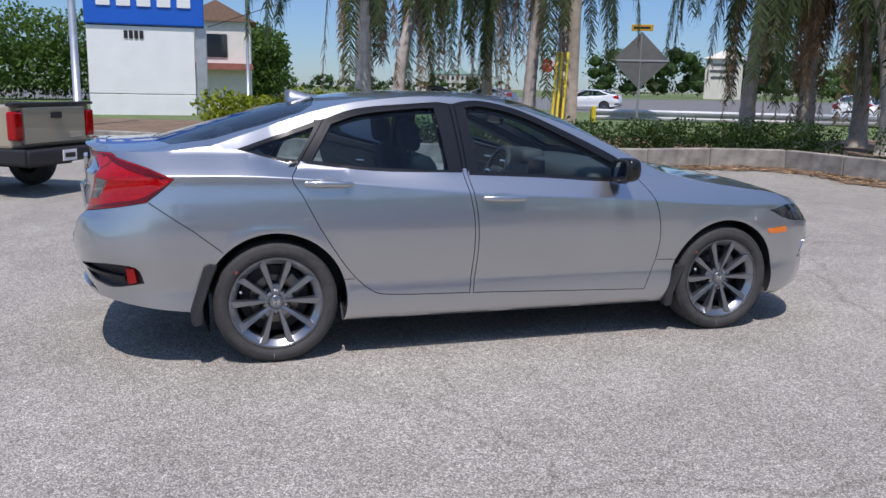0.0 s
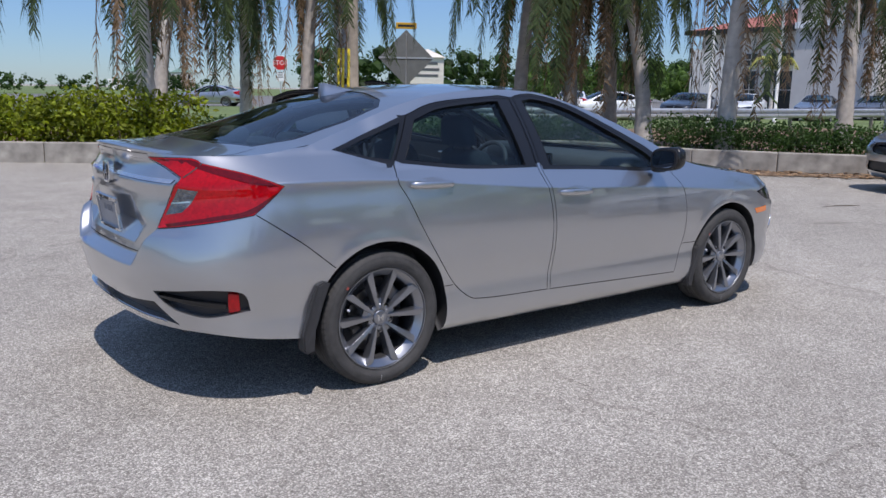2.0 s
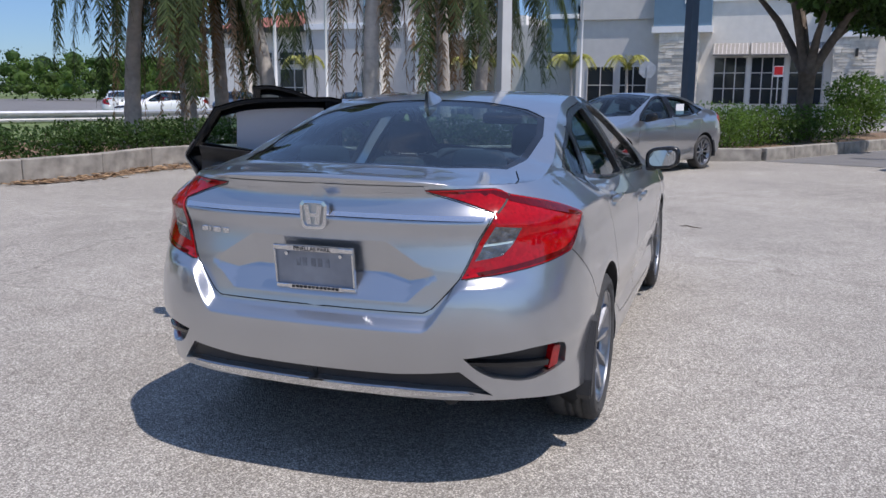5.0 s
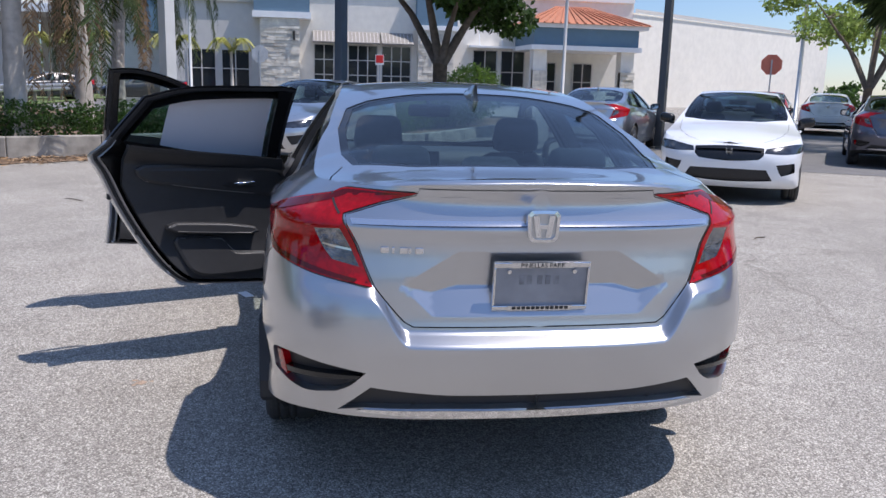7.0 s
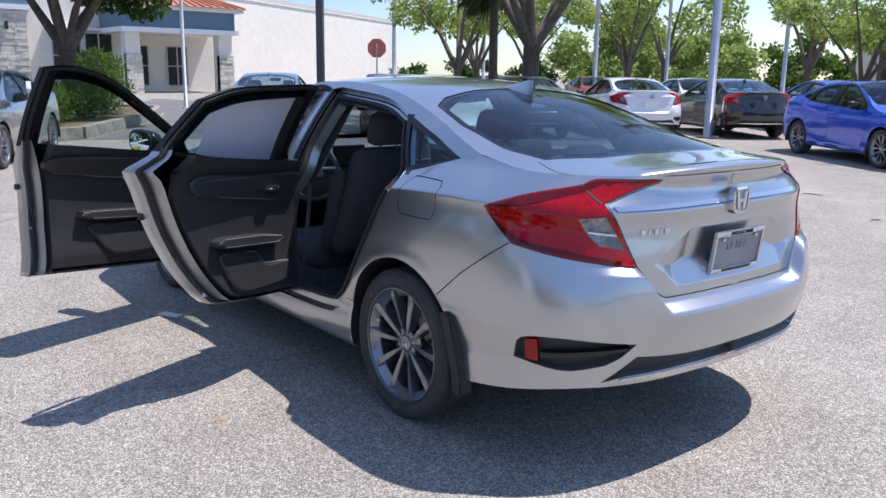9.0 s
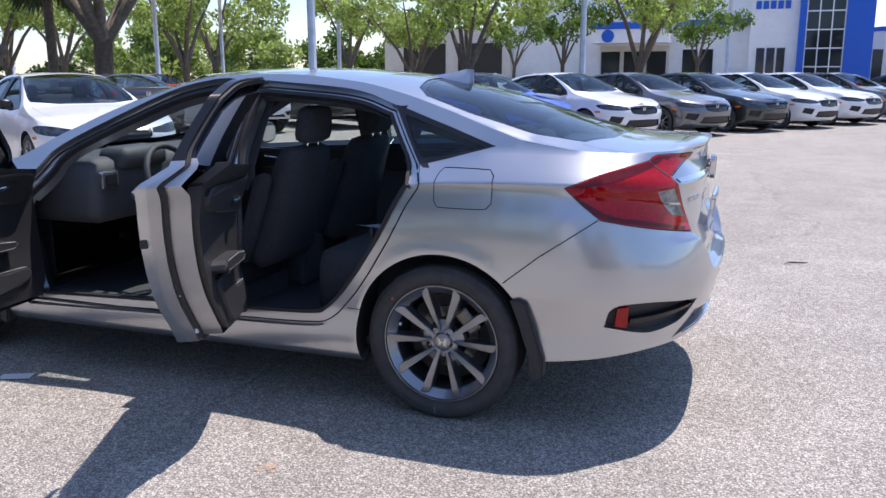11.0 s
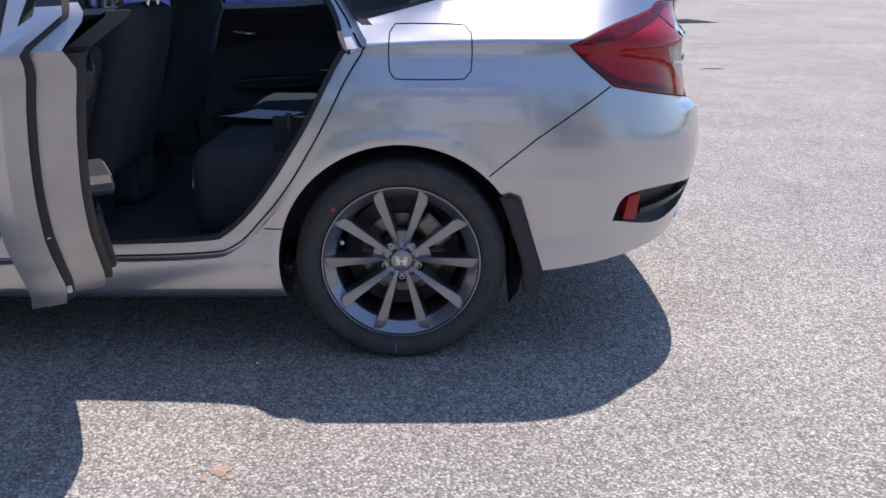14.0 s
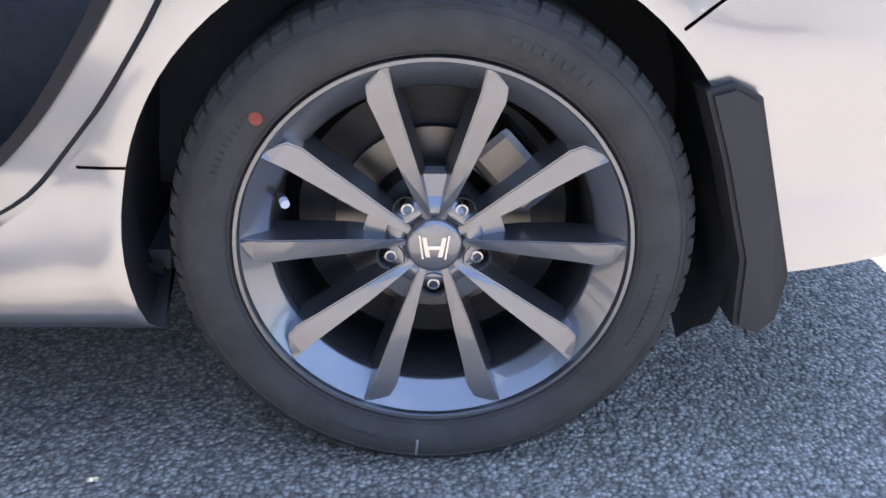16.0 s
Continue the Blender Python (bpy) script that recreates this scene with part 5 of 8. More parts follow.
        V, F = patch(CLEAR, [], 0.03)
        Shell().add(V, F, side_map, -0.0035, mirror=(s,)).make("reversing_lamp", M_clear, lamp, "clear reversing lamp")
        if fine:
            ln = dense(rear_pts(("y", 0.640, 1.062), ("y", 0.622, 1.002)), 0.03, False)
            V, F = patch(strip(ln, 0.005), [], 0.05)
            Shell().add(V, F, side_map, -0.0055, mirror=(s,)).make("lamp_joint", M_rubber, lamp)
            # darker lower edge and side of the lens
            lo = rounded(rear_pts(("x", -0.50, 0.955), ("x", -0.552, 0.913), ("x", -0.625, 0.862), ("x", -0.75, 0.837), ("y", 0.64, 0.808), ("y", 0.535, 0.790), ("y", 0.54, 0.803), ("x", -0.76, 0.852), ("x", -0.64, 0.878)), 0.02, sharp=(0, 5, 6))
            V, F = patch(lo, [], 0.03)
            Shell().add(V, F, side_map, -0.0052, mirror=(s,)).make("lower_lens", M_darkred, lamp, "deep red lower edge of the lens")
            ar = rounded(rear_pts(("x", -0.50, 0.972), ("x", -0.62, 1.018), ("x", -0.76, 1.057), ("y", 0.60, 1.075), ("y", 0.42, 1.074), ("y", 0.60, 1.054), ("x", -0.76, 1.030), ("x", -0.63, 0.988)), 0.02, sharp=(0, 4))
            gk = Shell()
            V, F = patch(grow(LAMP, 0.004), [LAMP], 0.03)
            gk.add(V, F, side_map, -0.0012, mirror=(s,)).make("lamp_gasket", M_rubber, lamp)
            br = rounded(rear_pts(("y", 0.585, 0.893), ("y", 0.672, 0.905), ("y", 0.674, 0.912), ("y", 0.588, 0.901)), 0.02, sharp=(0, 1, 2, 3))
            V, F = patch(br, [], 0.03)
            Shell().add(V, F, side_map, -0.0055, mirror=(s,)).make("reflector_bar", M_chrome, lamp, "bright bar in the reversing lamp")
            V, F = patch(ar, [], 0.03)
            Shell().add(V, F, side_map, -0.0052, mirror=(s,)).make("upper_lens", M_darkred, lamp, "dark red upper edge of the lens")
        V, F = patch(FOG, [], 0.04)
        fg = Shell().add(V, F, side_map, 0.03, mirror=(s,)).make("bumper_vent", M_black, car, "black plastic vent in the bumper")
        V, F = patch(REFL, [], 0.03)
        sh = Shell().add(V, F, side_map, 0.006, mirror=(s,))
        sh.band(REFL, side_map, 0.006, 0.03, mirror=(s,))
        sh.make("reflector", M_redlens, fg, "red reflector")
        fin = rounded(rear_pts(("x", -0.74, 0.478), ("y", 0.65, 0.498), ("y", 0.515, 0.506), ("y", 0.53, 0.498), ("y", 0.65, 0.482), ("x", -0.74, 0.458)), 0.02, sharp=(0, 2, 5))
        V, F = patch(fin, [], 0.03)
        sh = Shell().add(V, F, side_map, 0.004, mirror=(s,))
        sh.band(fin, side_map, 0.004, 0.03, mirror=(s,))
        sh.make("vent_fin", M_gloss, fg)
    V, F = patch(DARKSTRIP, [], 0.05)
    Shell().add(V, F, side_map, 0.025, mirror=(1, -1)).make("lower_grille", M_black, car, "black plastic strip low in the bumper")
    V, F = patch(CHROME, [], 0.04)
    sh = Shell().add(V, F, side_map, -0.006, mirror=(1, -1))
    sh.band(CHROME[1:-1], side_map, -0.006, 0.02, mirror=(1, -1), closed=False)
    sh.make("chrome_strip", M_chrome, car, "chrome strip under the bumper")
    # spoiler lip on the deck
    vs, fs = [], []
    ys = np.linspace(-0.46, 0.46, 41)
    for y in ys:
        t = max(0.0, 1 - (abs(y) / 0.46) ** 5)
        xr = float(top_edge_x(abs(y)))
        dz = [float(top_map(np.array([xr + d]), np.array([y]))[0][2]) for d in (0.11, 0.05, 0.004)]
        vs += [(xr + 0.11, y, dz[0] - 0.003), (xr + 0.05, y, dz[1] + 0.008 * t), (xr - 0.010 * t, y, dz[2] + 0.016 * t), (xr - 0.013 * t, y, dz[2] + 0.010 * t), (xr + 0.010, y, 1.086)]
    for i in range(40):
        for j in range(4):
            fs.append((i * 5 + j, i * 5 + j + 1, i * 5 + 5 + j + 1, i * 5 + 5 + j))
    part("spoiler", (vs, fs), paint_m, lid_ob, "small body-coloured lip spoiler", smooth=True)
    # emblem, plate and badge on the tail
    if lod == 2:
        part("plate", box(-0.946, -0.936, -0.15, 0.15, 0.725, 0.87, 0.004), M_signwhite, car)
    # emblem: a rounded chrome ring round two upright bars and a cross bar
    def shield(k, x):
        pts = rounded([(-0.052 * k, 0.036 * k), (-0.040 * k, 0.049 * k), (0.040 * k, 0.049 * k), (0.052 * k, 0.036 * k), (0.047 * k, -0.036 * k), (0.035 * k, -0.049 * k), (-0.035 * k, -0.049 * k), (-0.047 * k, -0.036 * k)], 0.012)
        return [(x, y, 0.986 + z) for y, z in pts]
    oa, ob_, ic, ib = shield(1.0, -0.956), shield(1.0, -0.976), shield(0.80, -0.978), shield(0.80, -0.968)
    n = len(oa)
    ia = np.linspace(0, len(ic), n, endpoint=False).astype(int)
    ic, ib = [ic[q] for q in ia], [ib[q] for q in ia]
    ringv = oa + ob_ + ic + ib
    ringf = [(r * n + q, r * n + (q + 1) % n, (r + 1) * n + (q + 1) % n, (r + 1) * n + q) for r in range(3) for q in range(n)]
    eo = part("emblem", (ringv, ringf), M_chrome, lid_ob, "chrome maker's emblem")
    part("emblem_field", ([(x - 0.0015, y, z) for x, y, z in ib], [tuple(range(n))]), paint_m, eo)
    hb = []
    for sx in (-1, 1):
        for y0, y1, w in ((0.015, 0.026, 0.0085),):
            hb.append(([(xx, sx * (yy + d), zz) for xx in (-0.968, -0.979) for yy, zz, d in ((y0, 0.952, -w), (y0, 0.952, w), (y1, 1.020, w), (y1, 1.020, -w))], [(4, 5, 6, 7), (0, 1, 5, 4), (2, 3, 7, 6), (1, 2, 6, 5), (3, 0, 4, 7)]))
    hb.append(boxmesh(-0.978, -0.968, -0.018, 0.018, 0.978, 0.992))
    part("emblem_bars", join(*hb), M_chrome, eo)
    pf = bmesh.new()
    for b in ((-0.155, 0.155, 0.860, 0.878), (-0.155, 0.155, 0.718, 0.734), (-0.155, -0.147, 0.734, 0.860), (0.147, 0.155, 0.734, 0.860)):
        add_box(pf, -0.953, -0.936, b[0], b[1], b[2], b[3], 0.003)
    lean = Matrix.Translation((-0.975, 0, 0.8)) @ Matrix.Rotation(radians(-7), 4, "Y") @ Matrix.Translation((0.945, 0, -0.8))
    if fine:
        fr = part("plate_frame", pf, M_chrome, car, "chrome licence plate frame with a dealer's lettering", at=lean)
        part("plate", box(-0.943, -0.938, -0.148, 0.148, 0.733, 0.86), mat("blank_silver_plate", (0.30, 0.33, 0.39), 0.35, metal=0.5, var=0.25, scale=8), fr)
        up = Matrix(((0, 0, -1, 0), (-1, 0, 0, 0), (0, 1, 0, 0), (0, 0, 0, 1)))
        part("name_panel", box(-0.9545, -0.952, -0.100, 0.100, 0.860, 0.877), M_chrome, fr)
        lettering("PINELLAS PARK", 0.021, M_black, fr, Matrix.Translation((-0.9553, 0, 0.868)) @ up, "frame_lettering")
        part("name_panel", box(-0.9545, -0.952, -0.105, 0.105, 0.719, 0.733), M_chrome, fr)
        bars = bmesh.new()
        for i in range(12):
            add_box(bars, -0.9565, -0.954, -0.092 + i * 0.0155, -0.0805 + i * 0.0155, 0.7225, 0.7315)
        part("frame_writing", bars, M_black, fr)
        for sx in (-0.105, 0.105):
            part("plate_screw", tube([(-0.945, sx, 0.846), (-0.951, sx, 0.846)], 0.007, 12), M_chrome, fr)
        tag = bmesh.new()
        for i, y in enumerate((0.062, 0.038, 0.004, -0.022, -0.050)):
            add_box(tag, -0.9445, -0.943, y - 0.008, y + 0.008, 0.802, 0.832)
        part("plate_embossing", tag, mat("faint_emboss", (0.24, 0.265, 0.315), 0.4, metal=0.5, var=0.3, scale=40), fr)
        nb = bmesh.new()
        for i, w in enumerate((0.026, 0.008, 0.026, 0.008, 0.026)):
            y = 0.50 - (0, 0.035, 0.058, 0.085, 0.105)[i]
            xb = float(side_map(np.array([u_of_y(y - w / 2, 0.903)]), np.array([0.903]))[0][0])
            add_box(nb, xb - 0.005, xb + 0.004, y - w, y, 0.893, 0.913, 0.002)
        part("model_badge", nb, M_chrome, lid_ob, "small chrome model badge")
    elif lod == 1:
        pf.free()
        part("plate", box(-0.946, -0.936, -0.15, 0.15, 0.725, 0.87, 0.004), M_signwhite, car, at=lean)
    # quarter windows, doors
    for s in (1, -1):
        V, F = patch(FRAME_Q, [GLASS_Q], step)
        q = Shell().add(V, F, side_map, 0.001, mirror=(s,)).make("quarter_frame", M_gloss, car)
        V, F = patch(GLASS_Q, [], 0.06)
        Shell().add(V, F, side_map, 0.006, mirror=(s,)).make("quarter_glass", M_backglass, q)
    for nm, outl, frp, gp, hx, ang, hnd in (("rear_door", DOOR_R, FRAME_R, GLASS_R, 1.10, 65.0, (0.28, 0.937)), ("front_door", DOOR_F, FRAME_F, GLASS_F, 2.24, 68.5, (1.245, 0.845))):
        cup = [(hnd[0] + 0.105 * math.copysign(abs(math.cos(a)) ** 0.7, math.cos(a)), hnd[1] + 0.034 * math.sin(a)) for a in np.linspace(0, 2 * math.pi, 36, endpoint=False)] if lod < 2 else None
        sk, inner, o = door_shell(outl, frp, gp, fine, step, cup)
        for s in (1, -1):
            swing = opened and s > 0
            hy = 0.842
            at = Matrix.Translation((hx, hy, 0.6)) @ Matrix.Rotation(radians(4), 4, "X") @ Matrix.Rotation(radians(-ang), 4, "Z") @ Matrix.Rotation(radians(-4), 4, "X") @ Matrix.Translation((-hx, -hy, -0.6)) if swing else None
            d = mirror_shell(sk, s).make(nm, [paint_m, M_gloss], car, "open door in silver paint with black inner trim" if swing else "", at=at)
            V, F = patch(gp, [], 0.08)
            Shell().add(V, F, side_map, 0.014, mirror=(s,)).make("window", M_carglass if nm == "front_door" else M_backglass, d)
            if fine:
                if swing:
                    ri = grow(o, -0.025)
                    V, F = patch(o, [ri], step)
                    fr = Shell().add(V, F, side_map, dep(V, 0.078, 0.035), mirror=(s,), flat=True)
                    fr.band(o, side_map, 0.035, dep(o, 0.078, 0.0352), mirror=(s,), flat=True)
                    fr.band(ri, side_map, dep(ri, 0.078, 0.035), dep(ri, 0.168, 0.055), mirror=(s,), flat=True)
                    fr.m = [1 if np.mean([fr.v[i][2] - float(belt(fr.v[i][0])) for i in f]) > 0.03 else 0 for f in fr.f]
                    fr.make("inner_frame", [M_jamb, M_gloss], d, "silver inner door frame, black round the window")
                    se = Shell()
                    so, sn = grow(o, -0.010), grow(o, -0.027)
                    V, F = patch(so, [sn], step)
                    se.add(V, F, side_map, dep(V, 0.096, 0.050), mirror=(s,), flat=True)
                    se.band(so, side_map, dep(so, 0.079, 0.036), dep(so, 0.096, 0.050), mirror=(s,), flat=True)
                    se.make("door_seal", M_rubber, d, "black rubber door seal")
                    low = [(max(u, 0.215) if nm == "rear_door" else max(u, 1.125), min(z, float(belt(u)) + 0.012)) for u, z in grow(o, -0.045)]
                    V, F = patch(low, [], step)
                    dt = Shell().add(V, F, side_map, 0.188, mirror=(s,), flat=True)
                    dt.band(low, side_map, 0.140, 0.188, mirror=(s,), flat=True)
                    dt.make("door_trim", M_doortrim, d)
                    V, F = patch(grow(o, -0.024), [gp], step)
                    Shell().add(V, F, side_map, 0.056, mirror=(s,), flat=True).make("window_surround", M_gloss, d)
                else:
                    Shell().add(inner[0], inner[1], side_map, 0.055, mirror=(s,)).make("door_trim", M_trim, d)
                door_furniture(d, nm, s)
                if swing and nm == "rear_door":
                    pp = dense([(0.40, 1.045), (0.41, 1.246), (0.50, 1.274), (0.80, 1.308), (0.905, 1.314), (0.93, 1.008), (0.55, 1.024)], 0.04)
                    V2, F2 = patch(pp, [], 0.06)
                    Shell().add(V2, F2, side_map, 0.019, mirror=(s,)).make("sun_shade", M_paper, d, "white paper sheet behind the window")
            # pull handle in a dished recess
            hx0, hz0 = hnd
            if lod == 2:
                continue
            V, F = patch(cup, [], 0.012 if fine else 0.03)
            bowl = np.clip(1 - ((V[:, 0] - hx0) / 0.10) ** 2 - ((V[:, 1] - hz0) / 0.034) ** 2, 0, 1)[:, None] ** 0.7 * 0.026
            hd = Shell().add(V, F, side_map, bowl, mirror=(s,)).make("handle_recess", paint_m, d)
            pts = [(hx0 - 0.125, 0.004), (hx0 - 0.108, 0.020), (hx0 - 0.04, 0.028), (hx0 + 0.04, 0.028), (hx0 + 0.108, 0.020), (hx0 + 0.125, 0.004)]
            pl = []
            for x, out in pts:
                w = float(side_w(np.array([x]), np.array([hz0]))[0])
                pl.append((x, s * (w + out), hz0 + 0.004 - (x - hx0) * 0.03))
            hv, hf = tube(pl, [0.008, 0.015, 0.017, 0.017, 0.015, 0.008], 12)
            hv = [Vector((q.x, s * (abs(q.y) - 0.35 * (abs(q.y) - abs(float(side_w(np.array([q.x]), np.array([hz0]))[0])) - 0.02)), q.z)) for q in hv]
            part("handle", (hv, hf), paint_m, hd, smooth=True)
            if nm == "front_door":
                side_mirror(d, s, paint_m)
    # nose
    for s in (1, -1):
        V, F = patch(HEADLAMP, [], 0.05)
        Shell().add(V, F, side_map, 0.004, mirror=(s,)).make("headlamp", M_head, car)
        V, F = patch(AMBER, [], 0.04)
        Shell().add(V, F, side_map, -0.002, mirror=(s,)).make("side_marker", M_amber, car, "amber side marker")
        V, F = patch(FOGF, [], 0.06)
        fo = Shell().add(V, F, side_map, 0.03, mirror=(s,)).make("fog_vent", M_black, car)
        Shell().band(FOGF[: len(FOGF) // 2], side_map, -0.006, 0.02, mirror=(s,), closed=False).make("vent_trim", M_chrome, fo)
    V, F = patch(GRILLE, [], 0.05)
    gr = Shell().add(V, F, side_map, 0.02, mirror=(1, -1)).make("grille", M_gloss, car)
    bar = [(UF, 0.735)] + dense([(uy_front(0.03, 0.735), 0.735), (uy_front(0.40, 0.715), 0.715), (uy_front(0.40, 0.688), 0.688), (uy_front(0.03, 0.695), 0.695)], 0.05, False) + [(UF, 0.695)]
    V, F = patch(bar, [], 0.05)
    Shell().add(V, F, side_map, -0.004, mirror=(1, -1)).make("grille_bar", M_gloss, gr)
    fe = bmesh.new()
    for sx in (-1, 1):
        b0 = add_box(bmesh.new(), 3.545, 3.56, -0.010, 0.010, 0.62, 0.705)
        bmesh.ops.rotate(b0, verts=b0.verts, cent=(3.55, 0, 0.66), matrix=Matrix.Rotation(radians(-6 * sx), 3, "X"))
        bmesh.ops.translate(b0, verts=b0.verts, vec=(0, sx * 0.028, 0))
        me = bpy.data.meshes.new("t")
        b0.to_mesh(me)
        b0.free()
        fe.from_mesh(me)
    add_box(fe, 3.545, 3.558, -0.024, 0.024, 0.652, 0.670)
    part("front_emblem", fe, M_chrome, gr)
    V, F = patch(INTAKE, [], 0.06)
    Shell().add(V, F, side_map, 0.025, mirror=(1, -1)).make("intake", M_black, car)
    # inner liner closes the seams, wheel wells, underbody
    ln = Shell()
    lidhole = [(u - 0.02 if u < UR + 0.004 else u, z) for u, z in grow(LID, -0.006)]
    holes = [ARCH_R, ARCH_F, GLASS_Q, grow(GLASS_R, 0.02), grow(GLASS_F, 0.02), lidhole]
    V, F = patch(OUTLINE, holes, 0.10)
    ln.add(V, F, side_map, 0.050, mirror=(-1,) if opened else (1, -1))
    if opened:
        V, F = patch(OUTLINE, [ARCH_R, ARCH_F, GLASS_Q, DOOR_R, DOOR_F, lidhole], 0.10)
        ln.add(V, F, side_map, 0.085, mirror=(1,))
    ln.make("liner", M_rubber, car)
    V, F = patch(top, [gb, gw], 0.12)
    C = V[F].mean(1)
    Shell().add(V, F, top_map, 0.03).make("headliner", M_trim if not fine else mat("grey_headliner", (0.22, 0.22, 0.22), 0.9, var=0.05), car)
    for ar, cx in ((ARCH_R, 0.0), (ARCH_F, 2.70)):
        for s in (1, -1):
            w = Shell()
            arc = ar[1:-1]
            w.band(arc, side_map, 0.0, 0.012, mirror=(s,), closed=False)
            w.band([(cx + (x - cx) * 1.0, z) for x, z in arc], side_map, 0.012, 0.30, mirror=(s,), closed=False)
            well = w.make("wheel_well", M_rubber, car)
            part("well_wall", box(cx - 0.42, cx + 0.42, s * 0.58, s * 0.60, 0.34, 0.72), M_rubber, well)
    part("underbody", box(0.38, 2.32, -0.80, 0.80, 0.20, 0.25), M_black, car)
    part("rear_floor", box(-0.84, 0.38, -0.57, 0.57, 0.37, 0.42), M_black, car)
    # two unseen plates added in the tail to stop sun leaking into the shadow
    part("trunk_floor", box(-0.92, -0.40, -0.50, 0.50, 0.50, 0.53), M_black, car)
    part("tail_brace", box(-0.985, -0.915, -0.32, 0.32, 0.50, 0.53), M_black, car)
    part("bumper_beam", box(-0.945, -0.83, -0.40, 0.40, 0.375, 0.415), M_black, car)
    part("front_floor", box(2.32, 3.35, -0.57, 0.57, 0.24, 0.30), M_black, car)
    part("exhaust", tube([(0.5, -0.35, 0.27), (-0.55, -0.42, 0.31), (-0.80, -0.45, 0.315)], 0.03, 10), M_castiron, car)
    # mud flaps
    for s in (1, -1) if lod < 2 else ():
        for cx, back, up0 in ((0.0, -1, 0.0), (2.70, -1, -0.02)):
            pl = [(-0.318, 0.535), (-0.35, 0.545), (-0.382, 0.53), (-0.425, 0.40), (-0.455, 0.31), (-0.452, 0.245), (-0.435, 0.225), (-0.40, 0.235), (-0.392, 0.33), (-0.352, 0.45)]
            if cx > 1:
                pl = [(x * 0.93, z * 0.80 - 0.01) for x, z in pl]
            pl = [(x + 0.024, z) for x, z in pl]
            n = len(pl)
            w = 0.888 if cx < 1 else 0.885
            vs = [(cx + x, s * (w + 0.014 - 0.05 * max(0, 0.30 - z)), z) for x, z in pl] + [(cx + x, s * (w - 0.045), z) for x, z in pl]
            fs = [tuple(range(n)), tuple(range(2 * n - 1, n - 1, -1))] + [(i, (i + 1) % n, (i + 1) % n + n, i + n) for i in range(n)]
            bm = bmesh.new()
            bv = [bm.verts.new(v) for v in vs]
            for f in fs:
                bm.faces.new([bv[i] for i in f])
            bmesh.ops.recalc_face_normals(bm, faces=bm.faces)
            bmesh.ops.bevel(bm, geom=[e for e in bm.edges if all(v.index < n or True for v in e.verts)][:n], offset=0.006, segments=2, affect="EDGES")
            part("mud_flap", bm, M_flap, car, "black plastic mud flap")
    # roof antenna fin
    vs, fs = [], []
    for x, h, w in ((0.155, 0.070, 0.012), (0.19, 0.066, 0.018), (0.24, 0.045, 0.026), (0.30, 0.022, 0.026), (0.36, 0.003, 0.014)):
        z = float(centre_z(x)) - 0.004
        vs += [(x, -w, z), (x, -w * 0.35, z + h), (x, w * 0.35, z + h), (x, w, z)]
    for i in range(4):
        for j in range(3):
            fs.append((i * 4 + j, i * 4 + j + 1, i * 4 + 5 + j, i * 4 + 4 + j))
    fs.append((0, 1, 2, 3))
    part("antenna_fin", (vs, fs), paint_m, car, smooth=True)
    for i, (x, s) in enumerate(((0.0, 1), (0.0, -1), (2.70, 1), (2.70, -1))):
        put_wheel(wheel_src, car, x, s, i == 0)
    if lod < 2:
        interior(car, opened)
    else:
        part("cabin", box(0.1, 2.0, -0.6, 0.6, 0.4, 1.0, 0.1), M_cloth, car)
    return car


_rt = np.linspace(UR, XR, 120)
_re = side_map(_rt, top_z(_rt))


def top_edge_x(y):
    return np.interp(y, _re[:, 1], _re[:, 0])


FRAME_R = rounded([(0.180, 1.035), (0.31, 1.252), (0.50, 1.308), (0.80, 1.341), (1.003, 1.343), (1.022, 0.985), (0.55, 0.997)], 0.025, sharp=(0, 1, 4, 5))
FRAME_F = rounded([(1.046, 1.346), (1.20, 1.355), (1.41, 1.312), (1.63, 1.217), (1.99, 1.035), (2.085, 0.950), (1.93, 0.925), (1.50, 0.952), (1.062, 0.972)], 0.025, sharp=(0, 5, 8))
P_bright = paint("bright_silver_trim", (0.66, 0.67, 0.70), 0.9, 0.16)


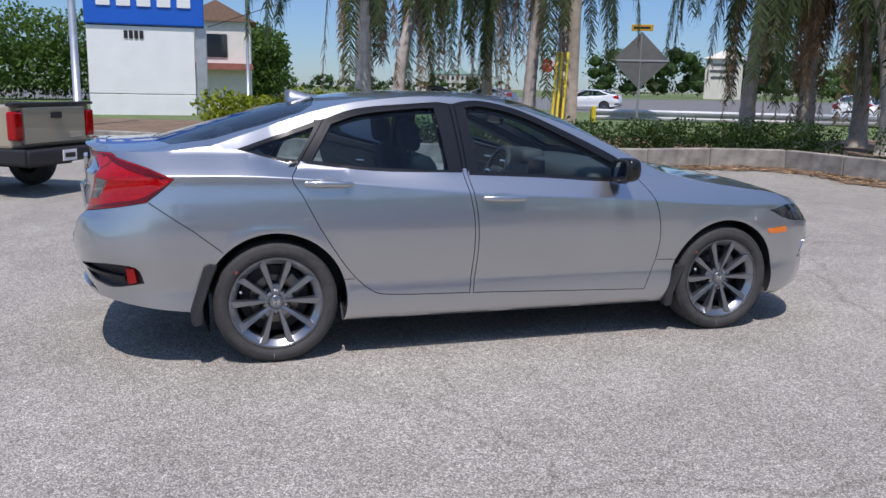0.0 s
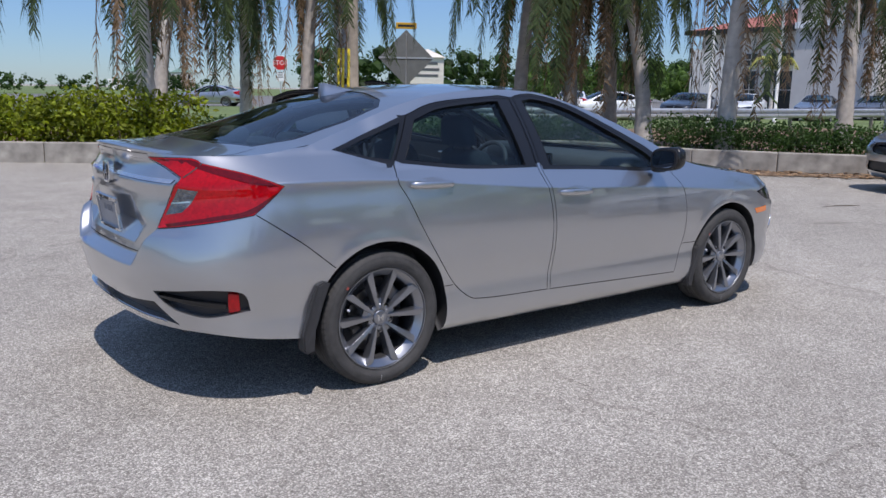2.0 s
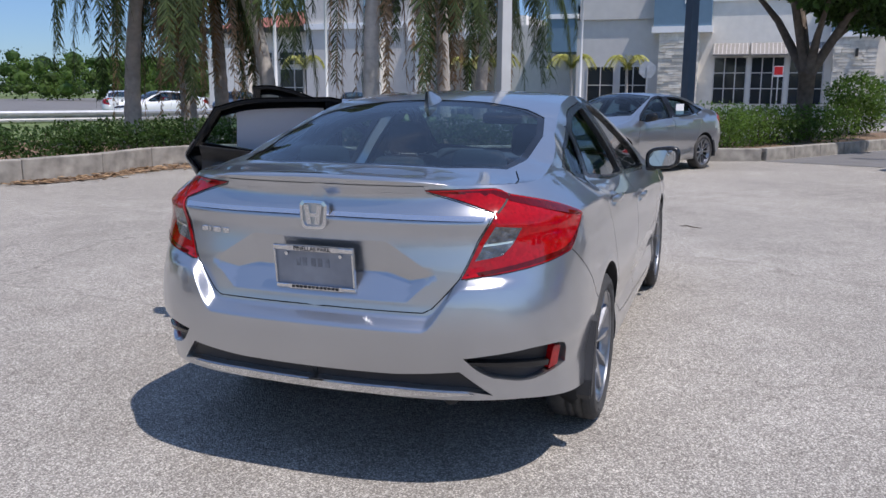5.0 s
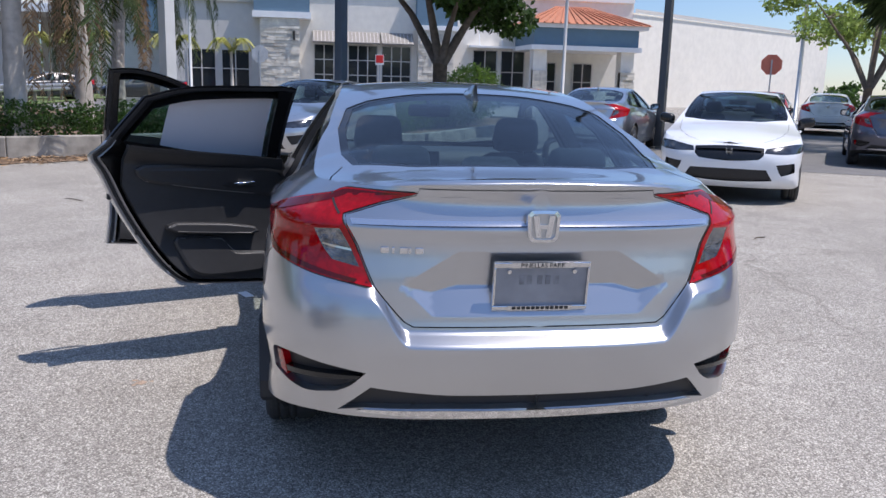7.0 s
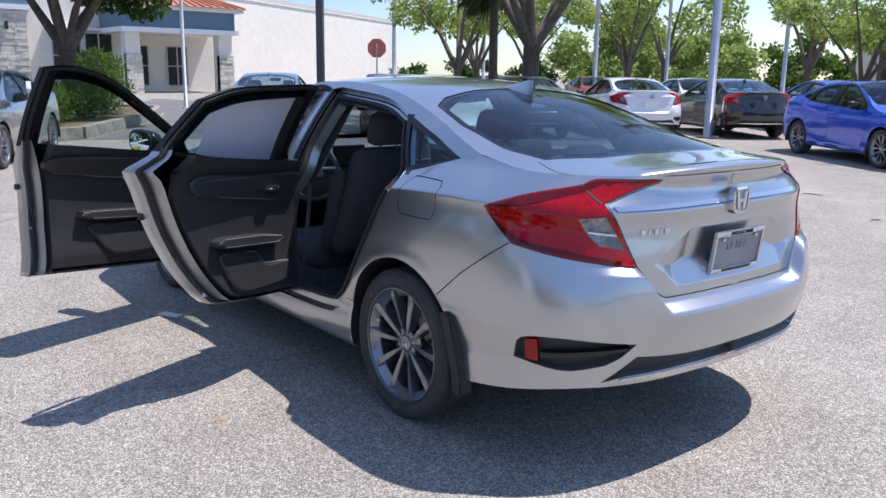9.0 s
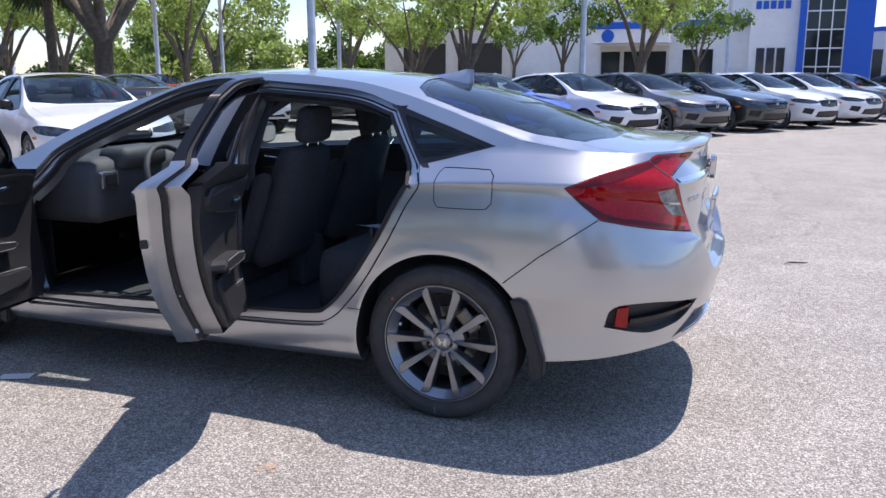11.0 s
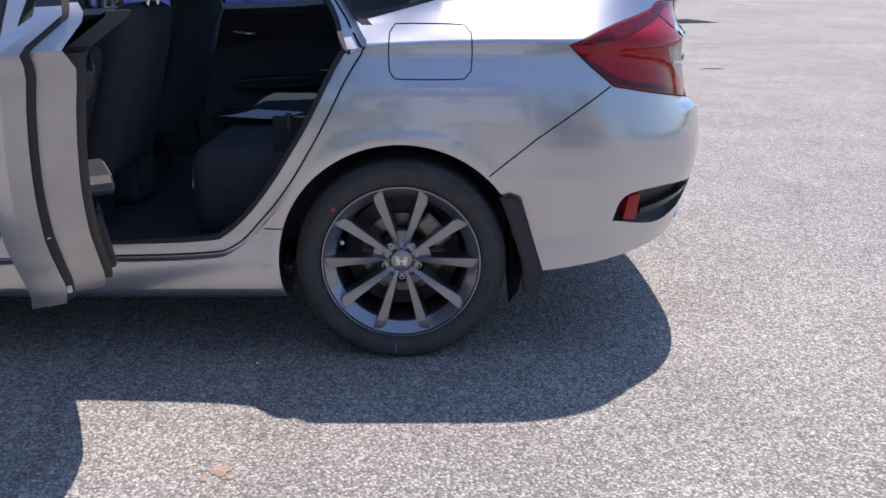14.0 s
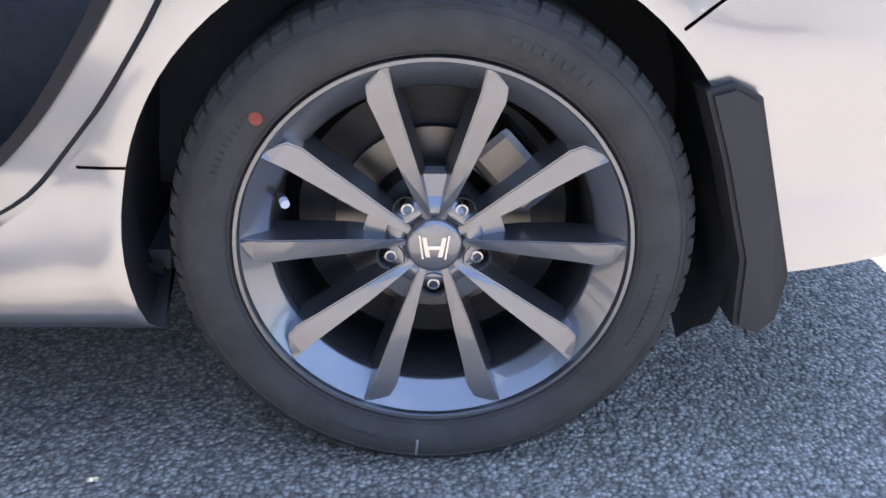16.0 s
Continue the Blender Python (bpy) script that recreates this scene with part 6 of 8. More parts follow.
def door_furniture(d, nm, s):
    """Armrest, pull, inner handle and pocket on the inside of a door."""
    x0, x1 = (0.36, 0.98) if nm == "rear_door" else (1.22, 2.02)
    zr = 0.70 if nm == "rear_door" else 0.68

    def yi(x, z, depth):
        return s * (float(side_w(np.array([x]), np.array([z]))[0]) - (0.184 if s > 0 else 0.075) - depth)

    def panel(name, pts, depth, material, label="", lip=0.012, under=0.012, of=None):
        """A raised trim panel: its outline in (x, z), chamfered by lip."""
        a = np.array(dense(rounded(pts, 0.02), 0.05))
        c = a.mean(0)
        b = np.array(grow([tuple(q) for q in a], -lip))
        n = len(a)
        if len(b) != n:
            b = c + (a - c) * 0.94
        V = [(x, yi(x, z, -under), z) for x, z in a] + [(x, yi(x, z, depth - lip * 0.5), z) for x, z in a] + [(x, yi(x, z, depth), z) for x, z in b]
        F = [(r * n + q, r * n + (q + 1) % n, (r + 1) * n + (q + 1) % n, (r + 1) * n + q) for r in (0, 1) for q in range(n)] + [tuple(range(2 * n, 3 * n))]
        return part(name, (V, F), material, of or d, label)

    # thin grey tube drawn in place of the highlight on a panel edge
    def piping(pts, depth, of, r=0.0028):
        part("piping", tube([(x, yi(x, z, depth), z) for x, z in pts], r, 6), M_edgeglint, of, smooth=True)

    L = x1 - x0
    X = lambda f: x0 + f * L
    k = 0.0 if nm == "rear_door" else -0.02
    up = panel("upper_panel", [(X(-0.10), 0.940 + k), (X(-0.08), 0.868 + k), (X(0.3), 0.842 + k), (X(0.7), 0.822 + k), (X(1.0), 0.812 + k), (X(1.0), 0.935 + k), (X(0.5), 0.942 + k)], 0.026, M_doortrim)
    piping([(X(-0.07), 0.866 + k), (X(0.3), 0.840 + k), (X(0.7), 0.820 + k), (X(0.99), 0.810 + k)], 0.018, up)
    arm = panel("armrest", [(X(0.10), 0.655 + k), (X(0.16), 0.668 + k), (X(0.55), 0.664 + k), (X(0.80), 0.648 + k), (X(0.83), 0.632 + k), (X(0.76), 0.612 + k), (X(0.16), 0.622 + k)], 0.060, M_doortrim, lip=0.010)
    piping([(X(0.16), 0.663 + k), (X(0.55), 0.659 + k), (X(0.79), 0.643 + k)], 0.058, arm)
    piping([(X(0.17), 0.628 + k), (X(0.76), 0.617 + k), (X(0.81), 0.632 + k)], 0.058, arm)
    pk = panel("door_pocket", [(X(0.18), 0.592 + k), (X(0.55), 0.586 + k), (X(0.66), 0.520 + k), (X(0.95), 0.512 + k), (X(0.95), 0.43), (X(0.5), 0.40), (X(0.32), 0.42), (X(0.22), 0.50)], 0.022, M_doortrim)
    piping([(X(0.20), 0.590 + k), (X(0.54), 0.584 + k), (X(0.65), 0.520 + k), (X(0.94), 0.512 + k)], 0.018, pk)
    hx = X(0.71)
    bz = panel("handle_bezel", [(hx - 0.12, 0.858), (hx - 0.05, 0.890), (hx + 0.09, 0.896), (hx + 0.13, 0.870), (hx + 0.09, 0.846), (hx - 0.05, 0.842)], 0.031, M_black, lip=0.006)
    y = yi(hx, 0.868, 0.042)
    part("inner_handle", tube([(hx - 0.055, y + s * 0.012, 0.864), (hx - 0.03, y, 0.866), (hx + 0.02, y, 0.870), (hx + 0.045, y + s * 0.010, 0.875)], [0.007, 0.010, 0.009, 0.006], 8), M_chrome, bz, "chrome inner door handle", smooth=True)
    if s > 0:
        # latch, stickers and plugs on the shut face
        edge = (lambda z: float(np.interp(z, [0.365, 0.48, 0.69, 0.88], [0.50, 0.38, 0.24, 0.14]))) if nm == "rear_door" else (lambda z: 1.09)
        for z, dp, w, h, mt, nme in ((0.615, 0.078, 0.012, 0.020, M_black, "latch"), (0.66, 0.072, 0.005, 0.005, M_chrome, "screw"), (0.57, 0.085, 0.005, 0.005, M_chrome, "screw"), (0.565, 0.066, 0.005, 0.005, M_chrome, "screw"), (0.42, 0.085, 0.006, 0.022, M_paper, "sticker"), (0.775, 0.012, 0.012, 0.014, M_black, "plug")):
            x = edge(z) + (0.030 if dp > 0.03 else 0.008)
            yy = s * (float(side_w(np.array([x]), np.array([z]))[0]) - dp)
            part(nme, box(x - 0.016, x, yy - w, yy + w, z - h, z + h, 0.002), mt, d)


def side_mirror(d, s, paint_m):
    """Door mirror: shell, black bezel, glass, foot."""
    bm = bmesh.new()
    bmesh.ops.create_uvsphere(bm, u_segments=24, v_segments=14, radius=1)
    for v in bm.verts:
        x, y, z = v.co
        f = lambda q: math.copysign(abs(q) ** 0.62, q)
        v.co = Vector((1.94 + (0.075 if x > 0 else 0.028) * f(x), s * (0.945 + 0.108 * f(y)), 1.003 + 0.070 * f(z) + 0.012 * f(y)))
    sh = part("mirror_housing", bm, M_gloss, d, "gloss black door mirror", smooth=True)
    n = 26
    rim = [(1.910, s * (0.945 + 0.094 * math.copysign(abs(math.cos(a)) ** 0.6, math.cos(a))), 1.003 + 0.061 * math.copysign(abs(math.sin(a)) ** 0.6, math.sin(a)) + 0.010 * math.cos(a)) for a in np.linspace(0, 2 * math.pi, n, endpoint=False)]
    part("mirror_bezel", ([(x - 0.0, y, z) for x, y, z in rim] + [(x + 0.02, y, z) for x, y, z in rim], [tuple(range(n))] + [(i, (i + 1) % n, (i + 1) % n + n, i + n) for i in range(n)]), M_black, sh)
    g = [(x - 0.004, s * 0.945 + (y - s * 0.945) * 0.86, 1.003 + (z - 1.003) * 0.82) for x, y, z in rim]
    part("mirror_glass", (g, [tuple(range(n))]), M_mirror, sh)
    part("mirror_foot", box(1.93, 2.0, min(s * 0.84, s * 0.91), max(s * 0.84, s * 0.91), 0.92, 0.962, 0.012), M_black, sh)


def interior(car, opened):
    """Cabin: floor, seats, dash, wheel."""
    fl = part("cabin_floor", box(0.35, 2.35, -0.78, 0.78, 0.25, 0.28), M_trim, car)
    for y in (0.36, -0.36):
        make_seat(car, y, 0)
    rb = part("rear_bench", soft_box(0.10, 0.70, -0.66, 0.66, 0.30, 0.62, 0.07, 0.96), M_cloth, car, smooth=True)
    part("bench_back", soft_box(0.02, 0.20, -0.64, 0.64, 0.52, 1.08, 0.07, 0.92, -0.20), M_cloth, rb, smooth=True)
    for y in (0.36, -0.36, 0.0):
        part("headrest", soft_box(-0.24, -0.13, y - 0.12, y + 0.12, 1.07, 1.17 if y else 1.13, 0.035, 0.9), M_cloth, rb, smooth=True)
    part("parcel_shelf", box(-0.60, -0.10, -0.60, 0.60, 1.055, 1.075, 0.006), M_trim, rb)
    ds = part("dashboard", soft_box(1.84, 2.34, -0.72, 0.72, 0.66, 0.985, 0.07, 0.98), M_trim, car, smooth=True)
    part("instrument_hood", soft_box(1.80, 1.98, 0.20, 0.56, 0.92, 1.03, 0.04, 0.9), M_trim, ds, smooth=True)
    part("dash_trim", box(1.822, 1.842, -0.66, -0.14, 0.83, 0.865, 0.005), P_bright, ds, "silver dash trim strip")
    part("air_vent", box(1.815, 1.845, 0.58, 0.69, 0.84, 0.925, 0.010), P_bright, ds, "silver-framed air vent")
    part("vent_core", box(1.811, 1.82, 0.595, 0.675, 0.853, 0.912, 0.006), M_black, ds)
    part("centre_screen", box(1.80, 1.83, -0.115, 0.115, 0.85, 0.985, 0.008), M_gloss, ds)
    tg = part("hang_tag", box(1.795, 1.80, -0.44, -0.37, 0.72, 0.82, 0.001), M_tag, ds, "yellow paper hang tag")
    part("tag_label", box(1.792, 1.7955, -0.43, -0.38, 0.73, 0.765), M_paper, tg)
    part("centre_console", soft_box(1.05, 1.86, -0.12, 0.12, 0.28, 0.54, 0.03, 0.9), M_trim, car)
    st = part("steering_wheel", torus((1.66, 0.36, 0.86), 0.182, 0.016, 24), M_trim, car, smooth=True)
    part("hub", soft_box(1.64, 1.70, 0.28, 0.44, 0.80, 0.90, 0.02), M_trim, st)
    for a in (0, 180, 270):
        c, sn = math.cos(radians(a)), math.sin(radians(a))
        part("spoke", tube([(1.67, 0.36 + 0.05 * c, 0.86 + 0.05 * sn), (1.66 - 0.06 * sn * 0.35, 0.36 + 0.178 * c, 0.86 + 0.178 * sn)], 0.013, 8), P_bright if a != 270 else M_trim, st)
    part("steering_column", tube([(1.68, 0.36, 0.85), (1.95, 0.36, 0.74)], 0.045, 12), M_trim, st)
    part("rear_view_mirror", soft_box(1.50, 1.53, -0.125, 0.125, 1.215, 1.285, 0.018), M_gloss, car)
    part("mirror_stem", tube([(1.53, 0, 1.28), (1.62, 0, 1.335)], 0.012, 8), M_gloss, car)
    for s in (1, -1):
        part("sun_visor", box(1.33, 1.47, s * 0.14 if s > 0 else -0.50, 0.50 if s > 0 else s * 0.14, 1.325, 1.340, 0.006), mat("grey_visor", (0.25, 0.25, 0.24), 0.9, var=0.04), car)
    if opened:
        # centre post, sills and jambs of the open side
        p = Shell()
        edge = [(1.25, 0.335), (1.21, 0.42), (1.19, 0.55), (1.18, 0.80), (1.16, 0.98), (1.115, 1.342)]
        V, F = patch(dense([(1.0, 0.335)] + edge + [(1.0, 1.342), (1.02, 0.98), (1.05, 0.75), (1.05, 0.55)], 0.03), [], 0.04)
        p.add(V, F, side_map, 0.012)
        p.band(dense(edge, 0.03, False), side_map, 0.012, 0.10, closed=False)
        post = p.make("centre_post", P_silver, car, "silver centre post between the door openings")
        V, F = patch(strip(dense(edge, 0.03, False), 0.014), [], 0.04)
        Shell().add(V, F, side_map, 0.006).make("post_seal", M_rubber, post)
        part("post_striker", box(1.145, 1.165, 0.868, 0.888, 0.62, 0.66, 0.005), M_black, post)
        V, F = patch([(0.97, 0.95), (1.13, 0.95), (1.09, 1.36), (0.97, 1.36)], [], 0.06)
        Shell().add(V, F, side_map, 0.12).make("post_trim", M_trim, post)
        bl = tube([(1.04, 0.70, 1.10), (1.02, 0.73, 0.75), (1.03, 0.77, 0.40)], 0.012, 6)
        part("seat_belt", bl, M_trim, post)
        for a, b, nme in ((0.42, 1.03, "rear_sill"), (1.09, 2.20, "front_sill")):
            si = part(nme, box(a, b, 0.74, 0.868, 0.285, 0.318, 0.012), P_silver, car)
            part("sill_plate", box(a + 0.05, b - 0.05, 0.70, 0.79, 0.318, 0.330, 0.005), M_trim, si)
        def inset_by(poly, top, low):
            d = np.array([top + (low - top) * float(ease((1.10 - z) / 0.12)) for _, z in poly])[:, None]
            return grow(poly, -d)
        for outl in (DOOR_R, DOOR_F):
            L = inset_by(outl, 0.030, 0.056)
            jb = Shell()
            V, F = patch(outl, [L], 0.05)
            jb.add(V, F, side_map, 0.03)
            jb.band(L, side_map, 0.03, 0.10)
            jb.make("door_jamb", P_silver, car, "silver painted door jamb")
            for a, b, dp in ((inset_by(outl, 0.026, 0.052), inset_by(outl, 0.040, 0.066), 0.018), (grow(outl, -0.010), grow(outl, -0.015), 0.026)):
                sl = Shell()
                V, F = patch(a, [b], 0.05)
                sl.add(V, F, side_map, dp)
                sl.band(a, side_map, dp, dp + 0.02)
                sl.band(b, side_map, dp, dp + 0.03)
                sl.make("door_seal", M_rubber, car)
        part("door_striker", box(0.325, 0.345, 0.775, 0.80, 0.715, 0.765, 0.006), M_black, car)
    return fl


def torus(c, R0, r, n, m=10):
    """Steering rim, tilted towards the driver."""
    vs, fs = [], []
    for i in range(n):
        a = 2 * math.pi * i / n
        for j in range(m):
            b = 2 * math.pi * j / m
            q = Vector(((R0 + r * math.cos(b)) * math.cos(a), (R0 + r * math.cos(b)) * math.sin(a), r * math.sin(b)))
            vs.append(Vector(c) + Matrix.Rotation(radians(-68), 3, "Y") @ q)
    for i in range(n):
        for j in range(m):
            fs.append((i * m + j, ((i + 1) % n) * m + j, ((i + 1) % n) * m + (j + 1) % m, i * m + (j + 1) % m))
    return vs, fs


def bench_paper():
    """White sheet left on the rear seat, slightly curled."""
    root = thing("paper_sheet", "white paper sheet lying on the black rear seat", "paper", pose(0.57, 0.08, 0.622, 0, 0, 68))
    vs, fs = [], []
    for i in range(9):
        for q in range(2):
            vs.append((-0.14 + 0.035 * i, -0.11 + 0.22 * q, 0.004 + 0.02 * (i / 8) ** 3 + 0.004 * q))
    fs = [(2 * i, 2 * i + 1, 2 * i + 3, 2 * i + 2) for i in range(8)]
    part("sheet", (vs, fs), M_signwhite, root, smooth=True)


bench_paper()
car = sedan("sedan", "silver compact sedan standing with two doors open", P_silver, True, 0, wheel_src=make_wheel(0))


# ---- hedges and shrubs ----
hedge([(0.35, 13.4), (2.0, 12.3), (3.6, 11.35)], 1.1, 1.02, M_leafyellow, 8000, "variegated yellow-green hedge behind the kerb wall", seed=21, size=0.11)
hedge([(4.0, 11.1), (6.6, 10.0), (8.0, 9.6)], 0.95, 0.62, M_leafdark, 6500, "low dark green hedge in the mulched bed", seed=22)
hedge([(8.2, 9.75), (9.6, 9.7), (11.2, 9.2), (11.75, 8.2)], 0.95, 0.62, M_leafdark, 7500, "low green hedge behind the recessed kerb", seed=23)
hedge([(11.6, 6.6), (12.1, 5.3), (13.2, 3.7), (14.4, 2.2)], 1.0, 0.70, M_leafdark, 10500, "clipped green hedge along the kerb wall", seed=24)
hedge([(15.6, -0.9), (17.4, -1.6), (19.4, -2.7), (20.8, -3.9)], 1.4, 0.88, M_leaf, 12000, "dense clipped hedge on the planted island", seed=25)
hedge([(24.0, -4.6), (24.9, -5.1)], 1.7, 1.75, M_leaf, 4600, "loose rounded shrub at the end of the island", seed=26, size=0.1)
hedge([(14.5, 15.5), (26.0, 13.9)], 0.9, 0.5, M_leafdark, 2600, "low green hedge in front of the guard rail", seed=27, z=0.1)

oak = tree(31, 5.9, 3.1, M_leafdark, 26000, "broad oak with dark forked trunk and dense green crown", 0.22, 0.19, fork=0.30)
oak.matrix_basis = pose(20.6, -3.1, 0.2)
oak2 = tree(32, 7.6, 5.0, M_leaflight, 16000, "large spreading oak with forked trunk and bright spring leaves", 0.30, 0.22, fork=0.32)
oak2.matrix_basis = pose(17.6, -16.8, 0.0, 0, 0, 40)
t1 = tree(33, 6.6, 2.6, M_leaflight, 5200, "young lot tree with several slim stems", 0.16, 0.2, fork=0.22, group="trees in the lot")
t1.matrix_basis = pose(8.5, -24.3, 0)
for i, (x, y, s) in enumerate(((3.5, -31.7, 1.1), (11.8, -27.5, 0.85), (28.5, -22.5, 1.15), (27.0, -33.0, 1.25), (36.0, -30.0, 1.2), (33.0, -44.0, 1.4), (24.0, -46.0, 1.3), (43.0, -41.0, 1.4))):
    c = copy_thing(t1, pose(x, y, 0, 0, 0, i * 63 + 20))
    c.scale = (s, s, s)
t2 = tree(34, 4.6, 1.5, M_leaf, 2600, "small round-topped ornamental tree by the showroom", 0.09, 0.16, fork=0.4, group="ornamental trees")
t2.matrix_basis = pose(6.7, -31.6, 0)
for i, (x, y) in enumerate(((1.6, -37.5), (14.0, -33.5), (10.6, -38.0))):
    copy_thing(t2, pose(x, y, 0, 0, 0, i * 70))


def fan_palm(seed, height):
    """Cabbage palm: straight trunk and a round head of fan leaves."""
    rng = np.random.default_rng(seed)
    root = thing("fan_palm", "cabbage palm with straight brown trunk and round fan-leaf head", "palm tree", group="fan palms")
    part("trunk", tube([(0, 0, -0.05), (0.03, 0, height * 0.3), (0.0, 0.03, height * 0.7), (0.02, 0, height)], [0.19, 0.135, 0.125, 0.14], 12), M_bark, root, smooth=True)
    vs, fs = [], []
    for k in range(80):
        az, el = rng.random() * 6.283, rng.uniform(-1.1, 1.2)
        d = Vector((math.cos(az) * math.cos(el), math.sin(az) * math.cos(el), math.sin(el)))
        c = Vector((0, 0, height + 0.1)) + d * 0.75
        u = d.cross(Vector((0, 0, 1))).normalized()
        for j in range(13):
            a = -1.3 + 2.6 * j / 12
            q = (d * math.cos(a) + u * math.sin(a)) * rng.uniform(0.6, 0.85) + Vector((0, 0, -0.22))
            w = u.cross(q).normalized() * 0.055
            o = len(vs)
            vs += [c, c + q * 0.55 + w, c + q, c + q * 0.55 - w]
            fs.append((o, o + 1, o + 2, o + 3))
    part("crown", (vs, fs), M_frond, root)
    return root


fp = fan_palm(5, 4.1)
fp.matrix_basis = pose(-6.5, -28.6, 0)
for i, (x, y, s) in enumerate(((-6.9, -32.6, 1.0), (-30.0, -80.0, 1.5), (-33.0, -82.0, 1.4), (-36.5, -80.0, 1.6), (-40.0, -83.0, 1.45), (-46.0, -78.0, 1.5), (-44.0, -86.0, 1.6), (20.4, -17.6, 1.2))):
    c = copy_thing(fp, pose(x, y, 0, 0, 0, i * 50))
    c.scale = (s, s, s)


def small_palm(m, yellow=True):
    root = thing("young_palm", "young palm with yellow-green arching fronds by the shops", "palm tree", m, group="young palms")
    part("trunk", tube([(0, 0, -0.05), (0.05, 0, 1.6), (0.02, 0.05, 3.0)], [0.14, 0.09, 0.08], 8), M_palmbark, root, smooth=True)
    rng = np.random.default_rng(8)
    vs, fs = [], []
    for k in range(11):
        az = k * 2.4
        for i in range(30):
            t = (i + 1) / 30
            p = Vector((math.cos(az) * 1.5 * t, math.sin(az) * 1.5 * t, 3.0 + 1.0 * math.sin(t * 2.4) - 0.6 * t * t))
            for sg in (-1, 1):
                s = Vector((-math.sin(az), math.cos(az), 0)) * sg * 0.30
                o = len(vs)
                d = Vector((math.cos(az), math.sin(az), 0)) * 0.03
                vs += [p - d, p + d, p + s + Vector((0, 0, -0.28))]
                fs.append((o, o + 1, o + 2))
    part("crown", (vs, fs), mat("yellow_green_frond", (0.30, 0.30, 0.05), 0.5, var=0.2, island=0.4), root)
    return root


yp = small_palm(pose(46.5, 12.6, 0))
for i, (x, y) in enumerate(((49.0, 8.4), (51.0, 5.2), (47.0, 26.0), (51.5, 16.0))):
    copy_thing(yp, pose(x, y, 0, 0, 0, i * 40))

# far woods: uneven belts of crowns
def woods(name, a, b, rows, hmin, hmax, count, leaf, label, seed, size=0.6):
    rng = np.random.default_rng(seed)
    a, b = Vector(a), Vector(b)
    n = Vector((-(b - a).y, (b - a).x)).normalized()
    cs, rs = [], []
    L = (b - a).length
    for i in range(int(L / 3.0)):
        for r in range(rows):
            p = a + (b - a) * ((i + rng.random()) / (L / 3.0)) + n * (r * 4 + rng.normal())
            h = rng.uniform(hmin, hmax)
            for k in range(3):
                w = h * rng.uniform(0.2, 0.36)
                cs.append((p.x + rng.normal() * 1.2, p.y + rng.normal() * 1.2, h * (0.25 + 0.27 * k)))
                rs.append((w, w, h * 0.2))
    core = bmesh.new()
    bmesh.ops.create_icosphere(core, subdivisions=1, radius=1)
    tv, tf = [v.co.copy() for v in core.verts], [[v.index for v in f.verts] for f in core.faces]
    core.free()
    vs, fs = leaf_cloud(rng, cs, [(a * 1.1, b * 1.1, c * 1.1) for a, b, c in rs], count, size, 0.2)
    for c, r in zip(cs, rs):
        o = len(vs)
        vs += [(c[0] + v.x * r[0] * 0.62 * rng.uniform(0.8, 1.2), c[1] + v.y * r[1] * 0.62 * rng.uniform(0.8, 1.2), c[2] + v.z * r[2] * 0.7) for v in tv]
        fs += [tuple(i + o for i in f) for f in tf]
    return tagged(part(name, (vs, fs), leaf), label, "woods", kind="stuff")


woods("far_woods", (-130, 150), (70, 165), 2, 1.8, 3.6, 9000, M_leafdark, "low belt of trees beyond the street", 40, 0.5)
woods("far_woods", (80, 150), (260, 120), 2, 6, 11, 20000, M_leafdark, "belt of green trees far across the street", 41, 0.6)
woods("far_woods", (90, 95), (85, 20), 2, 3.5, 6.5, 12000, M_leaf, "belt of trees beyond the parked cars", 42, 0.45)
woods("far_woods", (95, -36), (59.3, -60.8), 2, 1.6, 3.4, 9000, M_leafdark, "low scrub far behind the lot", 43, 0.4)
woods("far_woods", (59.3, -60.8), (42.3, -72.6), 2, 4.5, 7.4, 15000, M_leaflight, "bright green trees behind the far lot", 47, 0.45)
woods("far_woods", (42.3, -72.6), (10, -95), 2, 3.6, 6.2, 20000, M_leaf, "green trees beside the dealership", 48, 0.45)
woods("far_woods", (-14, -70), (-75, -130), 2, 4, 7.5, 30000, M_leaflight, "green woods at the end of the lot", 44, 0.5)
woods("far_woods", (-60, -125), (-160, -20), 2, 5, 9, 5000, M_leafdark, "tree line beyond the open lot", 45, 0.8)
woods("far_woods", (-140, -30), (-130, 100), 2, 5, 9, 4000, M_leafdark, "tree line along the rear of the lot", 46, 0.8)
hedge([(-13.0, 52.0), (-5.6, 56.0)], 5.0, 5.5, M_leaf, 9000, "broad green trees beyond the pylon sign", seed=47, z=0.06, size=0.30)
hedge([(3.6, 54.0), (5.6, 55.0)], 3.6, 5.0, M_leaf, 9000, "dark green tree beyond the pylon sign", seed=48, z=0.06, size=0.28)


# ---- poles, signs, rail ----
def pole(name, label, x, y, h, r0, r1, material, n=10, category="pole", z=0.0):
    root = thing(name, label, category, pose(x, y, z))
    part("shaft", tube([(0, 0, -0.05), (0, 0, h * 0.5), (0, 0, h)], [r0, (r0 + r1) / 2, r1], n), material, root, smooth=n > 6)
    part("base_plate", box(-r0 * 1.7, r0 * 1.7, -r0 * 1.7, r0 * 1.7, 0.0, 0.05, 0.01), material, root)
    return root


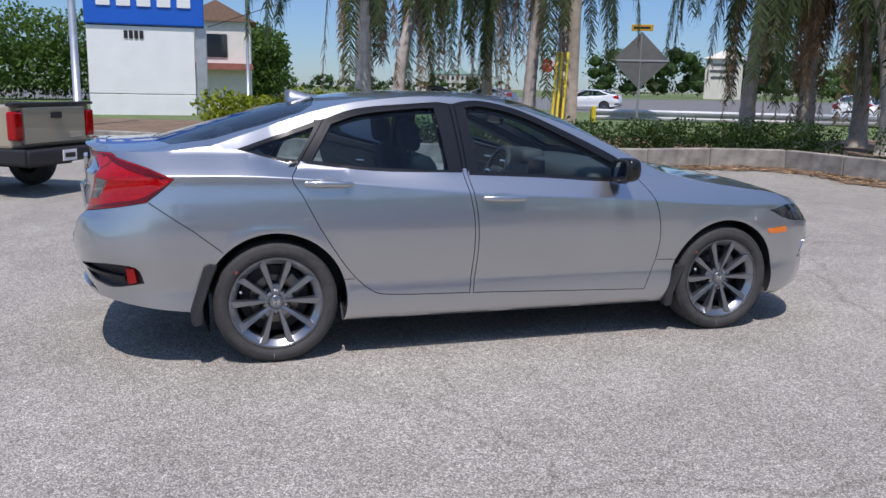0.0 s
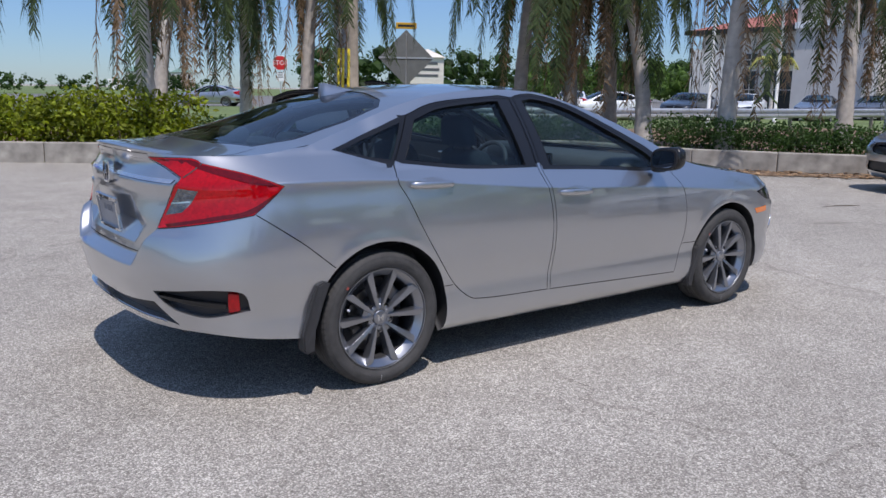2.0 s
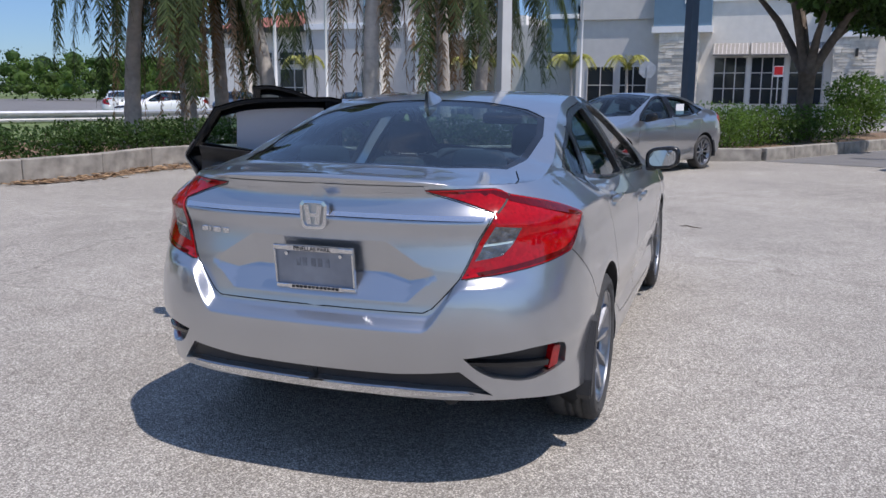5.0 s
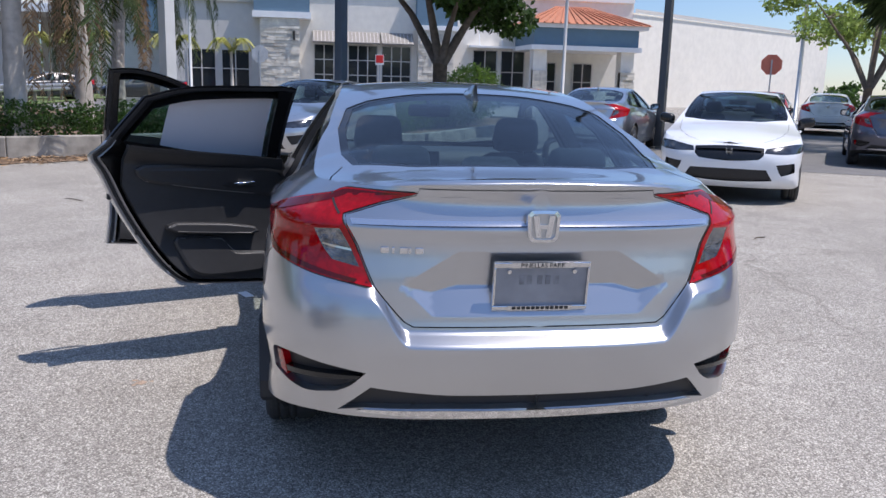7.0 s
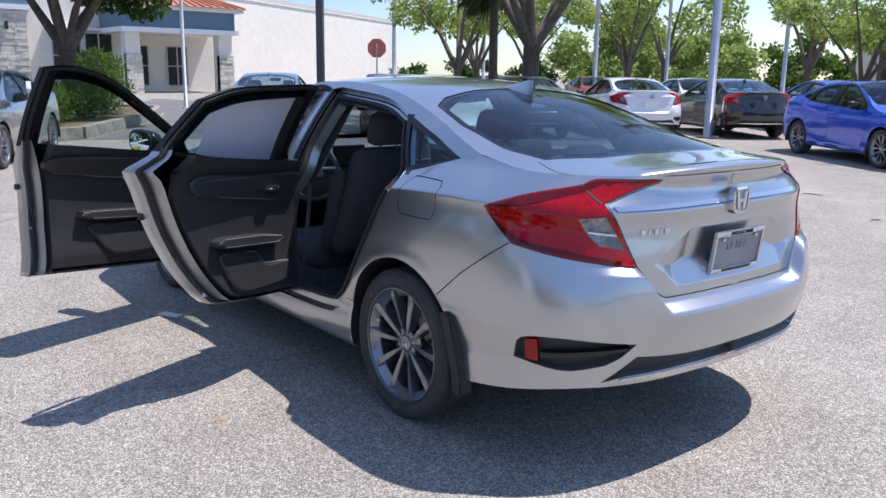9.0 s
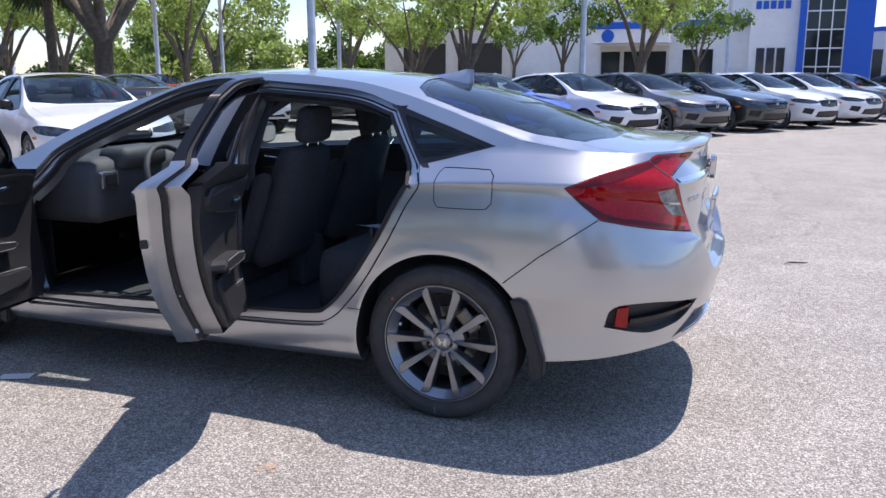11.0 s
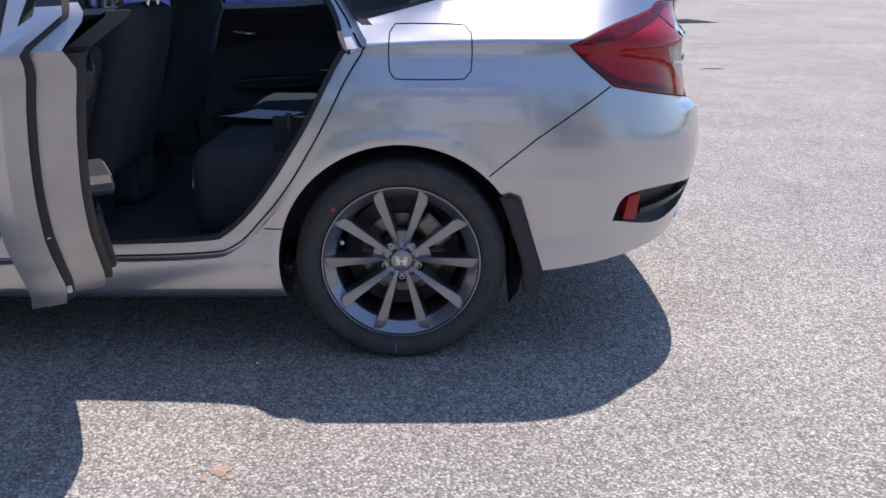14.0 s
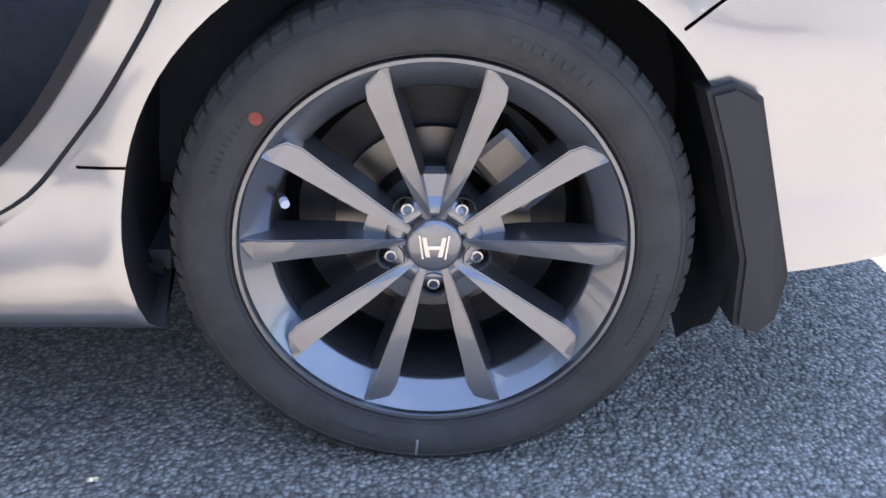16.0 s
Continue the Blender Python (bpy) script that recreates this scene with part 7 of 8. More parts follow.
pole("light_pole", "square pale concrete light pole in the hedge", 14.35, 3.45, 8.0, 0.17, 0.14, M_polewhite, 4, z=0.2)
up = pole("utility_pole", "tall weathered utility pole with a grey meter box", 9.0, 14.9, 9.5, 0.19, 0.15, M_polewhite, 12, z=0.2)
part("meter_box", box(-0.36, -0.10, -0.34, -0.16, 0.55, 1.05, 0.02), M_galv, up)
part("conduit", tube([(-0.22, -0.20, 1.05), (-0.22, -0.18, 4.5)], 0.03, 8), M_galv, up)
part("meter", tube([(-0.05, -0.22, 1.35), (-0.05, -0.30, 1.35)], 0.08, 14), M_black, up)
pole("utility_pole", "brown wooden pole beside the utility pole", 8.75, 13.9, 9.0, 0.15, 0.12, M_wood, 10, z=0.2)
gw = thing("guy_wire", "yellow plastic guards on slanting guy wires", "guy wire", pose(7.9, 13.2, 0.2))
for dx in (0.0, 0.12, 0.27):
    part("guard", tube([(dx, 0, -0.05), (dx + 0.28, 0.38, 2.1)], 0.035, 8), M_yellow, gw)
    part("wire", tube([(dx + 0.28, 0.38, 2.1), (1.0, 1.6, 8.2)], 0.006, 5), M_poledark, gw)
pole("light_pole", "tall dark square lamp post on the island", 18.8, -0.2, 9, 0.17, 0.15, mat("slate_blue_post", (0.07, 0.10, 0.14), 0.5, var=0.1), 4, z=0.2)
pole("light_pole", "dark square lamp post between parked cars", 15.6, -7.7, 9, 0.12, 0.11, M_poledark, 4)
for x, y in ((29.0, -9.4), (40.8, 6.4), (38.0, 14.0), (27.0, 16.5), (33.5, 17.5)):
    pole("flag_pole", "slim white round pole near the shops", x, y, 9, 0.075, 0.06, M_polewhite, 10)
for x, y, h in ((9.3, -14.8, 8), (4.5, -24.7, 8), (0.6, -46.0, 9), (-15.6, -43.6, 8.5), (-20, -62, 9), (18.0, -33.0, 7), (23.5, -26.5, 7), (27.5, -37.0, 7.5), (36, -24, 7.5), (40, -34, 7.5), (-30, -70, 10)):
    lp = pole("light_pole", "grey metal lot lamp post", x, y, h, 0.11, 0.09, M_galv, 8)
    part("lamp_head", box(-0.55, 0.55, -0.12, 0.12, h - 0.05, h + 0.08, 0.02), M_galv, lp)
sl = pole("street_lamp", "slim street lamp with a curved arm", 2.5, 36.0, 6.6, 0.09, 0.06, M_galv, 8, "street lamp")
part("arm", tube([(0, 0, 6.4), (0.9, 0.2, 7.3), (2.4, 0.5, 7.7)], [0.05, 0.04, 0.035], 8), M_galv, sl)
pole("light_pole", "grey pole leaning beside the pylon sign", -3.1, 18.7, 8, 0.10, 0.09, M_galv, 8)


def octagon(r, y, d):
    return [(r * math.cos(radians(22.5 + 45 * k)), y, r * math.sin(radians(22.5 + 45 * k)) + d) for k in range(8)]


def stop_sign(x, y, face, back, label, front=True, h=2.6):
    """Octagonal sign on a post; its face looks along the heading given."""
    root = thing("stop_sign", label, "road sign", pose(x, y, 0, 0, 0, face + 90))
    part("post", box(-0.03, 0.03, 0.0, 0.05, -0.05, h + 0.2), M_galv, root)
    o1, o2 = octagon(0.45, -0.012, h), octagon(0.45, 0.0, h)
    part("plate", (o1 + o2, [tuple(range(8)), tuple(range(15, 7, -1))] + [(i, (i + 1) % 8, (i + 1) % 8 + 8, i + 8) for i in range(8)]), M_signwhite if front else back, root)
    if front:
        part("red_field", (octagon(0.415, -0.017, h), [tuple(range(8))]), M_stopred, root)
        lettering("STOP", 0.36, M_signwhite, root, Matrix.Translation((0, -0.020, h)) @ Matrix.Rotation(radians(90), 4, "X"))
        part("supplementary_plate", box(-0.20, 0.20, -0.012, 0.0, h - 1.02, h - 0.52), M_signwhite, root)
        for k in range(3):
            part("writing_bar", box(-0.14, 0.14, -0.016, -0.012, h - 0.58 - k * 0.12, h - 0.53 - k * 0.12), M_black, root)
    return root


stop_sign(19.8, 40.2, -116, M_signback, "red stop sign with a small plate below", True, 2.72)
stop_sign(30.0, -18.9, -28, M_signback, "faded orange-red back of an octagonal road sign", False, 2.55)
stop_sign(41.0, 3.0, 10, M_galv, "grey back of an octagonal road sign by the shops", False, 2.6)
ds = thing("road_sign", "back of a large grey diamond road sign on a post", "road sign", pose(12.0, 16.3, 0, 0, 0, -30))
part("post", tube([(0, 0, -0.05), (0, 0, 2.95)], 0.035, 8), M_galv, ds)
part("plate", ([(x * 0.80, -0.03 + k * 0.006, z * 0.80 + 2.26) for k in (0, 1) for x, z in ((0, -1), (1, 0), (0, 1), (-1, 0))], [(0, 1, 2, 3), (7, 6, 5, 4), (0, 4, 5, 1), (1, 5, 6, 2), (2, 6, 7, 3), (3, 7, 4, 0)]), mat("weathered_sign_back", (0.19, 0.20, 0.195), 0.6, metal=0.3, var=0.15), ds)
part("brace", box(-0.80, 0.80, -0.045, -0.03, 2.24, 2.29), M_galv, ds)
sn = part("street_name_plate", box(-0.30, 0.30, -0.02, 0.0, 3.08, 3.26, 0.01), mat("amber_name_plate", (0.60, 0.36, 0.03), 0.5, var=0.05), ds, "amber street name plate with unreadable writing")
part("writing_bar", box(-0.24, 0.22, -0.024, -0.02, 3.14, 3.20), M_black, sn)
ls = thing("road_sign", "small red and white notice on a post by the shops", "road sign", pose(44.0, -3.4, 0, 0, 0, -90))
part("post", box(-0.03, 0.03, 0.0, 0.05, -0.05, 2.6), M_galv, ls)
part("plate", box(-0.24, 0.24, -0.02, 0.0, 2.3, 2.85), M_signwhite, ls)
part("red_field", box(-0.21, 0.21, -0.03, -0.02, 2.4, 2.82), M_stopred, ls)

GR = [(11.3, 17.6), (16.2, 14.7), (26.0, 13.2), (38.0, 12.6), (60.0, 12.2)]
rail = thing("guard_rail", "galvanised steel guard rail on short posts", "guard rail")
for a, b in zip(GR, GR[1:]):
    a, b = Vector(a), Vector(b)
    d = b - a
    vs, fs = [], []
    sec = [(0.0, 0.42), (-0.06, 0.47), (-0.06, 0.52), (0.0, 0.57), (0.0, 0.60), (-0.06, 0.65), (-0.06, 0.70), (0.0, 0.75)]
    for x in (0, d.length):
        vs += [(x, y, z) for y, z in sec]
    fs = [(i, i + 1, i + 9, i + 8) for i in range(7)]
    part("beam", (vs, fs), M_galv, rail, at=Matrix.Translation((a.x, a.y, 0.12)) @ Matrix.Rotation(math.atan2(d.y, d.x), 4, "Z"))
for p in resample(GR, 1.9):
    part("post", box(p.x - 0.05, p.x + 0.05, p.y + 0.02, p.y + 0.14, -0.05, 0.84), M_wood, rail)
part("end_cap", box(11.2, 11.32, 17.5, 17.62, 0.45, 0.95, 0.02), M_yellow, rail, "yellow end marker")

# pylon sign of the dealer
PYLON_AT = Matrix.Translation((-0.42, -5.12, 1.45)) @ Matrix.Scale(1.7, 4) @ Matrix.Translation((0.42, 5.12, -1.45)) @ pose(-1.25, 15.95, 0, 0, 0, -2)
py = thing("pylon_sign", "white pylon sign with a blue lettered panel on top", "pylon sign", PYLON_AT)
part("white_panel", box(-1.27, 1.10, -0.04, 0.45, 1.12, 2.66, 0.01), M_white, py)
part("lower_panel", box(-1.27, 1.10, -0.04, 0.45, -0.05, 1.10, 0.01), M_white, py)
part("side_column", box(1.12, 1.38, 0.02, 0.50, -0.05, 2.68, 0.02), M_galv, py)
part("blue_panel", box(-1.30, 1.33, -0.10, 0.50, 2.68, 4.6, 0.03), M_bluepaint, py)
for k in range(5):
    part("writing_bar", box(-1.02 + k * 0.44, -0.72 + k * 0.44, -0.13, -0.10, 3.10, 3.65), M_signwhite, py)
for k in range(4):
    part("number_bar", box(-0.46 + k * 0.115, -0.375 + k * 0.115, -0.06, -0.04, 2.38, 2.56), M_black, py)
part("footing", box(-1.6, 1.7, -0.35, 0.8, -0.05, 0.05, 0.02), M_conc, py)
cb = thing("cable", "black overhead cable from the pylon sign", "cable")
part("wire", tube([(0.6, 31.0, 3.6), (4.5, 34.5, 5.2), (14.0, 44.0, 9.8)], 0.018, 5), M_black, cb)


# ---- shops ----
def facade_window(parent, x, y0, y1, z0, z1, cols=2, rows=2, name="window"):
    """Shop window set into a wall that faces -x."""
    w = part(name, box(x - 0.02, x + 0.10, y0, y1, z0, z1), M_winglass, parent)
    for i in range(cols + 1):
        y = y0 + (y1 - y0) * i / cols
        part("mullion", box(x - 0.07, x - 0.02, y - 0.035, y + 0.035, z0, z1), M_greywall, w)
    for j in range(rows + 1):
        z = z0 + (z1 - z0) * j / rows
        part("transom", box(x - 0.065, x - 0.022, y0, y1, z - 0.03, z + 0.03), M_greywall, w)
    return w


def stone_pier(parent, x0, x1, y0, y1, z1, seed):
    """Pier faced with rough ledge stone."""
    rng = np.random.default_rng(seed)
    pr = part("stone_pier", box(x0 + 0.05, x1, y0 + 0.05, y1 - 0.05, -0.05, z1), M_stone, parent, "pier faced with pale ledge stone")
    z = 0.0
    while z < z1 - 0.05:
        h = min(rng.uniform(0.10, 0.24), z1 - z)
        y = y0
        while y < y1 - 0.02:
            w = min(rng.uniform(0.35, 0.95), y1 - y)
            if rng.random() < 0.9:
                e = rng.uniform(0.0, 0.07)
                part("stone", boxmesh(x0 - e, x0 + 0.06, y + 0.012, y + w - 0.012, z + 0.01, z + h - 0.01), M_stone, pr)
            y += w
        z += h
    return pr


shop = thing("shop_building", "long beige shop building with stone piers and dark windows", "building")
FX = 55.0
part("main_wall", box(FX, FX + 14, -22.5, 3.7, -0.05, 7.6), M_offwhite, shop)
part("parapet", box(FX - 0.15, FX + 14.1, -22.5, 0.4, 7.3, 7.62), M_white, shop)
tw = part("corner_tower", box(FX - 1.2, FX + 4, 0.4, 4.0, 5.7, 9.0), M_teal, shop, "slate-blue corner tower")
part("tower_band", box(FX - 1.3, FX + 4, 0.3, 4.1, 5.3, 5.7), M_white, tw)
part("tower_light", box(FX - 1.24, FX - 1.2, 1.6, 2.1, 7.1, 7.6), M_white, tw)
stone_pier(shop, FX - 1.15, FX + 0.5, 1.05, 3.6, 5.3, 51)
part("wall_lamp", box(FX - 1.4, FX - 1.2, 1.35, 1.5, 3.9, 4.5, 0.02), M_frame, shop)
for y0, y1 in ((-1.9, 0.1), (-4.2, -2.2), (-6.5, -4.5)):
    facade_window(shop, FX, y0, y1, 0.75, 3.75, 3, 3)
    aw = part("awning", ([(FX - 0.02, y0 - 0.1, 4.65), (FX - 0.02, y1 + 0.1, 4.65), (FX - 0.95, y1 + 0.1, 3.9), (FX - 0.95, y0 - 0.1, 3.9), (FX - 0.02, y0 - 0.1, 4.58), (FX - 0.02, y1 + 0.1, 4.58), (FX - 0.93, y1 + 0.1, 3.82), (FX - 0.93, y0 - 0.1, 3.82)], [(0, 3, 2, 1), (4, 5, 6, 7), (0, 1, 5, 4), (2, 3, 7, 6), (1, 2, 6, 5), (3, 0, 4, 7)]), M_awning, shop, "grey slatted metal awning")
    for k in range(9):
        y = y0 + (y1 - y0) * k / 8
        part("rib", ([(FX - 0.02, y, 4.68), (FX - 0.95, y, 3.93), (FX - 0.95, y + 0.04, 3.93), (FX - 0.02, y + 0.04, 4.68), (FX - 0.02, y, 4.64), (FX - 0.95, y, 3.89)], [(0, 1, 2, 3), (0, 4, 5, 1)]), M_greywall, aw)
tw = part("corner_tower", box(FX - 0.8, FX + 4, -9.6, -6.8, 5.2, 9.0), M_teal, shop, "slate-blue tower over a stone pier")
part("tower_band", box(FX - 0.9, FX + 4, -9.7, -6.7, 4.9, 5.2), M_white, tw)
stone_pier(shop, FX - 0.75, FX + 0.5, -9.4, -6.9, 4.9, 52)
part("wall_lamp", box(FX - 1.0, FX - 0.8, -8.3, -8.15, 3.7, 4.2, 0.02), M_frame, shop)
for y0, y1 in ((-12.6, -10.9), (-14.6, -12.9)):
    facade_window(shop, FX, y0, y1, 0.8, 3.7)
part("canopy", box(FX - 0.9, FX, -15.2, -10.5, 3.85, 4.0), M_white, shop)
for y in (-11.2, -12.8, -14.4):
    part("canopy_stay", tube([(FX - 0.05, y, 5.3), (FX - 0.85, y, 4.0)], 0.03, 6), M_white, shop)
# entrance porch with a tiled roof
porch = part("porch", box(50.0, FX, -21.0, -13.9, 4.0, 5.1), M_teal, shop, "porch with slate-blue band and tiled roof")
part("porch_ceiling", box(49.8, FX, -21.2, -13.7, 3.7, 4.0), M_white, porch)
part("porch_cornice", box(49.6, FX, -21.5, -13.4, 5.1, 5.35), M_white, porch)
pv = [(49.4, -21.7, 5.35), (49.4, -13.2, 5.35), (FX, -13.2, 5.35), (FX, -21.7, 5.35), (53.5, -18.6, 6.7), (53.5, -16.3, 6.7), (FX, -16.3, 6.7), (FX, -18.6, 6.7)]
pr = part("porch_roof", (pv, [(0, 1, 5, 4), (1, 2, 6, 5), (3, 0, 4, 7), (4, 5, 6, 7)]), M_tileroof, porch)
for k in range(16):
    y = -21.5 + k * 0.55
    ye = -18.6 + (y + 21.7) / 8.5 * 2.3
    part("roof_tile_course", tube([(49.4, y, 5.39), (53.5, ye, 6.74)], 0.06, 5), M_tileroof, pr)
for y in (-14.4, -20.4):
    part("porch_column", box(50.2, 51.1, y - 0.45, y + 0.45, -0.05, 3.7), M_offwhite, porch)
    stone_pier(shop, 50.05, 50.6, y - 0.5, y + 0.5, 2.4, 53 + int(-y))
facade_window(shop, FX - 0.05, -16.9, -15.6, 0.4, 3.0, 2, 2)
facade_window(shop, FX - 0.05, -19.6, -18.2, 0.4, 3.0, 2, 2)
part("side_wall", ([(FX, -22.5, -0.05), (73.0, -50.0, -0.05), (73.0, -50.0, 6.7), (FX, -22.5, 6.7), (FX + 14, -22.5, -0.05), (84, -46, -0.05), (84, -46, 6.7), (FX + 14, -22.5, 6.7)], [(0, 1, 2, 3), (1, 5, 6, 2), (3, 2, 6, 7), (5, 4, 7, 6)]), M_offwhite, shop)
part("side_coping", ([(FX - 0.1, -22.6, 6.7), (73.0, -50.2, 6.7), (73.0, -50.2, 6.95), (FX - 0.1, -22.6, 6.95)], [(0, 1, 2, 3)]), M_greywall, shop)
# grey wing and the portico block beyond
part("rear_wing", box(FX + 3, FX + 16, 3.7, 15.0, -0.05, 6.3), M_greywall, shop)
part("wing_band", box(FX - 0.2, FX + 3.2, 3.7, 9.0, 6.3, 7.8), M_greywall, shop)
part("wing_wall", box(FX, FX + 3, 3.7, 9.2, -0.05, 6.3), M_greywall, shop)
for y0, y1 in ((4.4, 6.2), (6.6, 8.4)):
    facade_window(shop, FX, y0, y1, 0.7, 3.2)
tw = part("corner_tower", box(FX - 0.5, FX + 4, 9.2, 11.2, 4.2, 9.0), M_teal, shop, "narrow slate-blue tower with a white band")
part("tower_band", box(FX - 0.6, FX + 4, 9.1, 11.3, 6.4, 6.7), M_white, tw)

STORE_AT = Matrix.Translation((-3.6, -0.85, 1.4)) @ Matrix.Rotation(radians(-1.5), 4, "Z") @ Matrix.Scale(1.4, 4) @ Matrix.Translation((3.6, 0.85, -1.4))
store = thing("furniture_store", "beige store with a deep portico and red tiled roof", "building", STORE_AT)
part("main_wall", box(50.0, 66.0, 24.0, 37.0, -0.05, 5.9), M_beige, store)
part("low_wall", box(48.8, 50.0, 33.6, 37.0, -0.05, 4.5), M_offwhite, store)
part("tower_wall", box(48.5, 54.0, 18.5, 28.6, -0.05, 9.0), M_greywall, store)
part("tower_band", box(48.3, 48.5, 18.5, 28.6, 5.6, 6.0), M_white, store)
part("portico_roof", box(47.6, 60.0, 12.6, 20.5, 4.9, 6.1), M_offwhite, store)
part("portico_fascia", box(47.4, 47.6, 12.6, 20.5, 4.7, 5.2), M_white, store)
for y in (12.9, 19.6, 23.0):
    part("portico_column", box(47.7, 48.7, y - 0.45, y + 0.45, -0.05, 4.9), M_offwhite, store)
part("portico_back", box(56.0, 57.0, 11.0, 19.0, -0.05, 5.0), M_beige, store)
facade_window(store, 55.95, 13.5, 15.8, 0.6, 3.0)
rf = [(49.3, 27.5, 5.9), (49.3, 37.8, 5.9), (66.5, 37.8, 5.9), (66.5, 27.5, 5.9), (56, 31.5, 7.9), (60, 31.5, 7.9)]
part("tiled_roof", (rf, [(0, 4, 1), (1, 4, 5, 2), (2, 5, 3), (0, 3, 5, 4)]), M_redroof, store, "low red tiled roof")
part("eave", box(49.1, 66.7, 27.3, 38.0, 5.6, 5.9), M_frame, store)
for y0, y1, z0, z1 in ((29.2, 31.6, 0.4, 3.0), (32.2, 33.2, 0.4, 3.0), (29.2, 31.6, 3.3, 4.2), (32.2, 33.2, 3.3, 4.2)):
    facade_window(store, 49.95, y0, y1, z0, z1)
sg = part("sign_panel", box(48.38, 48.5, 23.0, 24.1, 6.6, 8.1), mat("pale_blue_panel", (0.30, 0.42, 0.50), 0.5, var=0.05), store, "pale blue logo panel")
for k, (a, b) in enumerate(((21.2, 22.8), (21.5, 22.8), (21.4, 22.7))):
    part("writing_bar", box(48.42, 48.5, a, b, 7.65 - k * 0.5, 7.95 - k * 0.5), M_frame, store)
part("wall_lamp", box(48.25, 48.5, 22.3, 22.45, 4.0, 4.5), M_frame, store)

house = thing("street_sign_house", "cream roofed roadside sign with plain dark writing bars", "sign", Matrix.Translation((92.0, 125.0, 0)) @ Matrix.Rotation(radians(142), 4, "Z") @ Matrix.Scale(2.25, 4))
part("sign_body", box(-1.4, 1.4, -0.3, 0.3, 0.0, 3.2), M_beige, house)
part("sign_roof", ([(-1.6, -0.5, 3.2), (1.6, -0.5, 3.2), (1.6, 0.5, 3.2), (-1.6, 0.5, 3.2), (0, 0, 3.9)], [(0, 1, 4), (1, 2, 4), (2, 3, 4), (3, 0, 4), (0, 3, 2, 1)]), M_beige, house)
for k, w in enumerate((0.9, 1.05, 0.95)):
    part("writing_bar", box(-w, w, 0.3, 0.33, 2.62 - k * 0.5, 2.82 - k * 0.5), M_poledark, house)
    part("writing_bar", box(-w, w, -0.33, -0.3, 2.62 - k * 0.5, 2.82 - k * 0.5), M_poledark, house)

hotel = thing("hotel_building", "far grey building with green hipped roofs and windows", "building", Matrix.Translation((72, 215, -0.3)) @ Matrix.Rotation(radians(-20), 4, "Z") @ Matrix.Diagonal((0.62, 0.62, 0.66, 1)))
part("wall", box(-13, 13, -5, 5, -0.05, 7.5), M_greywall, hotel)
for k in range(3):
    part("green_roof", ([(-13.5 + k * 9, -5.4, 7.5), (-4.5 + k * 9, -5.4, 7.5), (-4.5 + k * 9, 5.4, 7.5), (-13.5 + k * 9, 5.4, 7.5), (-9 + k * 9, 0, 10)], [(0, 1, 4), (1, 2, 4), (2, 3, 4), (3, 0, 4)]), mat("green_metal_roof", (0.16, 0.26, 0.22), 0.6, var=0.1), hotel)
for r in range(2):
    for k in range(12):
        part("window", box(-12 + k * 2.1, -11 + k * 2.1, -5.06, -5.0, 2.2 + r * 2.8, 3.8 + r * 2.8), M_winglass, hotel)
part("low_wing", box(-20, -13, -4, 4, -0.05, 4.5), M_white, hotel)
gb2 = thing("gabled_building", "far cream building with a brown gabled roof", "building", pose(1.35, 39.9, 0, 0, 0, -5))
part("wall", box(-1.6, 1.6, -2, 2, -0.05, 4.3), M_offwhite, gb2)
part("gable_roof", ([(-1.9, -2.2, 4.3), (1.9, -2.2, 4.3), (0, -2.2, 5.3), (-1.9, 2.2, 4.3), (1.9, 2.2, 4.3), (0, 2.2, 5.3)], [(0, 1, 2), (3, 5, 4), (0, 2, 5, 3), (1, 4, 5, 2)]), mat("brown_roof", (0.28, 0.17, 0.12), 0.8, var=0.15), gb2)
part("window", box(-0.5, 0.5, -2.06, -2.0, 2.6, 3.7), M_winglass, gb2)
part("awning", box(-1.7, 1.7, -2.7, -2.0, 2.0, 2.3), M_redroof, gb2)

# ---- dealership ----
dl = thing("dealership", "white car showroom with blue stripe and glazed blue tower", "building")
DY = -57.0
part("main_wall", box(-1.0, 16.0, DY - 20, DY, -0.05, 7.5), M_white, dl)
part("blue_stripe", box(-1.0, 9.8, DY, DY + 0.5, 4.55, 4.95), M_bluepaint, dl)
part("stripe_cap", box(-1.0, 9.8, DY, DY + 0.5, 4.95, 5.1), M_white, dl)
sv = part("service_canopy", box(4.6, 9.8, DY, DY + 3.0, 3.4, 6.2), M_white, dl)
lettering("Service", 1.25, M_bluepaint, dl, Matrix.Translation((8.0, DY + 3.02, 5.6)) @ Matrix.Rotation(radians(180), 4, "Z") @ Matrix.Rotation(radians(90), 4, "X"), "service_lettering", 0.02)
part("canopy_stripe", box(4.6, 9.8, DY + 3.0, DY + 3.1, 4.3, 4.75), M_bluepaint, dl)
part("logo_oval", lathe([(0.0, 0.05), (0.42, 0.05), (0.42, 0.0)], 20), M_bluepaint, dl, at=pose(8.6, DY + 3.0, 3.85))
part("service_recess", box(4.8, 9.6, DY - 0.02, DY + 0.03, 0.0, 3.3), M_beige, dl)
for k in range(3):
    part("service_door", box(5.0 + k * 1.6, 6.3 + k * 1.6, DY + 0.03, DY + 0.08, 0.0, 2.9), M_winglass, dl)
part("workshop_wing", box(16.0, 26.0, DY - 14, DY + 1.0, -0.05, 4.7), M_beige, dl)
# flat dark panels on the wall stand in for the shaded garage interior
for k in range(2):
    part("garage_opening", box(16.6 + k * 4.4, 20.0 + k * 4.4, DY + 1.0, DY + 1.06, 0.0, 3.6), M_frame, dl)
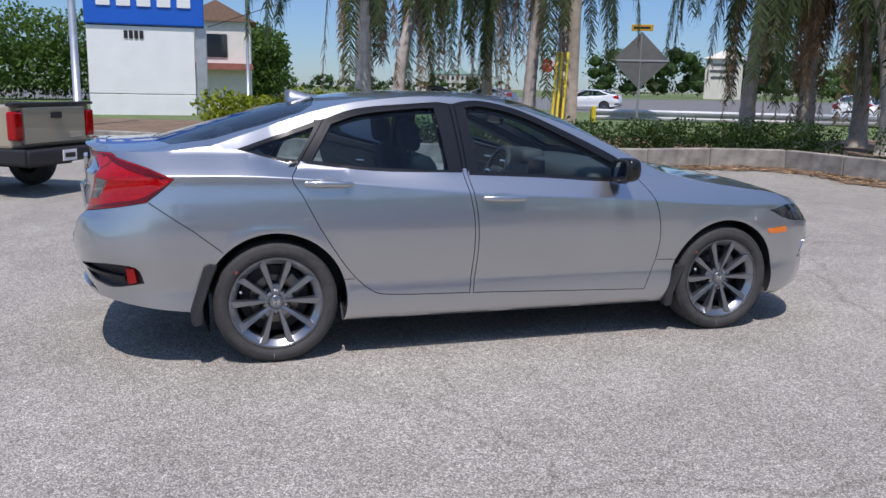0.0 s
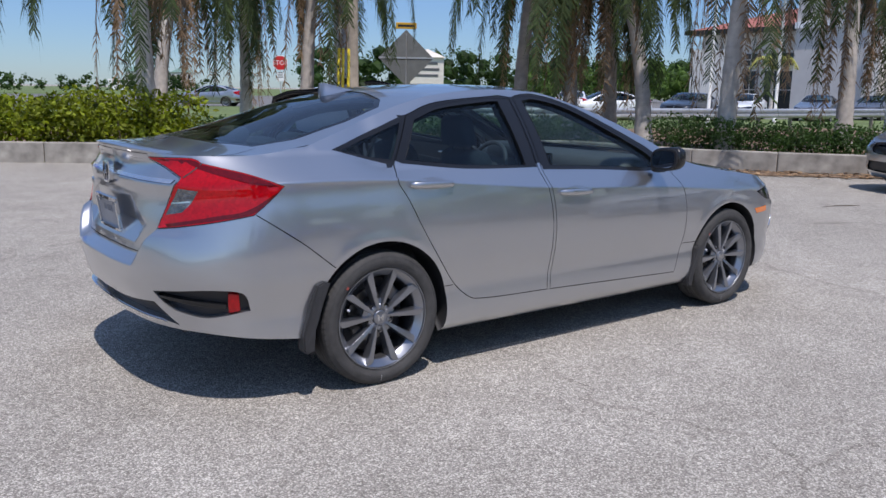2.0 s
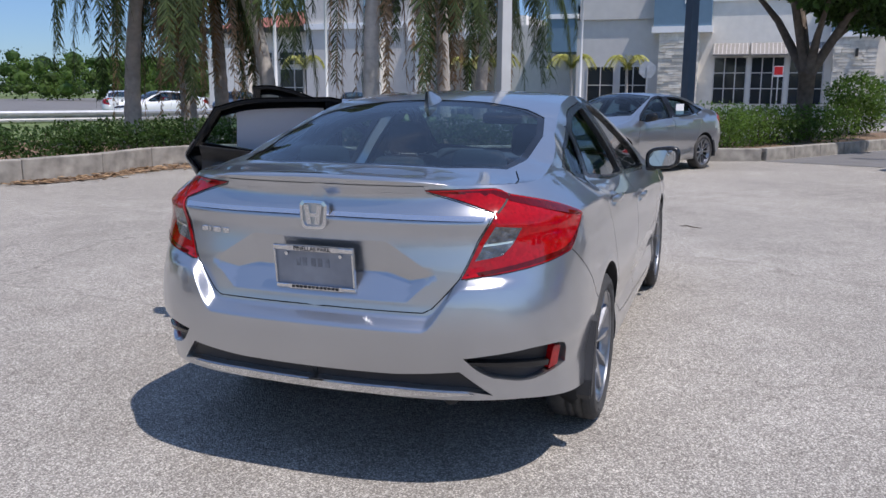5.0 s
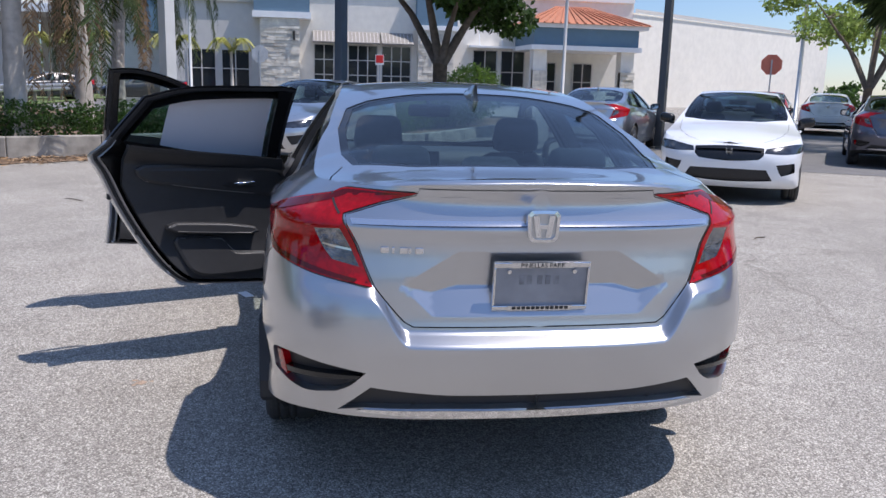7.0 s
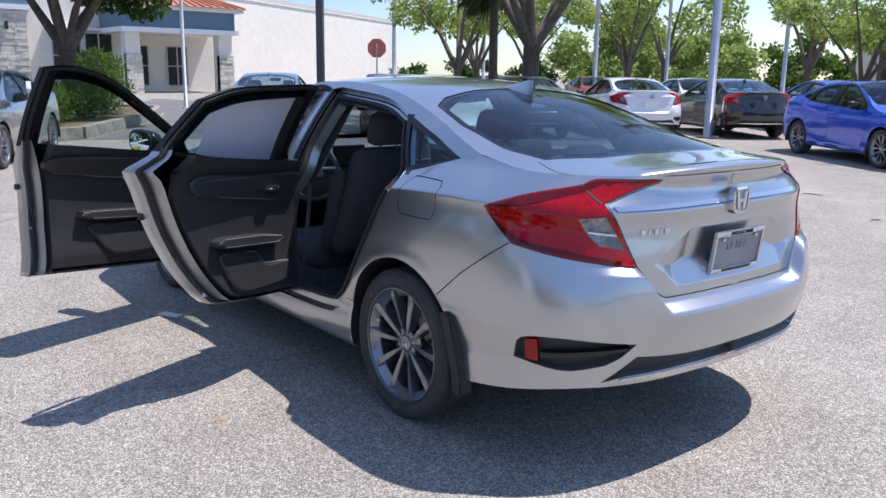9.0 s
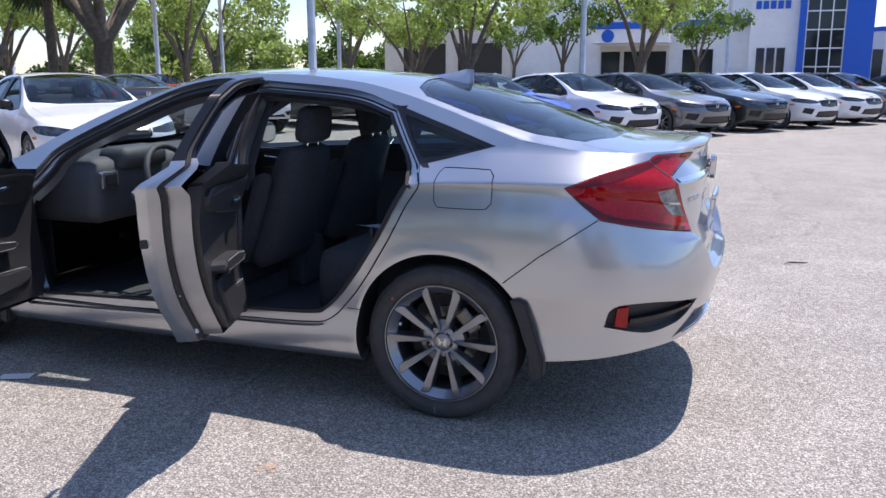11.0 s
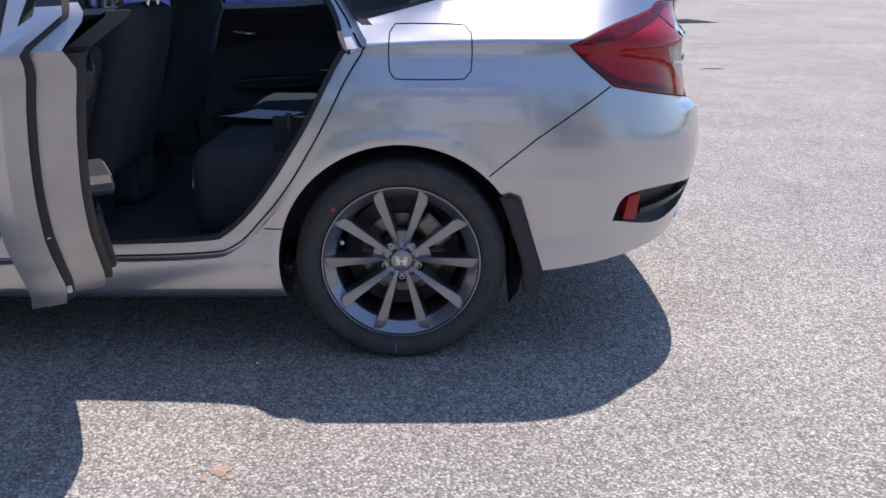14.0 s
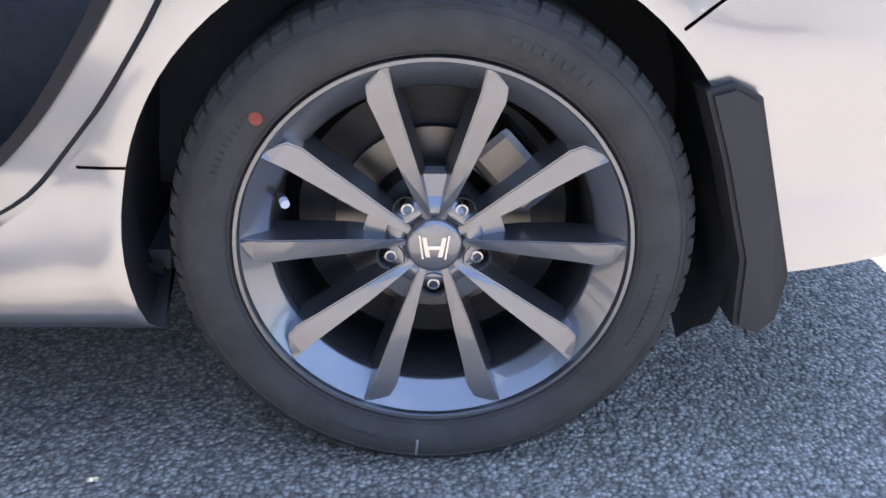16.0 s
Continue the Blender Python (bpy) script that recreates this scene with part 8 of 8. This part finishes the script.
for k in range(2):
    part("window", box(1.9 + k * 1.1, 2.8 + k * 1.1, DY, DY + 0.05, 0.3, 3.0), M_winglass, dl)
part("entrance_block", box(-3.6, -0.4, DY - 6, DY + 1.5, -0.05, 7.5), M_white, dl)
for k in range(3):
    part("window", box(-2.6 + k * 0.62, -2.1 + k * 0.62, DY + 1.5, DY + 1.56, 0.6, 3.0), M_winglass, dl)
for k in range(5):
    part("brand_bar", box(-2.75 + k * 0.44, -2.42 + k * 0.44, DY + 1.5, DY + 1.58, 5.45, 5.95), M_bluepaint, dl)
tg = part("glass_tower", box(-6.0, -3.7, DY - 4, DY + 1.8, -0.05, 8.0), M_winglass, dl, "glazed showroom tower with white bars")
for k in range(4):
    part("tower_mullion", box(-6.0 + k * 0.74, -5.93 + k * 0.74, DY + 1.8, DY + 1.88, 0.0, 8.0), M_signwhite, tg)
for k in range(7):
    part("tower_transom", box(-6.0, -3.7, DY + 1.8, DY + 1.87, 0.6 + k * 1.15, 0.68 + k * 1.15), M_signwhite, tg)
for a, b in ((-3.7, -3.3), (-7.6, -6.0)):
    part("blue_column", box(a, b, DY - 4, DY + 2.1, -0.05, 8.0), M_bluepaint, tg)
part("wing_wall", box(-15.0, -7.6, DY - 14, DY - 1.0, -0.05, 4.3), M_white, dl)
wv = [(-7.6 - 7.4 * i / 48, 4.25 + 0.32 * abs(math.sin(i / 48 * math.pi * 3.5)) ** 0.8 * (1 if i > 12 else 0.3)) for i in range(49)]
part("wavy_parapet", ([(x, DY - 0.9, z) for x, z in wv] + [(x, DY - 0.9, z - 0.28) for x, z in wv] + [(x, DY - 1.2, z) for x, z in wv], [(i, i + 1, i + 50, i + 49) for i in range(48)] + [(i, i + 98, i + 99, i + 1) for i in range(48)]), M_bluepaint, dl, "wavy blue parapet")
for k in range(7):
    part("window", box(-8.6 - k * 0.9, -8.0 - k * 0.9, DY - 1.0, DY - 0.95, 0.3, 2.9), M_winglass, dl)


# ---- parked cars ----
parked = sedan("parked_sedan", "silver sedan parked in the lot", P_silver, False, 1, group="parked cars", wheel_src=make_wheel(1))
far_parked = sedan("parked_sedan", "silver sedan parked in the lot", P_silver, False, 2, group="parked cars", wheel_src=make_wheel(2))
PAINT_NAMES = {"silver": P_silver, "white": P_white, "grey": P_grey, "black": P_dark, "blue": P_blue, "red": P_red, "plum": P_plum}


def park(front, heading, colour, rear=False, first=False, note="parked in the lot", src=None):
    """A parked sedan with its nose (or tail) over the point given."""
    h = radians(heading)
    back = 3.56 if not rear else -1.02
    m = pose(front[0] - math.cos(h) * back, front[1] - math.sin(h) * back, 0, 0, 0, heading)
    src = src or parked
    if first:
        src.matrix_basis = m
        c = src
    else:
        c = copy_thing(src, m)
    tagged(c, f"{colour} sedan {note}", "car", "parked cars")
    if colour != "silver":
        for o in c.children_recursive:
            for sl in o.material_slots:
                if sl.material == P_silver:
                    sl.link = "OBJECT"
                    sl.material = PAINT_NAMES[colour]
    return c


A1, A2 = 147.0, -33.0
park((10.25, 1.55), 153, "silver", first=True, note="with a price sheet on its window")
park((6.35, -4.55), 150, "white", note="parked facing the open lot")
for p, c in (((2.45, -11.6), "blue"), ((1.04, -13.9), "white"), ((-0.32, -15.75), "grey"), ((-1.6, -17.75), "black"), ((-2.85, -19.5), "white"), ((-4.1, -21.5), "white"), ((-5.4, -23.6), "grey")):
    park(p, A1, c, note="in a row facing the open lot", src=parked if p[1] > -18 else far_parked)
for p, c in (((13.1, -4.9), "silver"), ((12.0, -7.6), "plum"), ((10.75, -10.45), "plum"), ((9.55, -12.9), "white"), ((8.2, -15.4), "black"), ((6.8, -17.9), "blue"), ((5.4, -20.3), "white"), ((3.9, -22.6), "black")):
    park(p, A2, c, rear=True, note="parked tail-out in the second row", src=parked if p[1] > -14 else far_parked)
for i in range(16):
    park((-14.2 - 1.43 * i, -38.4 - 2.07 * i), A1, ("white", "silver", "black", "white", "silver", "grey", "white", "white")[i % 8], note="in the far row of the lot", src=far_parked, first=i == 1)
park((-12.8, -35.2), 166, "plum", note="standing across the end of the far row", src=far_parked)
for p, h, c in (((-8.8, -31.5), A1, "black"), ((-9.5, -36.5), A1, "white"), ((24.5, -15.5), A1, "red"), ((20.5, -24.0), A1, "red"), ((15.5, -23.0), A2, "white"), ((12.5, -20.0), A1, "white"), ((26.0, -19.0), A2, "white"), ((29.0, -26.0), A1, "black"), ((9.0, -30.5), A1, "white"), ((13.5, -36.0), A1, "red")):
    park(p, h, c, note="parked further back in the lot", src=far_parked)
for p, h, c in (((30.5, 27.2), 40, "white"), ((33.8, 23.4), 200, "black"), ((35.6, 21.2), 200, "white"), ((38.5, 18.6), 200, "silver"), ((41.0, 15.6), 120, "black"), ((44.0, 11.5), 110, "black"), ((27.0, 25.0), 150, "white"), ((39.5, 27.0), 200, "silver"), ((35.5, 30.0), 60, "grey"), ((24.0, 48.0), 140, "white"), ((18.0, 52.0), 140, "silver"), ((44.5, 19.0), 190, "grey")):
    park(p, h, c, note="beyond the guard rail", src=far_parked)

# price sheet on the parked silver car
sh = thing("price_sheet", "white price sheet taped inside a car window", "paper", parked.matrix_basis.copy())
part("sheet", box(0.55, 0.82, 0.728, 0.734, 1.03, 1.22), M_signwhite, sh)


def pickup(m):
    """Pickup seen from behind: bed, tailgate, cab, bumper, lamps, wheels."""
    root = thing("pickup_truck", "tan pickup truck with black bumper parked tail-on", "pickup truck", m)
    part("bed", box(0.04, 2.35, -0.93, 0.93, 0.62, 1.16, 0.04), P_tan, root)
    part("cab", soft_box(2.35, 4.2, -0.90, 0.90, 0.62, 1.82, 0.10, 0.84), P_tan, root, smooth=False)
    part("bonnet", box(4.2, 5.6, -0.90, 0.90, 0.62, 1.14, 0.09), P_tan, root)
    part("rear_window", box(2.335, 2.36, -0.66, 0.66, 1.28, 1.66, 0.02), M_winglass, root)
    tg = part("tailgate", box(-0.02, 0.05, -0.72, 0.72, 0.66, 1.13, 0.02), P_tan, root)
    part("tailgate_cap", box(-0.03, 0.10, -0.93, 0.93, 1.145, 1.185, 0.012), M_black, tg)
    part("tailgate_handle", box(-0.045, -0.01, -0.12, 0.12, 0.98, 1.06, 0.012), M_black, tg)
    part("logo_bar", box(-0.03, -0.018, -0.60, -0.30, 0.72, 0.78), M_chrome, tg)
    bp = part("rear_bumper", box(-0.20, 0.06, -0.90, 0.90, 0.42, 0.60, 0.04), M_black, root, "black step bumper")
    part("plate", box(-0.215, -0.20, -0.16, 0.16, 0.44, 0.58), M_signwhite, bp)
    part("plate_writing", box(-0.219, -0.214, -0.12, 0.12, 0.48, 0.54), M_black, bp)
    for s in (1, -1):
        part("tail_lamp", box(-0.03, 0.10, s * 0.74 if s > 0 else -0.94, 0.94 if s > 0 else -0.74, 0.72, 1.08, 0.03), M_redlens, root, "tall red tail lamp")
        part("bumper_end", box(-0.16, 0.40, s * 0.86 if s > 0 else -0.95, 0.95 if s > 0 else -0.86, 0.42, 0.62, 0.03), M_black, root)
        for x in (1.0, 4.2):
            w = part("wheel", lathe([(0.0, 0.02), (0.20, 0.03), (0.235, 0.10), (0.25, 0.12)], 32), M_rim, root, smooth=True, at=pose(x, s * 0.80, 0.385, 0, 0, 0 if s > 0 else 180))
            part("tyre", lathe([(0.235, 0.10), (0.26, 0.125), (0.33, 0.13), (0.375, 0.105), (0.385, 0.07), (0.385, -0.10), (0.33, -0.13), (0.22, -0.12)], 36), M_tyre, w, smooth=True)
    part("frame", box(0.1, 4.6, -0.5, 0.5, 0.36, 0.62), M_black, root)
    part("underside", box(0.05, 1.9, -0.85, 0.85, 0.5, 0.62), M_black, root)
    return root


pickup(Matrix.Translation((-2.0, 6.45, 0)) @ Matrix.Rotation(radians(150), 4, 'Z') @ Matrix.Diagonal((0.9, 0.8, 0.97, 1)))

# ---- small things on the asphalt ----
gr = thing("drain_grate", "rusty iron drain grate set in the asphalt", "drain grate", pose(-5.1, -14.7, 0, 0, 0, 20))
part("frame", box(-0.75, 0.75, -0.5, 0.5, -0.02, 0.006), M_castiron, gr)
for k in range(12):
    part("bar", box(-0.68 + k * 0.12, -0.63 + k * 0.12, -0.45, 0.45, 0.004, 0.016), M_castiron, gr)
for x, y, a, L in ((-3.35, -6.6, 10, 0.16), (-1.48, -2.68, 30, 0.10), (3.95, -3.67, -60, 0.12), (0.12, 4.5, 20, 0.2), (5.6, -1.0, 70, 0.12), (-0.6, 6.8, 10, 0.2), (6.4, 3.3, 50, 0.16), (8.3, 1.2, -20, 0.3), (2.6, -7.3, 30, 0.12), (1.2, -6.0, 80, 0.1)):
    tw = thing("twig", "small dry palm scrap lying on the asphalt", "twig", pose(x, y, 0.006, 0, 0, a), group="scraps on the asphalt")
    part("stem", tube([(-L, 0, 0), (-L * 0.3, 0.02, 0.006), (L * 0.4, -0.01, 0.008), (L, 0.015, 0)], [0.003, 0.006, 0.006, 0.002], 5), M_twig, tw)
ct = thing("paper_scrap", "small white paper scrap lying under the car", "paper scrap", pose(2.03, 1.12, 0.004, 0, 0, 25))
part("sheet", box(-0.07, 0.07, -0.03, 0.03, 0, 0.004), M_signwhite, ct)
I2 = [(-8.1, -26.0), (-6.3, -27.0), (-4.2, -29.8), (-5.0, -33.6), (-7.2, -34.0), (-7.7, -29.2)]
i2 = sheet("island_kerb", I2, 0.14, M_conc, "low concrete kerbed island under the fan palms", "kerb", h=0.16)
I3 = [(-12.9, -33.8), (-10.6, -34.4), (-5.6, -35.6), (-5.8, -37.2), (-12.0, -36.2)]
sheet("island_kerb", I3, 0.14, M_conc, "low concrete kerbed island at the end of the far row", "kerb", h=0.16)
rng = np.random.default_rng(77)
st = thing("rust_stain", "small orange rust stain on the asphalt", "stain", pose(0.43, 1.49, 0.002))
for dx, dy, r in ((0.0, 0.0, 0.030), (0.028, 0.035, 0.016), (-0.030, 0.028, 0.012), (0.012, -0.045, 0.010)):
    ring = [(dx + r * rng.uniform(0.6, 1.2) * math.cos(a), dy + r * rng.uniform(0.6, 1.2) * math.sin(a), 0.0) for a in np.linspace(0, 2 * math.pi, 14, endpoint=False)]
    part("spot", (ring, [tuple(range(14))]), M_rust, st)
